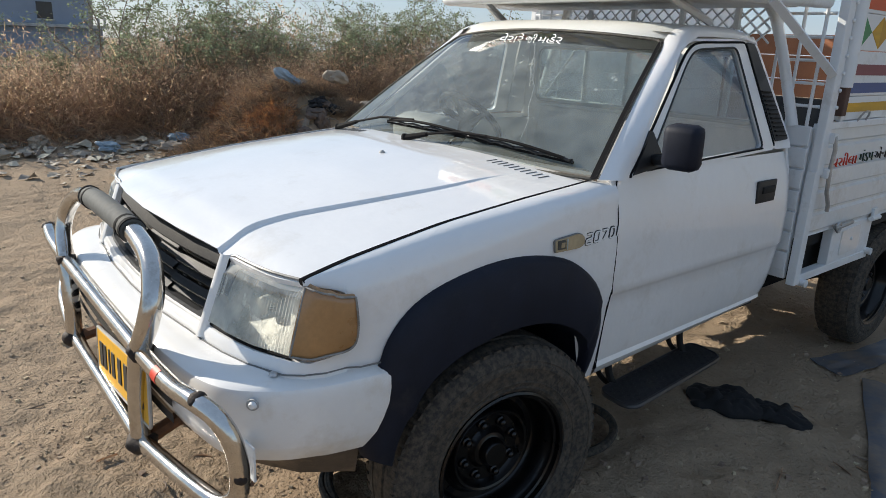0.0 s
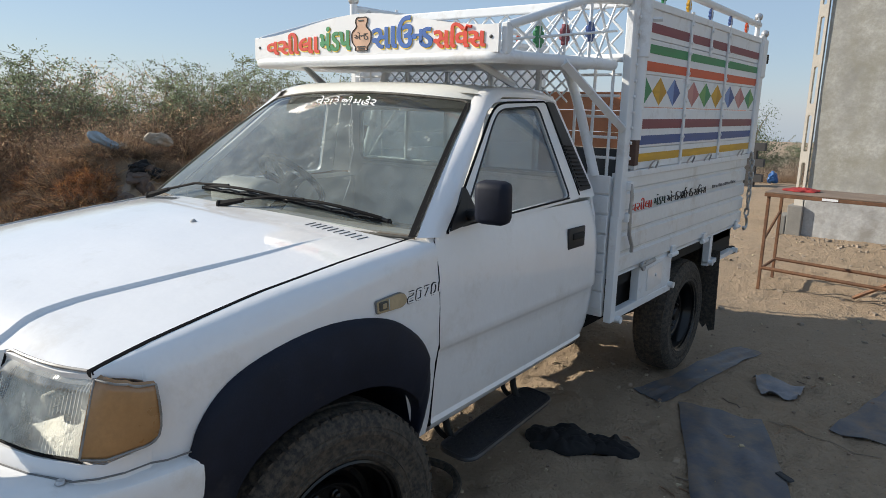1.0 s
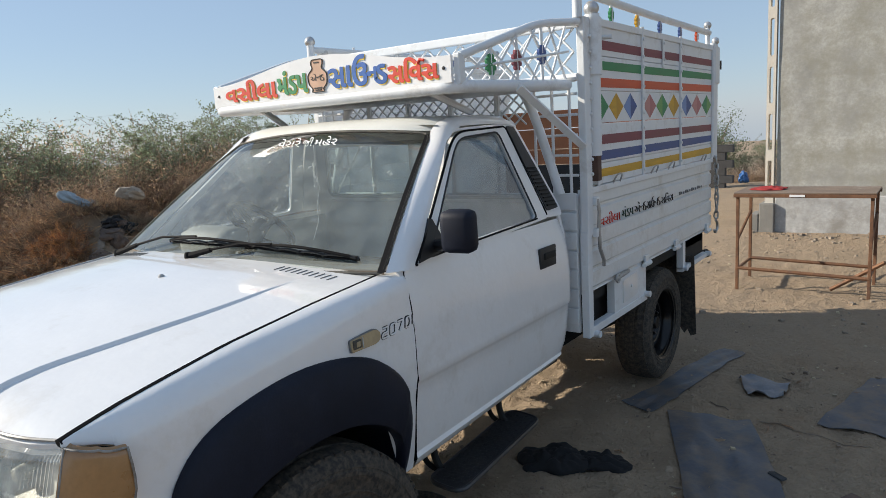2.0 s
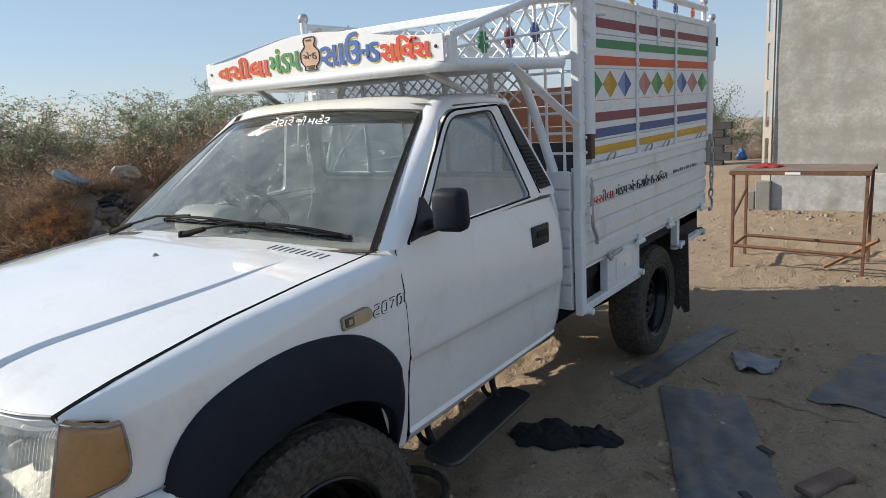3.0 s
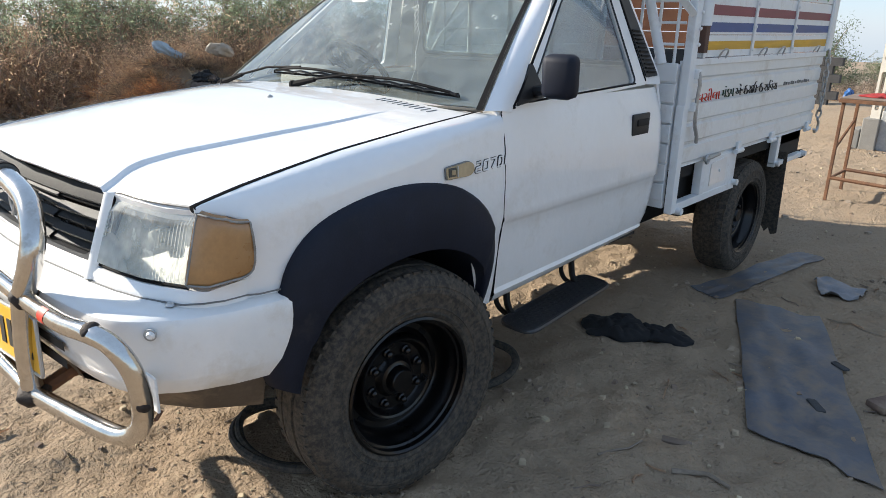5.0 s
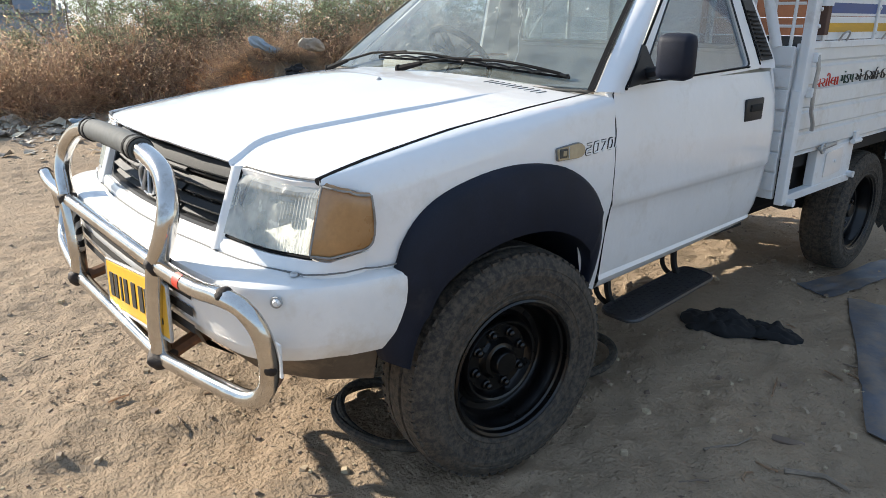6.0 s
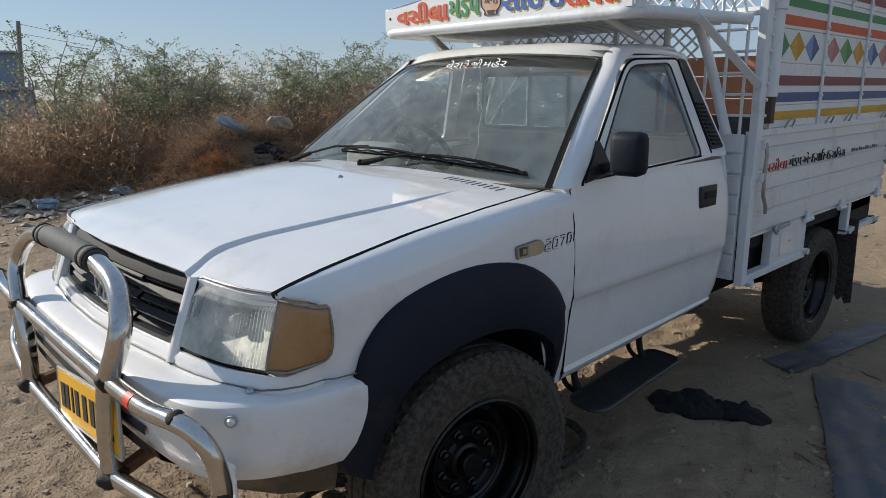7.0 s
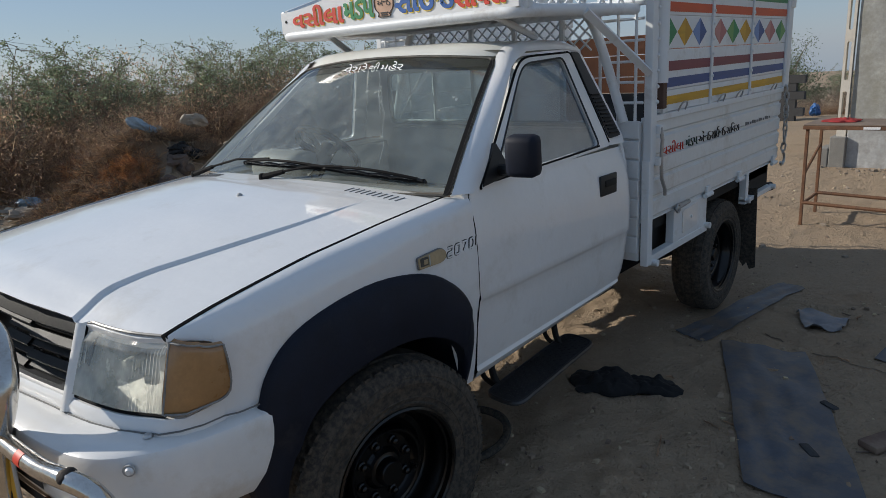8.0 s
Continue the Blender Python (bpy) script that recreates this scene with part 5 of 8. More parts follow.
# footboard
fbm = Matrix.Translation((0.712, 0.975, 0.322)) @ Matrix.Rotation(radians(4), 4, "Z") @ Matrix.Rotation(radians(-4), 4, "Y")
fb = part("footboard", plate(smooth_loop([(-0.082, -0.33), (0.088, -0.37), (0.086, 0.31), (-0.082, 0.37)], 0.060, 6), (), lambda u, v, w: fbm @ Vector((u, v, 0.0135 - w)), 0.012), FOOTM, truck, "black ribbed footboard", smooth=60)
bm = bmesh.new()
for i in range(30):
    for j in range(7):
        add_box(bm, (-0.007, -0.0018, 0), (0.007, 0.0018, 0.0016), 0, Matrix.Translation((0.712, 0.975, 0.322)) @ Matrix.Rotation(radians(4), 4, "Z") @ Matrix.Rotation(radians(-4), 4, "Y")
                @ Matrix.Translation((-0.066 + j * 0.022, -0.31 + i * 0.0213, 0.0135)) @ Matrix.Rotation(0.8 if (i + j) % 2 else -0.8, 4, "Z"))
part("tread_pattern", bm, FOOTM, fb)
lip = smooth_loop([(-0.082, -0.33), (0.088, -0.37), (0.086, 0.31), (-0.082, 0.37)], 0.060, 6)
part("rolled_edge", tube([fbm @ Vector((u, v, 0.008)) for u, v in lip], 0.009, 8, closed=True), FOOTM, fb, "rounded edge of the footboard", smooth=True)
for y in (0.74, 1.22):
    part("bracket", tube(bend([(0.60, y, 0.50), (0.62, y, 0.33), (0.70, y, 0.30)], 0.06), 0.014, 8), DARK, fb, smooth=True)
    part("bracket_hook", tube(bend([(0.64, y + 0.02, 0.47), (0.55, y + 0.01, 0.42), (0.56, y, 0.33), (0.66, y, 0.305)], 0.05), 0.011, 8), DARK, fb, smooth=True)
# ---------------------------------------------------------------- cargo body
BX, Y0, Y1 = 0.842, 1.695, 3.735


def rib(z):
    """Relief of the pressed steel side at a height."""
    t = ((z - 0.815) / 0.0965) % 1.0
    return -0.012 if t < 0.12 else -0.012 * (1 - (t - 0.12) / 0.08) if t < 0.2 else -0.012 * (t - 0.92) / 0.08 if t > 0.92 else 0.0


def drop_side(s):
    zz = sorted({round(z, 4) for z in list(np.linspace(0.812, 1.290, 100))})
    rows = []
    for z in zz:
        rows.append([(s * (BX + rib(z) + 0.0025 * noise.noise(Vector((y * 3, z * 7, s)))), y, z) for y in np.linspace(Y0 + 0.02, Y1, 22)])
    p = part("drop_side", sheet(rows), STEEL_WHITE, truck, "scuffed white pressed-steel drop side", smooth=30)
    part("top_rail", box((s * (BX - 0.03), Y0 + 0.02, 1.270), (s * (BX + 0.008), Y1 + 0.02, 1.300), 0.004), WHITE_ROUGH, p)
    part("side_lining", box((s * (BX - 0.05), Y0, 0.80), (s * (BX - 0.035), Y1, 1.29)), WHITE_ROUGH, p)
    # hinges
    for y in (2.42, 2.94, 3.62):
        part("hinge", tube([(s * (BX + 0.012), y - 0.05, 0.812), (s * (BX + 0.012), y + 0.05, 0.812)], 0.013, 8), WHITE_ROUGH, p, smooth=True)
        part("hinge_leaf", box((s * BX, y - 0.025, 0.80), (s * (BX + 0.014), y + 0.025, 0.86), 0.003), WHITE_ROUGH, p)
    # lever latch at the front corner
    lev = [(s * 0.868, 1.735, 1.245), (s * 0.878, 1.735, 1.19), (s * 0.868, 1.75, 1.12), (s * 0.872, 1.745, 1.06), (s * 0.870, 1.755, 1.01), (s * 0.874, 1.785, 0.955), (s * 0.872, 1.790, 0.925)]
    part("latch_lever", tube(lev, 0.009, 8), CHAINM, p, "bent steel latch lever", smooth=True)
    for z in (1.235, 1.09):
        part("latch_eye", box((s * BX, 1.722, z - 0.02), (s * 0.872, 1.76, z + 0.02), 0.004), WHITE_ROUGH, p)
    # lower frame
    part("sub_frame_rail", box((s * 0.80, 1.70, 0.603), (s * BX, 2.452, 0.640), 0.003), WHITE_ROUGH, truck, "white lower frame rail")
    part("tool_hatch", box((s * 0.79, 2.02, 0.638), (s * (BX - 0.004), 2.445, 0.812), 0.004), WHITE_ROUGH, truck, "white tool box with a small hatch")
    hl_ = smooth_loop([(2.10, 0.665), (2.10, 0.785), (2.30, 0.795), (2.30, 0.672)], 0.012, 3)
    part("hatch_lid", plate(hl_, (), lambda u, v, w: Vector((s * (BX + 0.001 - w), u, v)), 0.004), WHITE, truck)
    part("hatch_knob", lathe([(0, 0.008), (0.008, 0.006), (0.010, 0)], 8, "x", (s * BX, 2.21, 0.735)), WHITE_ROUGH, truck)
    part("frame_stile", box((s * 0.80, 1.985, 0.640), (s * BX, 2.03, 0.812), 0.003), WHITE_ROUGH, truck)
    part("hatch_bolt", tube([(s * 0.85, 1.975, 0.822), (s * 0.862, 2.02, 0.828), (s * 0.862, 2.12, 0.834)], 0.011, 8), CHAINM, truck, "sliding bolt", smooth=True)
    part("bolt_ring", tube([(s * 0.862, 1.985 + 0.020 * math.cos(a), 0.822 + 0.020 * math.sin(a)) for a in np.linspace(0, 6.28, 13)[:-1]], 0.006, 6, closed=True), CHAINM, truck, smooth=True)
    for y, z in ((1.745, 0.602), (2.43, 0.640)):
        part("frame_stub", tube([(s * 0.83, y, z), (s * 0.868, y, z)], 0.017, 10), WHITE_ROUGH, truck, smooth=True)
    part("rear_stile", box((s * 0.80, 3.10, 0.640), (s * BX, 3.15, 0.815), 0.003, Matrix.Identity(4)), WHITE_ROUGH, truck)
    part("rear_rail", box((s * 0.80, 3.10, 0.625), (s * BX, 3.67, 0.655), 0.003), WHITE_ROUGH, truck)
    for y in (3.12, 3.65):
        part("frame_stub", tube([(s * 0.83, y, 0.648), (s * 0.866, y, 0.648)], 0.017, 10), WHITE_ROUGH, truck, smooth=True)
    part("floor_bearer", box((s * 0.45, 1.74, 0.735), (s * 0.79, 3.70, 0.80)), DARK, truck)
    if s > 0:
        part("inner_panel", box((0.74, 1.72, 0.61), (0.76, 2.42, 0.81)), DARK, truck)
        part("inner_panel", box((0.775, 3.12, 0.64), (0.79, 3.72, 0.81)), DARK, truck)
    return p


side_l = drop_side(1)
drop_side(-1)
part("cargo_floor", box((-0.80, 1.70, 0.800), (0.80, 3.72, 0.825)), WHITE_ROUGH, truck)

PLANKS = [(1.303, 1.400), (1.402, 1.584), (1.5865, 1.731), (1.733, 1.887), (1.889, 2.020)]
BAYS = [(1.835, 2.395), (2.425, 3.035), (3.065, 3.735)]


def upper_side(s):
    up = part("side_frame", box((s * (BX - 0.035), 1.80, 2.018), (s * (BX + 0.004), 3.76, 2.052), 0.004), WHITE_ROUGH, truck, "white side frame with painted planks")
    for z0, z1 in PLANKS:
        part("plank", box((s * (BX - 0.028), 1.80, z0), (s * (BX - 0.004), 3.76, z1), 0.003), WHITE_ROUGH, up, "white plank with painted stripes")

    def strip(m, z0, z1, slope=0.0):
        for y0, y1 in BAYS:
            j = [0.003 * noise.noise(Vector((y0 * 7, z0 * 31, k))) for k in range(4)]
            pts = [(y0, z0 + j[0] + slope * 0), (y1, z0 + j[1]), (y1, z1 + j[2]), (y0, z1 + j[3])]
            part("painted_stripe", plate(pts, (), lambda u, v, w: Vector((s * (BX - 0.0025 - w), u, v)), 0.002), m, up)

    strip(MAROON, 1.916, 1.958)
    strip(S_GREEN, 1.826, 1.866)
    strip(S_RED, 1.748, 1.790)
    strip(MAROON, 1.487, 1.531)
    strip(S_BLUE, 1.414, 1.456)
    strip(S_YEL, 1.334, 1.373)
    cols = [((D_GRN, S_GREEN), (S_YEL, D_YEL2), (D_BLU, S_BLUE)), ((PINKP, PINK2), (D_GRN, S_GREEN), (S_YEL, D_YEL2)), ((D_BLU, S_BLUE), (PINKP, PINK2), (S_GREEN, D_GRN))]
    for b, (y0, y1) in enumerate(BAYS):
        wd = (y1 - y0) / 3.0
        for i in range(3):
            yc = y0 + wd * (i + 0.5) - (0.06 if b == 0 else 0)
            h, zc = 0.064, 1.660
            hw = wd * 0.485
            ca, cb = cols[b][i]
            lo_y = max(yc - hw, y0)
            for tri, cm in ((((yc, zc - h), (yc, zc + h), (lo_y, zc + h * (1 - (yc - lo_y) / hw)), (lo_y, zc - h * (1 - (yc - lo_y) / hw))), ca), (((yc, zc - h), (yc + hw, zc), (yc, zc + h)), cb)):
                if len(tri) == 4 and abs(tri[2][1] - tri[3][1]) < 1e-4:
                    tri = (tri[0], tri[1], (lo_y, zc))
                part("painted_diamond", plate(tri, (), lambda u, v, w: Vector((s * (BX - 0.0025 - w), u, v)), 0.002), cm, up)
    # flat uprights with bolts
    for y, z0, z1 in ((2.41, 1.285, 2.06), (3.05, 1.285, 2.06), (2.735, 1.87, 2.05), (1.815, 1.30, 2.03), (3.75, 1.30, 2.03)):
        st = part("flat_upright", box((s * (BX - 0.004), y - 0.013, z0), (s * (BX + 0.006), y + 0.013, z1), 0.002), WHITE_ROUGH, up)
        if 2 < y < 3.5:
            for z in ([1.33, 1.44, 1.55, 1.625, 1.70, 1.76, 1.86, 1.91, 2.0] if z1 - z0 > 0.3 else [1.91, 2.0]):
                part("bolt_head", lathe([(0, 0.009), (0.008, 0.007), (0.010, 0)], 8, "x", (s * (BX + 0.005), y, z)) if s > 0 else lathe([(0, -0.009), (0.008, -0.007), (0.010, 0)], 8, "x", (s * (BX + 0.005), y, z)), WHITE_ROUGH, up)
    # round corner posts with knobs
    def knob(x, y, z, r=0.034):
        bm = bmesh.new()
        bmesh.ops.create_uvsphere(bm, u_segments=16, v_segments=10, radius=r, matrix=Matrix.Translation((x, y, z)))
        part("post_knob", bm, SILVER, up, "silver ball knob", smooth=True)

    part("corner_post", tube([(s * (BX + 0.002), 1.775, 1.44), (s * (BX + 0.002), 1.775, 2.06)], 0.034, 14), WHITE_ROUGH, up, smooth=True)
    part("post_sleeve", tube([(s * (BX + 0.002), 1.775, 1.80), (s * (BX + 0.002), 1.775, 2.045)], 0.042, 14), WHITE_ROUGH, up, smooth=True)
    part("post_foot", box((s * 0.835, 1.755, 1.325), (s * 0.868, 1.797, 1.445), 0.004), WOODD, up, "bare brown wooden post foot")
    knob(s * BX, 1.775, 2.085)
    part("rear_post", box((s * (BX - 0.03), 3.745, 1.30), (s * (BX + 0.012), 3.85, 2.07), 0.012), WHITE_ROUGH, up)
    part("post_sleeve", box((s * (BX - 0.035), 3.76, 1.80), (s * (BX + 0.018), 3.875, 2.05), 0.012), WHITE_ROUGH, up)
    knob(s * BX, 3.82, 2.085, 0.025)
    knob(s * (BX - 0.02), 3.70, 2.180, 0.025)
    part("knob_stem", tube([(s * (BX - 0.02), 3.70, 2.04), (s * (BX - 0.02), 3.70, 2.17)], 0.016, 8), WHITE_ROUGH, up)
    part("wing_bolt", tube([(s * 0.85, 3.86, 1.93), (s * 0.85, 3.93, 1.93)], 0.008, 6), DARK, up)
    part("wing_nut", tube([(s * 0.85, 3.925, 1.90), (s * 0.85, 3.925, 1.96)], 0.007, 6), DARK, up)
    part("clamp_bolt", tube([(s * 0.83, 1.83, 1.965), (s * 0.90, 1.86, 1.965)], 0.010, 8), WHITE_ROUGH, up, smooth=True)
    # upper hand rail with little metal flowers
    part("hand_rail", tube([(s * 0.83, 1.66, 2.150 if s > 0 else 2.095), (s * 0.83, 2.6, 2.135 if s > 0 else 2.105), (s * 0.83, 3.70, 2.130)], 0.019, 10), WHITE_ROUGH, up, "white tubular rail", smooth=True)
    for y, cm in ((2.03, S_GREEN), (2.37, S_YEL), (2.72, S_BLUE), (3.08, S_BLUE), (3.42, S_RED)):
        fl = part("rail_spindle", tube([(s * 0.83, y, 2.045), (s * 0.83, y, 2.13)], 0.008, 6), WHITE_ROUGH, up)
        flower(cm, (s * 0.83, y, 2.085), 0.026, up, "x")
    for y in (2.02, 2.55, 2.84, 3.50):
        part("tie_hook", tube(bend([(s * 0.845, y - 0.045, 1.292), (s * 0.866, y - 0.035, 1.338), (s * 0.866, y + 0.035, 1.338), (s * 0.845, y + 0.045, 1.292)], 0.03), 0.0045, 6), CHAINM, up, "bent wire tie hook", smooth=True)


def flower(cm, at, r, parent, axis="x", petals=8):
    """A small pressed-metal flower."""
    outl = []
    for i in range(petals * 6):
        a = i * 2 * math.pi / (petals * 6)
        rr = r * (0.72 + 0.28 * abs(math.sin(a * petals / 2)))
        outl.append((rr * math.cos(a), rr * 1.25 * math.sin(a)))
    p = Vector(at)
    part("metal_flower", plate(outl, (), lambda u, v, w: p + (Vector((w - 0.006, u, v)) if axis == "x" else Vector((u, w - 0.006, v))), 0.012), cm, parent, "painted metal flower")
    bm = bmesh.new()
    bmesh.ops.create_uvsphere(bm, u_segments=10, v_segments=6, radius=r * 0.28, matrix=Matrix.Translation(at) @ Matrix.Diagonal((0.9, 1, 1, 1)))
    part("flower_boss", bm, cm, parent, smooth=True)


upper_side(1)
upper_side(-1)

# lettering on the drop side, on the near flank
side_m = Matrix(((0, 0, 1, 0), (1, 0, 0, 0), (0, 1, 0, 0), (0, 0, 0, 1)))
for word, y0, y1, z, h, cm, keep in (("વસીલા", 1.822, 2.070, 1.105, 0.057, REDP, 1.0), ("મંડપ", 2.100, 2.250, 1.107, 0.055, DARKGREEN, 1.0), ("એ", 2.272, 2.345, 1.108, 0.057, INK, 1.0), ("ન", 2.347, 2.415, 1.114, 0.035, INK, 0.80),
                                     ("ડ", 2.390, 2.440, 1.107, 0.047, INK, 1.0), ("સાઉ", 2.452, 2.565, 1.107, 0.059, INK, 1.0), ("ન", 2.568, 2.636, 1.114, 0.035, INK, 0.80), ("ડ", 2.612, 2.668, 1.107, 0.047, INK, 1.0), ("સિવસ", 2.690, 2.898, 1.107, 0.057, INK, 1.0)):
    letters(word, 0.066, cm, Matrix.Translation((BX + 0.002, (y0 + y1) / 2, z)) @ side_m, 0.003, "side_lettering", side_l, "hand-painted sign lettering", width=y1 - y0, outline=-0.0014, keep=keep, heights=(h, h))
for i in range(12):
    y = 3.015 + i * 0.042
    part("plain_bar", box((BX + 0.0, y, 1.122 + 0.002 * (i % 2)), (BX + 0.0045, y + (0.016 if i % 3 else 0.026), 1.142 - 0.003 * (i % 3)), 0.0), GREYIN, side_l)

# ---------------------------------------------------------------- front wall of the body and the carrier over the cab
fw = part("front_wall", box((-0.80, 1.668, 0.62), (0.80, 1.690, 1.275), 0.004), WHITE_ROUGH, truck, "white slatted front wall of the cargo body")
for i in range(7):
    z = 0.66 + i * 0.09
    part("wall_board", box((-0.80, 1.655, z), (0.80, 1.667, z + 0.080), 0.003), WHITE_ROUGH, fw)
for s in (1, -1):
    part("corner_angle", box((s * 0.812, 1.664, 0.600), (s * 0.850, 1.715, 1.100), 0.004), WHITE_ROUGH, fw)
    part("corner_upright", box((s * 0.814, 1.670, 1.08), (s * 0.852, 1.730, 2.045), 0.005), WHITE_ROUGH, fw, "white corner post")
    for i in range(10):
        part("bolt_head", lathe([(0, s * 0.009), (0.007, s * 0.007), (0.009, 0)], 8, "x", (s * 0.853, 1.722, 1.36 + i * 0.067)), WHITE_ROUGH, fw)
    part("flag_pole", tube([(s * 0.825, 1.665, 2.04), (s * 0.825, 1.665, 2.20 if s > 0 else 2.125)], 0.021, 10), WHITE_ROUGH, fw, smooth=True)
    bm = bmesh.new()
    bmesh.ops.create_uvsphere(bm, u_segments=16, v_segments=10, radius=0.030, matrix=Matrix.Translation((s * 0.825, 1.665, 2.215 if s > 0 else 2.140)))
    part("pole_knob", bm, SILVER, fw, smooth=True)
    # curved pipe beside the cab
    cp = bend([(s * 0.40, 1.655, 1.80), (s * 0.545, 1.655, 1.775), (s * 0.62, 1.655, 1.60), (s * 0.725, 1.655, 1.275)], 0.12, 6)
    part("curved_pipe", tube(cp, 0.022, 10), WHITE_ROUGH, fw, smooth=True)
    # rod grid between pipe and corner
    for k, x in enumerate((0.60, 0.69, 0.775)):
        z0 = 1.275
        part("guard_rod", tube([(s * x, 1.668, 1.275), (s * x, 1.668, 1.80)], 0.007, 6), WHITE_ROUGH, fw)
    for z in (1.36, 1.45, 1.54, 1.63, 1.72):
        part("guard_rod", tube([(s * interp(z, (1.275, 1.6, 1.775), (0.725, 0.62, 0.545)), 1.672, z), (s * 0.81, 1.672, z)], 0.007, 6), WHITE_ROUGH, fw)
part("top_beam", box((-0.83, 1.655, 2.000), (0.83, 1.690, 2.040), 0.005), WHITE_ROUGH, fw, "white top beam")
part("mid_beam", tube([(-0.82, 1.665, 1.790), (0.82, 1.665, 1.790)], 0.018, 8), WHITE_ROUGH, fw, smooth=True)


def lattice(parent, origin, du, dv, nu, nv, r=0.006, keep=None):
    """Crossing diagonal flats over a parallelogram."""
    o, a, b = Vector(origin), Vector(du), Vector(dv)
    for i in range(-nv, nu + 1):
        for sgn in (1, -1):
            p0, p1 = (i, 0.0), (i + sgn * nv, 1.0)
            x0, t0, x1, t1 = p0[0], 0.0, p1[0], 1.0
            if sgn < 0:
                x0, x1 = i + nv, i
            lo_t, hi_t = 0.0, 1.0
            d = x1 - x0
            for lim, sg in ((0, 1), (nu, -1)):
                f0, f1 = (x0 - lim) * sg, (x1 - lim) * sg
                if f0 < 0 and f1 < 0:
                    lo_t = 2
                elif f0 < 0:
                    lo_t = max(lo_t, f0 / (f0 - f1))
                elif f1 < 0:
                    hi_t = min(hi_t, f0 / (f0 - f1))
            if hi_t - lo_t < 0.05:
                continue
            q0 = o + a * ((x0 + d * lo_t) / nu) + b * lo_t
            q1 = o + a * ((x0 + d * hi_t) / nu) + b * hi_t
            part("lattice_bar", tube([q0, q1], r, 5), WHITE_ROUGH, parent)


lattice(fw, (-0.80, 1.675, 1.80), (1.60, 0, 0), (0, 0, 0.20), 16, 2)
lattice(fw, (-0.56, 1.660, 1.60), (1.12, 0, 0), (0, 0, 0.17), 18, 3, 0.005)
for x in (-0.40, -0.13, 0.14, 0.41):
    part("guard_post", tube([(x, 1.655, 1.28), (x, 1.655, 1.79)], 0.016, 8), WHITE_ROUGH, fw, smooth=True)

for i in range(11):
    t = i / 10
    x, z = -0.665 + 0.205 * t, 1.300 + 0.26 * t
    part("lattice_bar", tube([(x - 0.014, 1.645, z - 0.024), (x + 0.014, 1.645, z + 0.024)], 0.006, 5), WHITE_ROUGH, fw)
deck = part("carrier_floor", box((-0.69, 0.91, 1.752), (0.69, 1.655, 1.764), 0.003), WHITE_ROUGH, truck, "white carrier deck over the cab")
for i in range(12):
    y = 0.95 + i * 0.059
    part("deck_rib", box((-0.68, y, 1.740), (0.68, y + 0.020, 1.753), 0.003), WHITE_ROUGH, deck)
frame_t = bend([(-0.775, 1.655, 1.760), (-0.700, 0.90, 1.748), (0.700, 0.90, 1.748), (0.775, 1.655, 1.760)], 0.07, 6)
part("deck_tube", tube(frame_t, 0.024, 12), WHITE_ROUGH, deck, "white tubular edge", smooth=True)
for s in (1, -1):
    part("brace", tube([(s * 0.755, 1.25, 1.748), (s * 0.838, 1.665, 1.490)], 0.021, 4), WHITE_ROUGH, deck, "white diagonal brace")
    part("slope_rail", tube(bend([(s * 0.700, 0.93, 1.855), (s * 0.745, 1.45, 2.008), (s * 0.83, 1.66, 2.022)], 0.08, 5), 0.017, 10), WHITE_ROUGH, deck, smooth=True)
    part("end_post", box((s * 0.690, 0.905, 1.755), (s * 0.715, 0.945, 1.865), 0.004), WHITE_ROUGH, deck)
    part("side_rod", tube([(s * 0.705, 0.95, 1.81), (s * 0.79, 1.64, 1.90)], 0.006, 6), WHITE_ROUGH, deck)
    n = 5
    for i in range(n):
        y0 = 0.95 + i * 0.70 / n
        for a in (1, -1):
            ya, yb = (y0, min(1.65, y0 + 0.20)) if a > 0 else (min(1.65, y0 + 0.20), y0)
            top = lambda y: 1.858 + (y - 0.93) * 0.288 if y < 1.45 else 2.010
            xx = lambda y: 0.70 + (y - 0.9) * 0.10
            part("lattice_bar", tube([(s * xx(ya), ya, 1.765), (s * xx(yb), yb, top(yb))], 0.006, 5), WHITE_ROUGH, deck)
    for y, z, cm in ((1.105, 1.830, S_GREEN), (1.275, 1.852, MAROON), (1.455, 1.880, S_BLUE)):
        flower(cm, (s * (0.722 + (y - 1.1) * 0.10), y, z), 0.034, deck, "x")
        part("flower_stem", tube([(s * (0.722 + (y - 1.1) * 0.10), y, 1.765), (s * (0.722 + (y - 1.1) * 0.10), y, 1.858 + (y - 0.93) * 0.288)], 0.007, 6), WHITE_ROUGH, deck)
    part("roof_stay", tube([(s * 0.50, 1.00, 1.745), (s * 0.56, 1.20, 1.66)], 0.014, 6), WHITE_ROUGH, deck)

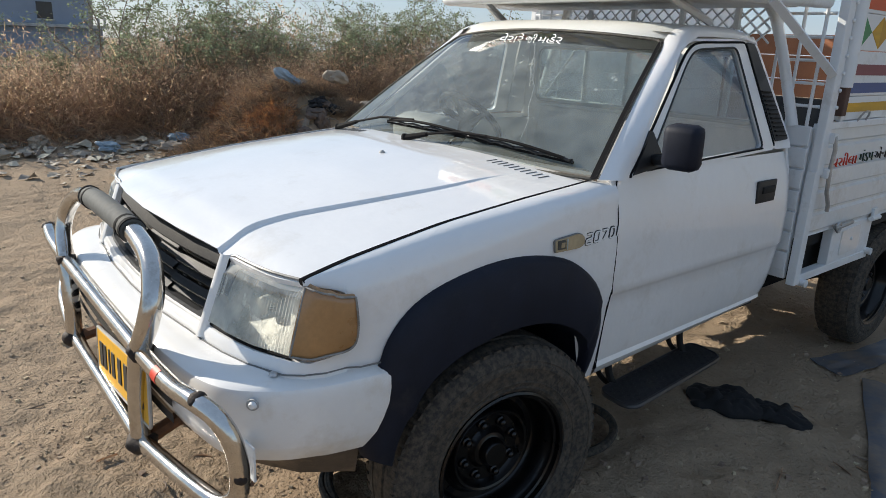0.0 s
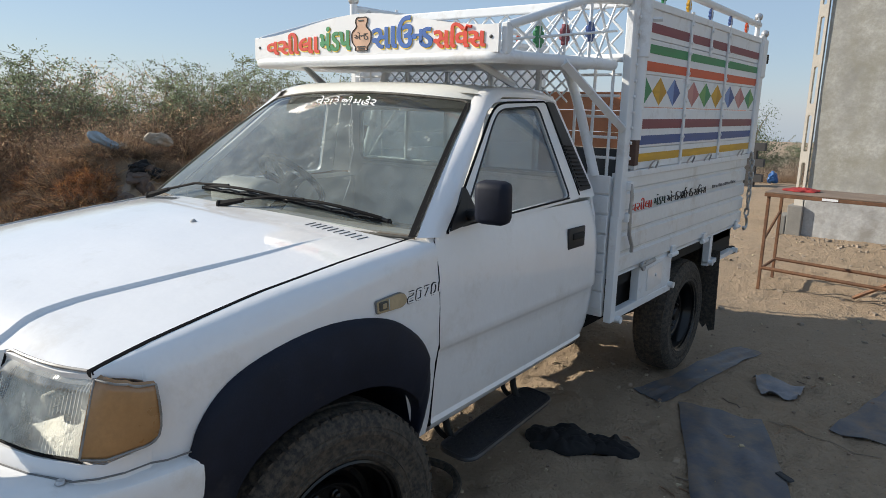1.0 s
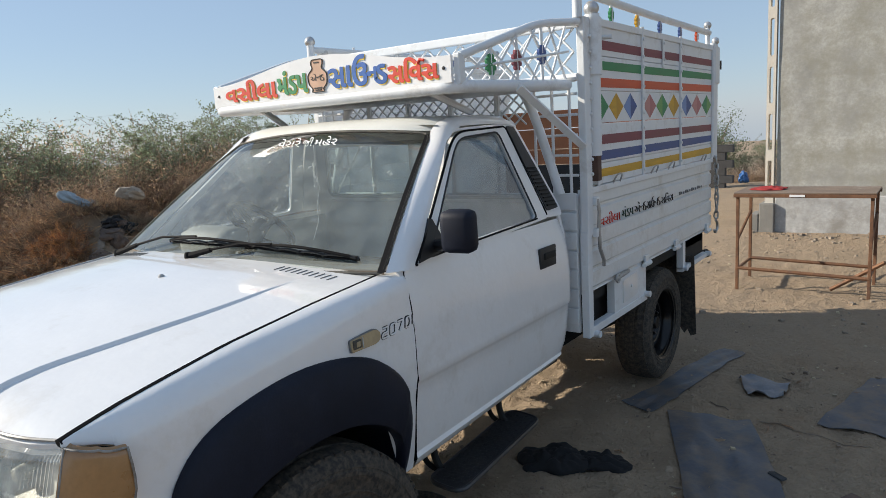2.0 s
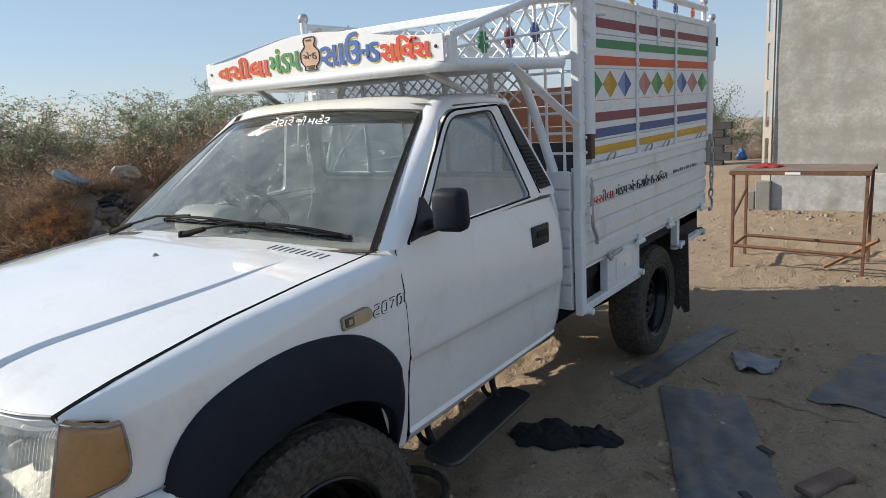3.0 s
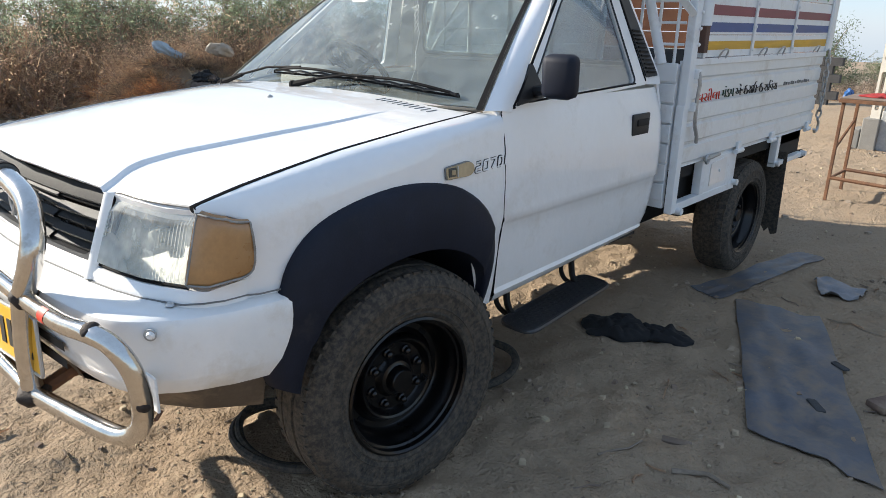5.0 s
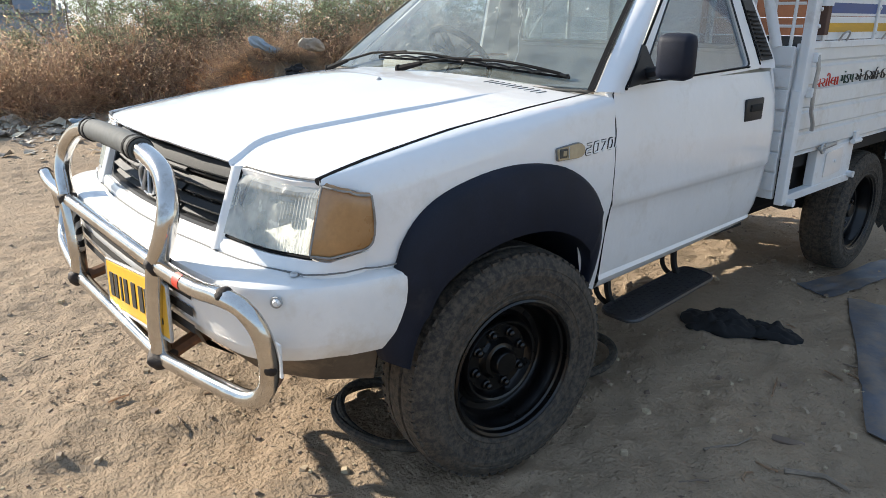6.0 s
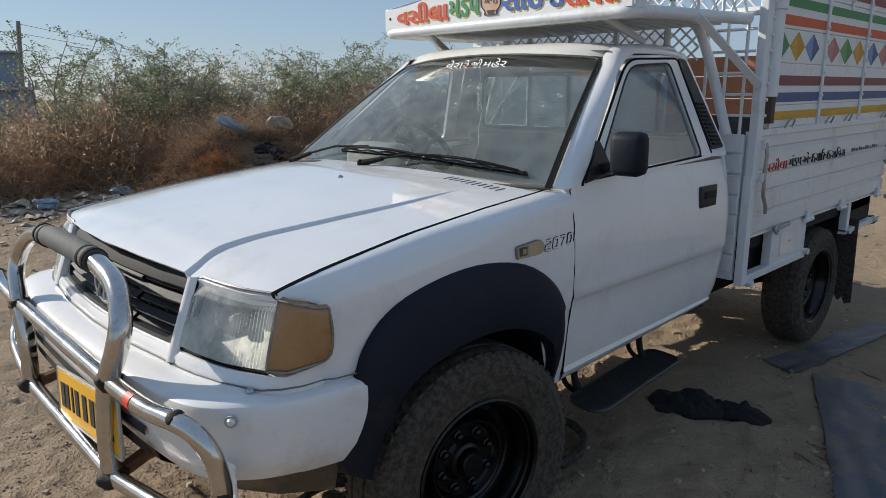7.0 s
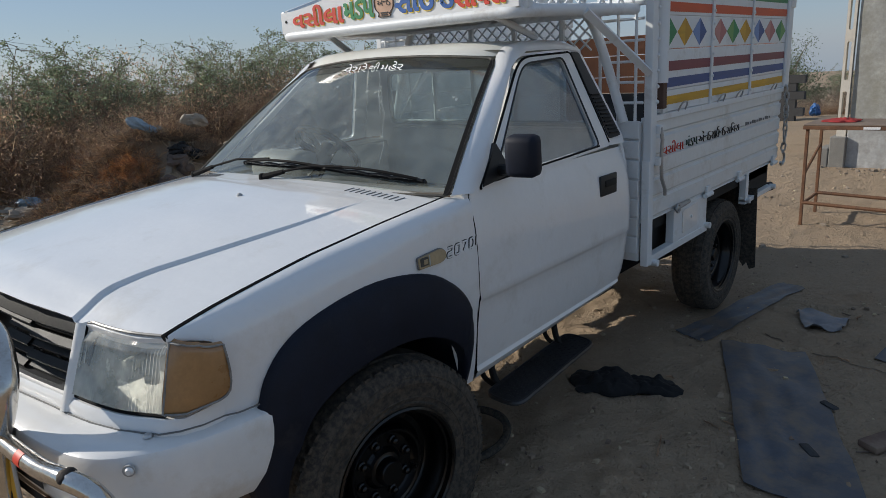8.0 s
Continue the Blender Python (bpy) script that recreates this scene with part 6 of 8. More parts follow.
# sign board
top = []
for i in range(33):
    x = 0.692 - 1.384 * i / 32
    a = abs(x) / 0.692
    top.append((x, 1.858 + 0.072 * (0.5 + 0.5 * math.cos(math.pi * min(1.0, a * 1.02)))))
board = part("sign_board", plate([(-0.692, 1.762), (0.692, 1.762)] + top, (), lambda u, v, w: Vector((u, 0.885 + w, v)), 0.014), WHITE, truck, "white painted sign board over the cab")
sign_m = Matrix(((1, 0, 0, 0), (0, 0, -1, 0), (0, 1, 0, 0), (0, 0, 0, 1)))
for word, x0, x1, z, h0, h1, cm, keep in (("વસીલા", -0.600, -0.242, 1.781, 0.080, 0.102, REDP, 1.0), ("મંડપ", -0.236, -0.048, 1.786, 0.098, 0.110, GREENP, 1.0), ("સાઉ", 0.078, 0.290, 1.787, 0.108, 0.122, BLUEP, 1.0),
                                          ("ન", 0.288, 0.352, 1.802, 0.052, 0.052, BLUEP, 0.80), ("ડ", 0.326, 0.392, 1.785, 0.076, 0.074, BLUEP, 1.0), ("સિવસ", 0.398, 0.636, 1.781, 0.096, 0.078, REDP, 1.0)):
    at = Matrix.Translation(((x0 + x1) / 2, 0.8835, z)) @ sign_m
    letters(word, 0.12, YEDGE, Matrix.Translation((0.004, 0, -0.004)) @ at, 0.0012, "letter_outline", board, "yellow letter outline", width=x1 - x0, outline=0.0052, keep=keep, heights=(h0 + 0.003, h1 + 0.003))
    letters(word, 0.12, cm, at, 0.0024, "sign_lettering", board, "bold hand-painted sign lettering", width=x1 - x0, outline=0.0030, keep=keep, heights=(h0, h1))
    letters(word, 0.12, cm, Matrix.Translation((0.0035, -0.0009, 0.001)) @ at, 0.0020, "sign_lettering", board, "second coat of the painted letter", width=x1 - x0, outline=0.0025, keep=keep, heights=(h0, h1))
part("reph_stroke", tube([(0.545, 0.8815, 1.842), (0.556, 0.8815, 1.856), (0.575, 0.8815, 1.852)], 0.0060, 6), REDP, board)
pot = smooth_loop([(-0.035, 1.915), (0.030, 1.915), (0.028, 1.892), (0.018, 1.880), (0.050, 1.855), (0.048, 1.815), (0.022, 1.795), (0.034, 1.784), (-0.046, 1.784), (-0.034, 1.796), (-0.060, 1.818), (-0.062, 1.856), (-0.030, 1.880), (-0.040, 1.895)], 0.012, 3)
part("pot_shape", plate(pot, (), lambda u, v, w: Vector((u + 0.023, 0.8815 + w, v)), 0.0035), BROWNP, board, "painted brown pot shape")
part("pot_rim", tube([(u + 0.023, 0.8808, v) for u, v in pot], 0.0022, 5, closed=True), INK, board)
for word, x0, x1, z, h, keep in (("એ", -0.022, 0.012, 1.828, 0.030, 1.0), ("ન", 0.012, 0.042, 1.832, 0.020, 0.80), ("ડ", 0.032, 0.056, 1.826, 0.026, 1.0)):
    letters(word, 0.04, INK, Matrix.Translation(((x0 + x1) / 2, 0.8808, z)) @ sign_m, 0.0008, "pot_lettering", board, "thin dark painted lettering", width=x1 - x0, heights=(h, h), keep=keep)
for x, z, w in ((0.018, 1.797, 0.045), (0.018, 1.789, 0.036), (0.016, 1.900, 0.030)):
    part("plain_bar", box((x - w / 2, 0.8795, z), (x + w / 2, 0.8812, z + 0.005)), INK, board)
for x in (-0.655, 0.660):
    part("sign_screw", lathe([(0, -0.004), (0.006, -0.003), (0.007, 0)], 8, "y", (x, 0.8845, 1.815)), INK, board)

# tailgate
tg = part("tailgate", box((-0.80, 3.715, 0.82), (0.80, 3.735, 1.28), 0.004), BLACKP, truck, "tailgate with terracotta upper boards")
for z0, z1 in ((1.285, 1.40), (1.405, 1.56), (1.565, 1.70)):
    part("gate_board", box((-0.80, 3.715, z0), (0.80, 3.735, z1), 0.003), INNER, tg, "terracotta painted board")


def chain(pts, pitch, wire, parent, name="chain_link"):
    """Links along a hanging line."""
    pts = [Vector(p) for p in pts]
    length = sum((b - a).length for a, b in zip(pts, pts[1:]))
    n = int(length / pitch)
    for i in range(n):
        d = (i + 0.5) * pitch
        for a, b in zip(pts, pts[1:]):
            seg = (b - a).length
            if d <= seg:
                c = a + (b - a) * (d / seg)
                m = Matrix.Translation(c) @ (b - a).to_track_quat("Z", "Y").to_matrix().to_4x4() @ Matrix.Rotation(math.pi / 2 * (i % 2) + 0.4, 4, "Z")
                h, w = pitch * 0.42, pitch * 0.30
                lp = [m @ Vector((w * math.cos(t), 0, h * math.sin(t) + (pitch * 0.22 if math.sin(t) > 0 else -pitch * 0.22))) for t in np.linspace(0.2, 6.48, 11)[:-1]]
                part(name, tube(lp, wire, 5, closed=True), CHAINM, parent, smooth=True)
                break
            d -= seg


for s in (1, -1):
    ch = part("gate_chain", tube([(s * 0.835, 3.76, 1.31), (s * 0.86, 3.77, 1.31)], 0.010, 6), CHAINM, truck, "galvanised chain with a hook")
    chain([(s * 0.862, 3.775, 1.30), (s * 0.866, 3.78, 1.15), (s * 0.866, 3.79, 0.95), (s * 0.862, 3.785, 0.86)], 0.042, 0.0065, ch)
    part("chain_hook", tube(bend([(s * 0.862, 3.785, 0.865), (s * 0.862, 3.83, 0.84), (s * 0.862, 3.83, 0.79), (s * 0.862, 3.77, 0.775), (s * 0.862, 3.745, 0.80)], 0.03), 0.009, 8), CHAINM, ch, smooth=True)
# ---------------------------------------------------------------- ground
MOUND = (-6.75, 3.15)


def ground_z(x, y):
    z = 0.10 * noise.noise(Vector((x * 0.08, y * 0.08, 3.1))) * min(1.0, max(0.0, (math.hypot(x, y - 1.5) - 4.0) / 6.0))
    near = max(0.0, 1.0 - math.hypot(x - 0.5, y - 1.0) / 14.0) * min(1.0, max(0.0, (y + 3.0) / 1.2)) * min(1.0, max(0.0, (3.9 - x) / 1.2))
    z += near * (0.020 * noise.noise(Vector((x * 1.7, y * 1.7, 0.4))) + 0.020 * noise.noise(Vector((x * 4.6, y * 5.2, 7.4))) + 0.012 * noise.noise(Vector((x * 12, y * 12, 1.4))) - 0.030 * abs(noise.noise(Vector((x * 6.1, y * 7.3, 4.4)))) + 0.022 * abs(noise.noise(Vector((x * 13, y * 11, 8.4)))))
    # wheel ruts left by passing vehicles on the open side
    if -6.5 < x < -1.6:
        k = min(1.0, (x + 6.5) / 0.6, (-1.6 - x) / 0.6)
        z += k * 0.018 * math.sin((x + 0.12 * math.sin(y * 0.9)) * 5.2) * (0.6 + 0.4 * noise.noise(Vector((x, y * 0.3, 9))))
    if -6.6 < x < -2.0 and -4.0 < y < 9.0:
        k = max(0.0, 0.25 + noise.noise(Vector((x * 0.9, y * 0.25, 2.2)))) * min(1.0, (x + 6.6) / 0.5, (-2.0 - x) / 0.5)
        z += 0.011 * k * math.sin(x * 40.0 + 2.5 * noise.noise(Vector((x * 0.5, y * 0.6, 6.0)))) + 0.008 * k * noise.noise(Vector((x * 9, y * 2.0, 1.0)))
    d = math.hypot((x - MOUND[0]) / 1.25, (y - MOUND[1]) / (1.02 if y < MOUND[1] else 1.25))
    if d < 2.2:
        z += 0.98 * math.exp(-d * d * 1.6)
    if y > 9.0:
        z -= 0.035 * (y - 9.0)
    if x < -7.4:
        z += 0.10 * min(1.0, (-7.4 - x) / 1.5)
    return z


def build_ground():
    near = np.concatenate([np.arange(-9.5, -6.6, 0.075), np.arange(-6.6, -2.6, 0.036), np.arange(-2.6, 2.61, 0.027), np.arange(2.68, 4.0, 0.075)])
    gx = np.concatenate([[-600, -250, -110, -60, -36, -24, -18, -14, -11.5, -10.2], near, [4.6, 5.6, 7.5, 11, 18, 35, 80, 200, 600]])
    near = np.concatenate([np.arange(-3.0, -1.8, 0.075), np.arange(-1.8, 3.4, 0.027), np.arange(3.45, 9.5, 0.075)])
    gy = np.concatenate([[-600, -250, -110, -50, -25, -14, -9, -6, -4.2, -3.4], near, [10, 11, 12.5, 15, 18, 22, 28, 40, 70, 150, 300, 600]])
    verts = [(float(x), float(y), ground_z(float(x), float(y))) for y in gy for x in gx]
    n = len(gx)
    faces = [(j * n + i, j * n + i + 1, (j + 1) * n + i + 1, (j + 1) * n + i) for j in range(len(gy) - 1) for i in range(n - 1)]
    me = bpy.data.meshes.new("ground")
    me.from_pydata(verts, [], faces)
    me.materials.append(SAND)
    me.polygons.foreach_set("use_smooth", [True] * len(me.polygons))
    return tagged(new("ground", me), "dry sandy trampled ground with wheel ruts", "ground", kind="structure")


build_ground()
rng = random.Random(11)


def from_arrays(name, verts, faces, material, smooth=False):
    me = bpy.data.meshes.new(name)
    me.from_pydata(verts, [], faces)
    for mm in (material if isinstance(material, (list, tuple)) else [material]):
        me.materials.append(mm)
    if smooth:
        me.polygons.foreach_set("use_smooth", [True] * len(me.polygons))
    return me


def pebble(verts, faces, c, r, rg):
    """A rough eight-cornered lump."""
    b = len(verts)
    a0 = rg.random() * 3
    for dz in (-0.5, 0.5):
        for k in range(4):
            a = a0 + k * math.pi / 2 + rg.uniform(-0.3, 0.3)
            q = r * rg.uniform(0.6, 1.1) * (0.75 if dz > 0 else 1.0)
            verts.append((c[0] + q * math.cos(a), c[1] + q * math.sin(a), c[2] + dz * r * rg.uniform(0.5, 1.0)))
    faces += [(b, b + 3, b + 2, b + 1), (b + 4, b + 5, b + 6, b + 7)] + [(b + k, b + (k + 1) % 4, b + 4 + (k + 1) % 4, b + 4 + k) for k in range(4)]


def scatter_clods():
    v, f = [], []
    for _ in range(3000):
        x, y = rng.uniform(-6.5, 3.2), rng.uniform(-2.2, 8.0)
        if rng.random() < 0.35:
            x, y = rng.uniform(-2.0, 2.4), rng.uniform(-1.6, 3.5)
        r = 0.004 + 0.018 * rng.random() ** 3
        pebble(v, f, (x, y, ground_z(x, y) + r * 0.2), r, rng)
    rg = random.Random(5)
    for _ in range(3600):
        x, y = rg.uniform(-2.0, 1.7), rg.uniform(-1.75, 0.0)
        k = noise.noise(Vector((x * 2.3, y * 2.3, 5.0)))
        if k < -0.12:
            continue
        r = 0.0025 + 0.007 * rg.random() ** 2.5
        pebble(v, f, (x, y, ground_z(x, y) + r * 0.25), r, rg)
    tagged(new("clods", from_arrays("clods", v, f, SANDCLOD)), "small clods and pebbles on sand", "pebbles", kind="stuff")


SANDCLOD = mat("sand_clod", (0.37, 0.285, 0.20), 0.95, var=0.2, island=True)
scatter_clods()


def scatter_litter():
    v, f = [], []
    for _ in range(460):
        y = rng.uniform(-3.0, 7.5)
        x = -7.6 + rng.gauss(0, 0.65) + 0.10 * math.sin(y * 2)
        if rng.random() < 0.12:
            x, y = rng.uniform(-6.9, -5.5), rng.uniform(-1, 5)
        w = 0.03 + 0.13 * rng.random() ** 2
        b = len(v)
        a = rng.uniform(0, 6.28)
        n = 3
        for i in range(n):
            for j in range(n):
                u, t = (i / 2 - 0.5) * w, (j / 2 - 0.5) * w * rng.uniform(0.5, 1.2)
                px, py = x + u * math.cos(a) - t * math.sin(a), y + u * math.sin(a) + t * math.cos(a)
                v.append((px, py, ground_z(px, py) + 0.008 + abs(rng.gauss(0, 0.16)) * w))
        for i in range(n - 1):
            for j in range(n - 1):
                f.append((b + i * n + j, b + (i + 1) * n + j, b + (i + 1) * n + j + 1, b + i * n + j + 1))
    rg = random.Random(3)
    for _ in range(620):
        y = rg.uniform(-3.0, 7.5)
        x = -7.75 + rg.gauss(0, 0.42) + 0.10 * math.sin(y * 2)
        w, a, b, n = 0.06 + 0.22 * rg.random() ** 2, rg.uniform(0, 6.28), len(v), 4
        for i in range(n):
            for j in range(n):
                u, t = (i / 3 - 0.5) * w * rg.uniform(0.8, 1.2), (j / 3 - 0.5) * w * rg.uniform(0.3, 0.8)
                px, py = x + u * math.cos(a) - t * math.sin(a), y + u * math.sin(a) + t * math.cos(a)
                v.append((px, py, ground_z(px, py) + 0.008 + abs(rg.gauss(0, 0.13)) * w))
        for i in range(n - 1):
            for j in range(n - 1):
                f.append((b + i * n + j, b + (i + 1) * n + j, b + (i + 1) * n + j + 1, b + i * n + j + 1))
    tagged(new("litter", from_arrays("litter", v, f, LITTER)), "pale plastic and paper litter along the scrub", "litter", kind="stuff")
    v, f = [], []
    for _ in range(330):
        y = rng.uniform(-3.0, 7.5)
        x = -7.6 + rng.gauss(0, 0.7)
        r = 0.014 + 0.055 * rng.random() ** 3
        pebble(v, f, (x, y, ground_z(x, y) + r * 0.3), r, rng)
    tagged(new("rubble", from_arrays("rubble", v, f, STONE)), "broken stones and earth lumps", "rubble", kind="stuff")


scatter_litter()


# ---------------------------------------------------------------- scrub
def stem(v, f, pts, r0, r1):
    """A three-sided tapered twig."""
    b = len(v)
    n = len(pts)
    for i, p in enumerate(pts):
        d = (pts[min(i + 1, n - 1)] - pts[max(0, i - 1)])
        d = d.normalized() if d.length > 1e-6 else Vector((0, 0, 1))
        a = d.cross(Vector((0.3, 0.9, 0.2))).normalized()
        c = d.cross(a)
        r = r0 + (r1 - r0) * i / (n - 1)
        for k in range(3):
            t = k * 2.0944
            v.append(tuple(p + (a * math.cos(t) + c * math.sin(t)) * r))
    for i in range(n - 1):
        for k in range(3):
            f.append((b + i * 3 + k, b + i * 3 + (k + 1) % 3, b + (i + 1) * 3 + (k + 1) % 3, b + (i + 1) * 3 + k))


def limb(rg, p, d, length, n=4, droop=0.0, wob=0.25):
    pts = [p.copy()]
    for i in range(n):
        d = (d + Vector((rg.gauss(0, wob), rg.gauss(0, wob), rg.gauss(0, wob) - droop))).normalized()
        p = p + d * (length / n)
        pts.append(p.copy())
    return pts


def thorn_shrub(seed, h, spread, leaves, mat_leaf):
    rg = random.Random(seed)
    bv, bf, lv, lf = [], [], [], []

    def leaflet(p, size):
        d = Vector((rg.gauss(0, 1), rg.gauss(0, 1), rg.gauss(0, 0.6))).normalized()
        a = d.cross(Vector((rg.gauss(0, 1), rg.gauss(0, 1), rg.gauss(0, 1)))).normalized()
        b = len(lv)
        L, w = size * rg.uniform(0.7, 1.4), size * rg.uniform(0.22, 0.4)
        lv.extend([tuple(p - a * w * 0.5), tuple(p + d * L * 0.5 - a * w), tuple(p + d * L), tuple(p + d * L * 0.5 + a * w)])
        lf.append((b, b + 1, b + 2, b + 3))

    tips = []
    for i in range(9):
        a = rg.uniform(0, 6.28)
        base = Vector((rg.gauss(0, 0.18) * spread, rg.gauss(0, 0.18) * spread, 0))
        d = Vector((math.cos(a) * rg.uniform(0.15, 0.75), math.sin(a) * rg.uniform(0.15, 0.75), 1)).normalized()
        main = limb(rg, base, d, h * rg.uniform(0.75, 1.12), 6, 0.03, 0.16)
        stem(bv, bf, main, 0.022, 0.005)
        for j in range(2, 7):
            for _ in range(4):
                q = main[j] + (main[j] - main[j - 1]) * rg.uniform(-0.9, 0)
                dd = Vector((rg.gauss(0, 1), rg.gauss(0, 1), rg.uniform(-0.1, 0.9))).normalized()
                br = limb(rg, q, dd, rg.uniform(0.3, 0.75) * spread, 4, 0.08, 0.25)
                stem(bv, bf, br, 0.007, 0.002)
                for k in range(1, 5):
                    tips.append((br[k], j))
                    if rg.random() < 0.6:
                        tw = limb(rg, br[k], Vector((rg.gauss(0, 1), rg.gauss(0, 1), rg.uniform(-0.3, 0.7))).normalized(), rg.uniform(0.12, 0.30), 2, 0.1)
                        stem(bv, bf, tw, 0.003, 0.0015)
                        tips += [(tw[1], j), (tw[2], j)]
    for p, j in tips:
        dens = leaves * (0.04 + 1.06 * min(1.0, max(0, (p.z / h - 0.48) / 0.30)))
        for _ in range(int(dens * 11 * rg.uniform(0.2, 1.6))):
            leaflet(p + Vector((rg.gauss(0, 0.032), rg.gauss(0, 0.032), rg.gauss(0, 0.026))), 0.042)
    return from_arrays("woody_frame", bv, bf, BARK), from_arrays("foliage", lv, lf, mat_leaf)


def dry_clump(seed, n, h, spread, material, leaf):
    rg = random.Random(seed)
    v, f = [], []
    for _ in range(n):
        a = rg.uniform(0, 6.28)
        rr = spread * math.sqrt(rg.random())
        p = Vector((rr * math.cos(a), rr * math.sin(a), rg.uniform(-0.05, 0.45) * h * rg.random()))
        d = Vector((rg.gauss(0, 0.7), rg.gauss(0, 0.7), rg.uniform(0.1, 1.3))).normalized()
        stem(v, f, limb(rg, p, d, h * rg.uniform(0.2, 0.8), 2, 0.12, 0.35), rg.uniform(0.003, 0.0065), 0.0015)
    for _ in range(n * 2):
        a = rg.uniform(0, 6.28)
        rr = spread * math.sqrt(rg.random())
        p = Vector((rr * math.cos(a), rr * math.sin(a), h * 0.85 * rg.random() ** 1.1))
        d = Vector((rg.gauss(0, 1), rg.gauss(0, 1), rg.gauss(0.3, 0.8))).normalized()
        e, q, b = d.cross(Vector((0.2, 0.4, 0.9))).normalized() * 0.0034, p + d * rg.uniform(0.07, 0.20), len(v)
        v.extend([tuple(p - e), tuple(p + e), tuple(q + e * 0.4), tuple(q - e * 0.4)])
        f.append((b, b + 1, b + 2, b + 3))
    cut = len(f)
    for _ in range(n * 5):
        a = rg.uniform(0, 6.28)
        rr = spread * math.sqrt(rg.random())
        p = Vector((rr * math.cos(a), rr * math.sin(a), h * (0.78 + 0.16 * math.sin(a * 3)) * rg.random() ** 1.25))
        d = Vector((rg.gauss(0, 1), rg.gauss(0, 1), rg.gauss(0, 0.8))).normalized()
        e = d.cross(Vector((rg.gauss(0, 1), rg.gauss(0, 1), rg.gauss(0, 1)))).normalized()
        L, w = rg.uniform(0.025, 0.06), rg.uniform(0.004, 0.009)
        b = len(v)
        v.extend([tuple(p), tuple(p + d * L * 0.5 + e * w), tuple(p + d * L), tuple(p + d * L * 0.5 - e * w)])
        f.append((b, b + 1, b + 2, b + 3))
    me = from_arrays("dry_stems", v, f, [material, leaf, TWIG_P])
    idx = np.zeros(len(f), dtype=np.int32)
    idx[:n] = 2
    idx[cut:] = 1
    me.polygons.foreach_set("material_index", idx)
    return me


SHRUBS = [thorn_shrub(21 + i, (2.05, 2.35, 1.75)[i], (0.95, 1.1, 0.9)[i], (0.74, 0.62, 0.64)[i], (LEAF, LEAF, LEAF_D)[i]) for i in range(3)]
DRY = [dry_clump(41 + i, 300, (1.15, 1.30, 1.0)[i], (0.75, 0.85, 0.7)[i], TWIG, DRYLEAF) for i in range(3)]


def weed_heap(seed, n, h, spread, r, mats, pale):
    """A low ragged heap of fine dry stems springing from the ground."""
    rg = random.Random(seed)
    v, f, idx = [], [], []
    for k in range(n):
        a, rr = rg.uniform(0, 6.28), spread * rg.random() ** 0.6
        top = h * (1 - 0.75 * (rr / spread) ** 2) * (0.75 + 0.35 * math.sin(a * 3 + seed))
        p = Vector((rr * math.cos(a), rr * math.sin(a), top * rg.uniform(-0.1, 0.75)))
        d = Vector((math.cos(a) * 0.5 + rg.gauss(0, 0.55), math.sin(a) * 0.5 + rg.gauss(0, 0.55), rg.uniform(0.0, 1.0))).normalized()
        m0 = len(f)
        stem(v, f, limb(rg, p, d, rg.uniform(0.10, 0.32), 2, 0.18, 0.35), r * rg.uniform(0.6, 1.3), r * 0.35)
        idx += [1 if rg.random() < pale else 0] * (len(f) - m0)
    me = from_arrays("weed_stems", v, f, mats)
    me.polygons.foreach_set("material_index", np.array(idx, dtype=np.int32))
    return me


RED_DRY = weed_heap(77, 1150, 0.50, 0.60, 0.0064, [TWIG_R, TWIG_H], 0.30)
BROWN_DRY = weed_heap(78, 1300, 0.30, 0.55, 0.0065, [TWIG_H, TWIG], 0.35)


def plant_shrub(x, y, k, sc, turn):
    e = empty("thorn_shrub", (x, y, ground_z(x, y) - 0.03))
    e.rotation_euler = (0, 0, turn)
    e.scale = (sc, sc, sc * rng.uniform(0.9, 1.1))
    tagged(e, ("dusty green thorn shrub with open feathery crown", "tall straggly green thorn shrub", "dense dark green thorn shrub")[k], "shrub", "scrub belt shrubs")
    for me in SHRUBS[k]:
        new(me.name, me).parent = e


def plant_dry(x, y, me, sc, turn, label="tangle of dry brown weeds"):
    e = new("dry_weeds", me)
    e.location, e.rotation_euler, e.scale = (x, y, ground_z(x, y) - 0.04), (0, 0, turn), (sc, sc, sc * rng.uniform(0.85, 1.15))
    tagged(e, label, "weeds", "dry weed clumps", "stuff")


y = -1.8
while y < 11.5:
    for row, x0 in enumerate((-8.9, -9.7, -10.6)):
        low = interp(y, (0.4, 2.0, 3.0, 5.0), (0.92, 1.10, 1.24, 1.20))
        if row < 2 or y < 9:
            plant_dry(x0 + rng.gauss(0, 0.18), y + rng.uniform(-0.4, 0.4), DRY[rng.randrange(3)], (rng.uniform(0.85, 1.15) + 0.13 * row) * low, rng.uniform(0, 6.28))
    y += 0.66
y = -2.0
while y < 13:
    for row, x0 in enumerate((-9.45, -10.7, -12.2)):
        if row < 2 or y < 9:
            plant_shrub(x0 + rng.gauss(0, 0.3), y + rng.uniform(-0.5, 0.5), rng.randrange(3), (rng.uniform(0.9, 1.22) + 0.06 * row) * interp(y, (1.2, 2.5, 3.0, 3.6, 5.3, 6.0, 7.2, 8.5), (0.50, 0.60, 0.82, 0.84, 0.72, 0.82, 0.86, 0.90)), rng.uniform(0, 6.28))
    y += 1.02
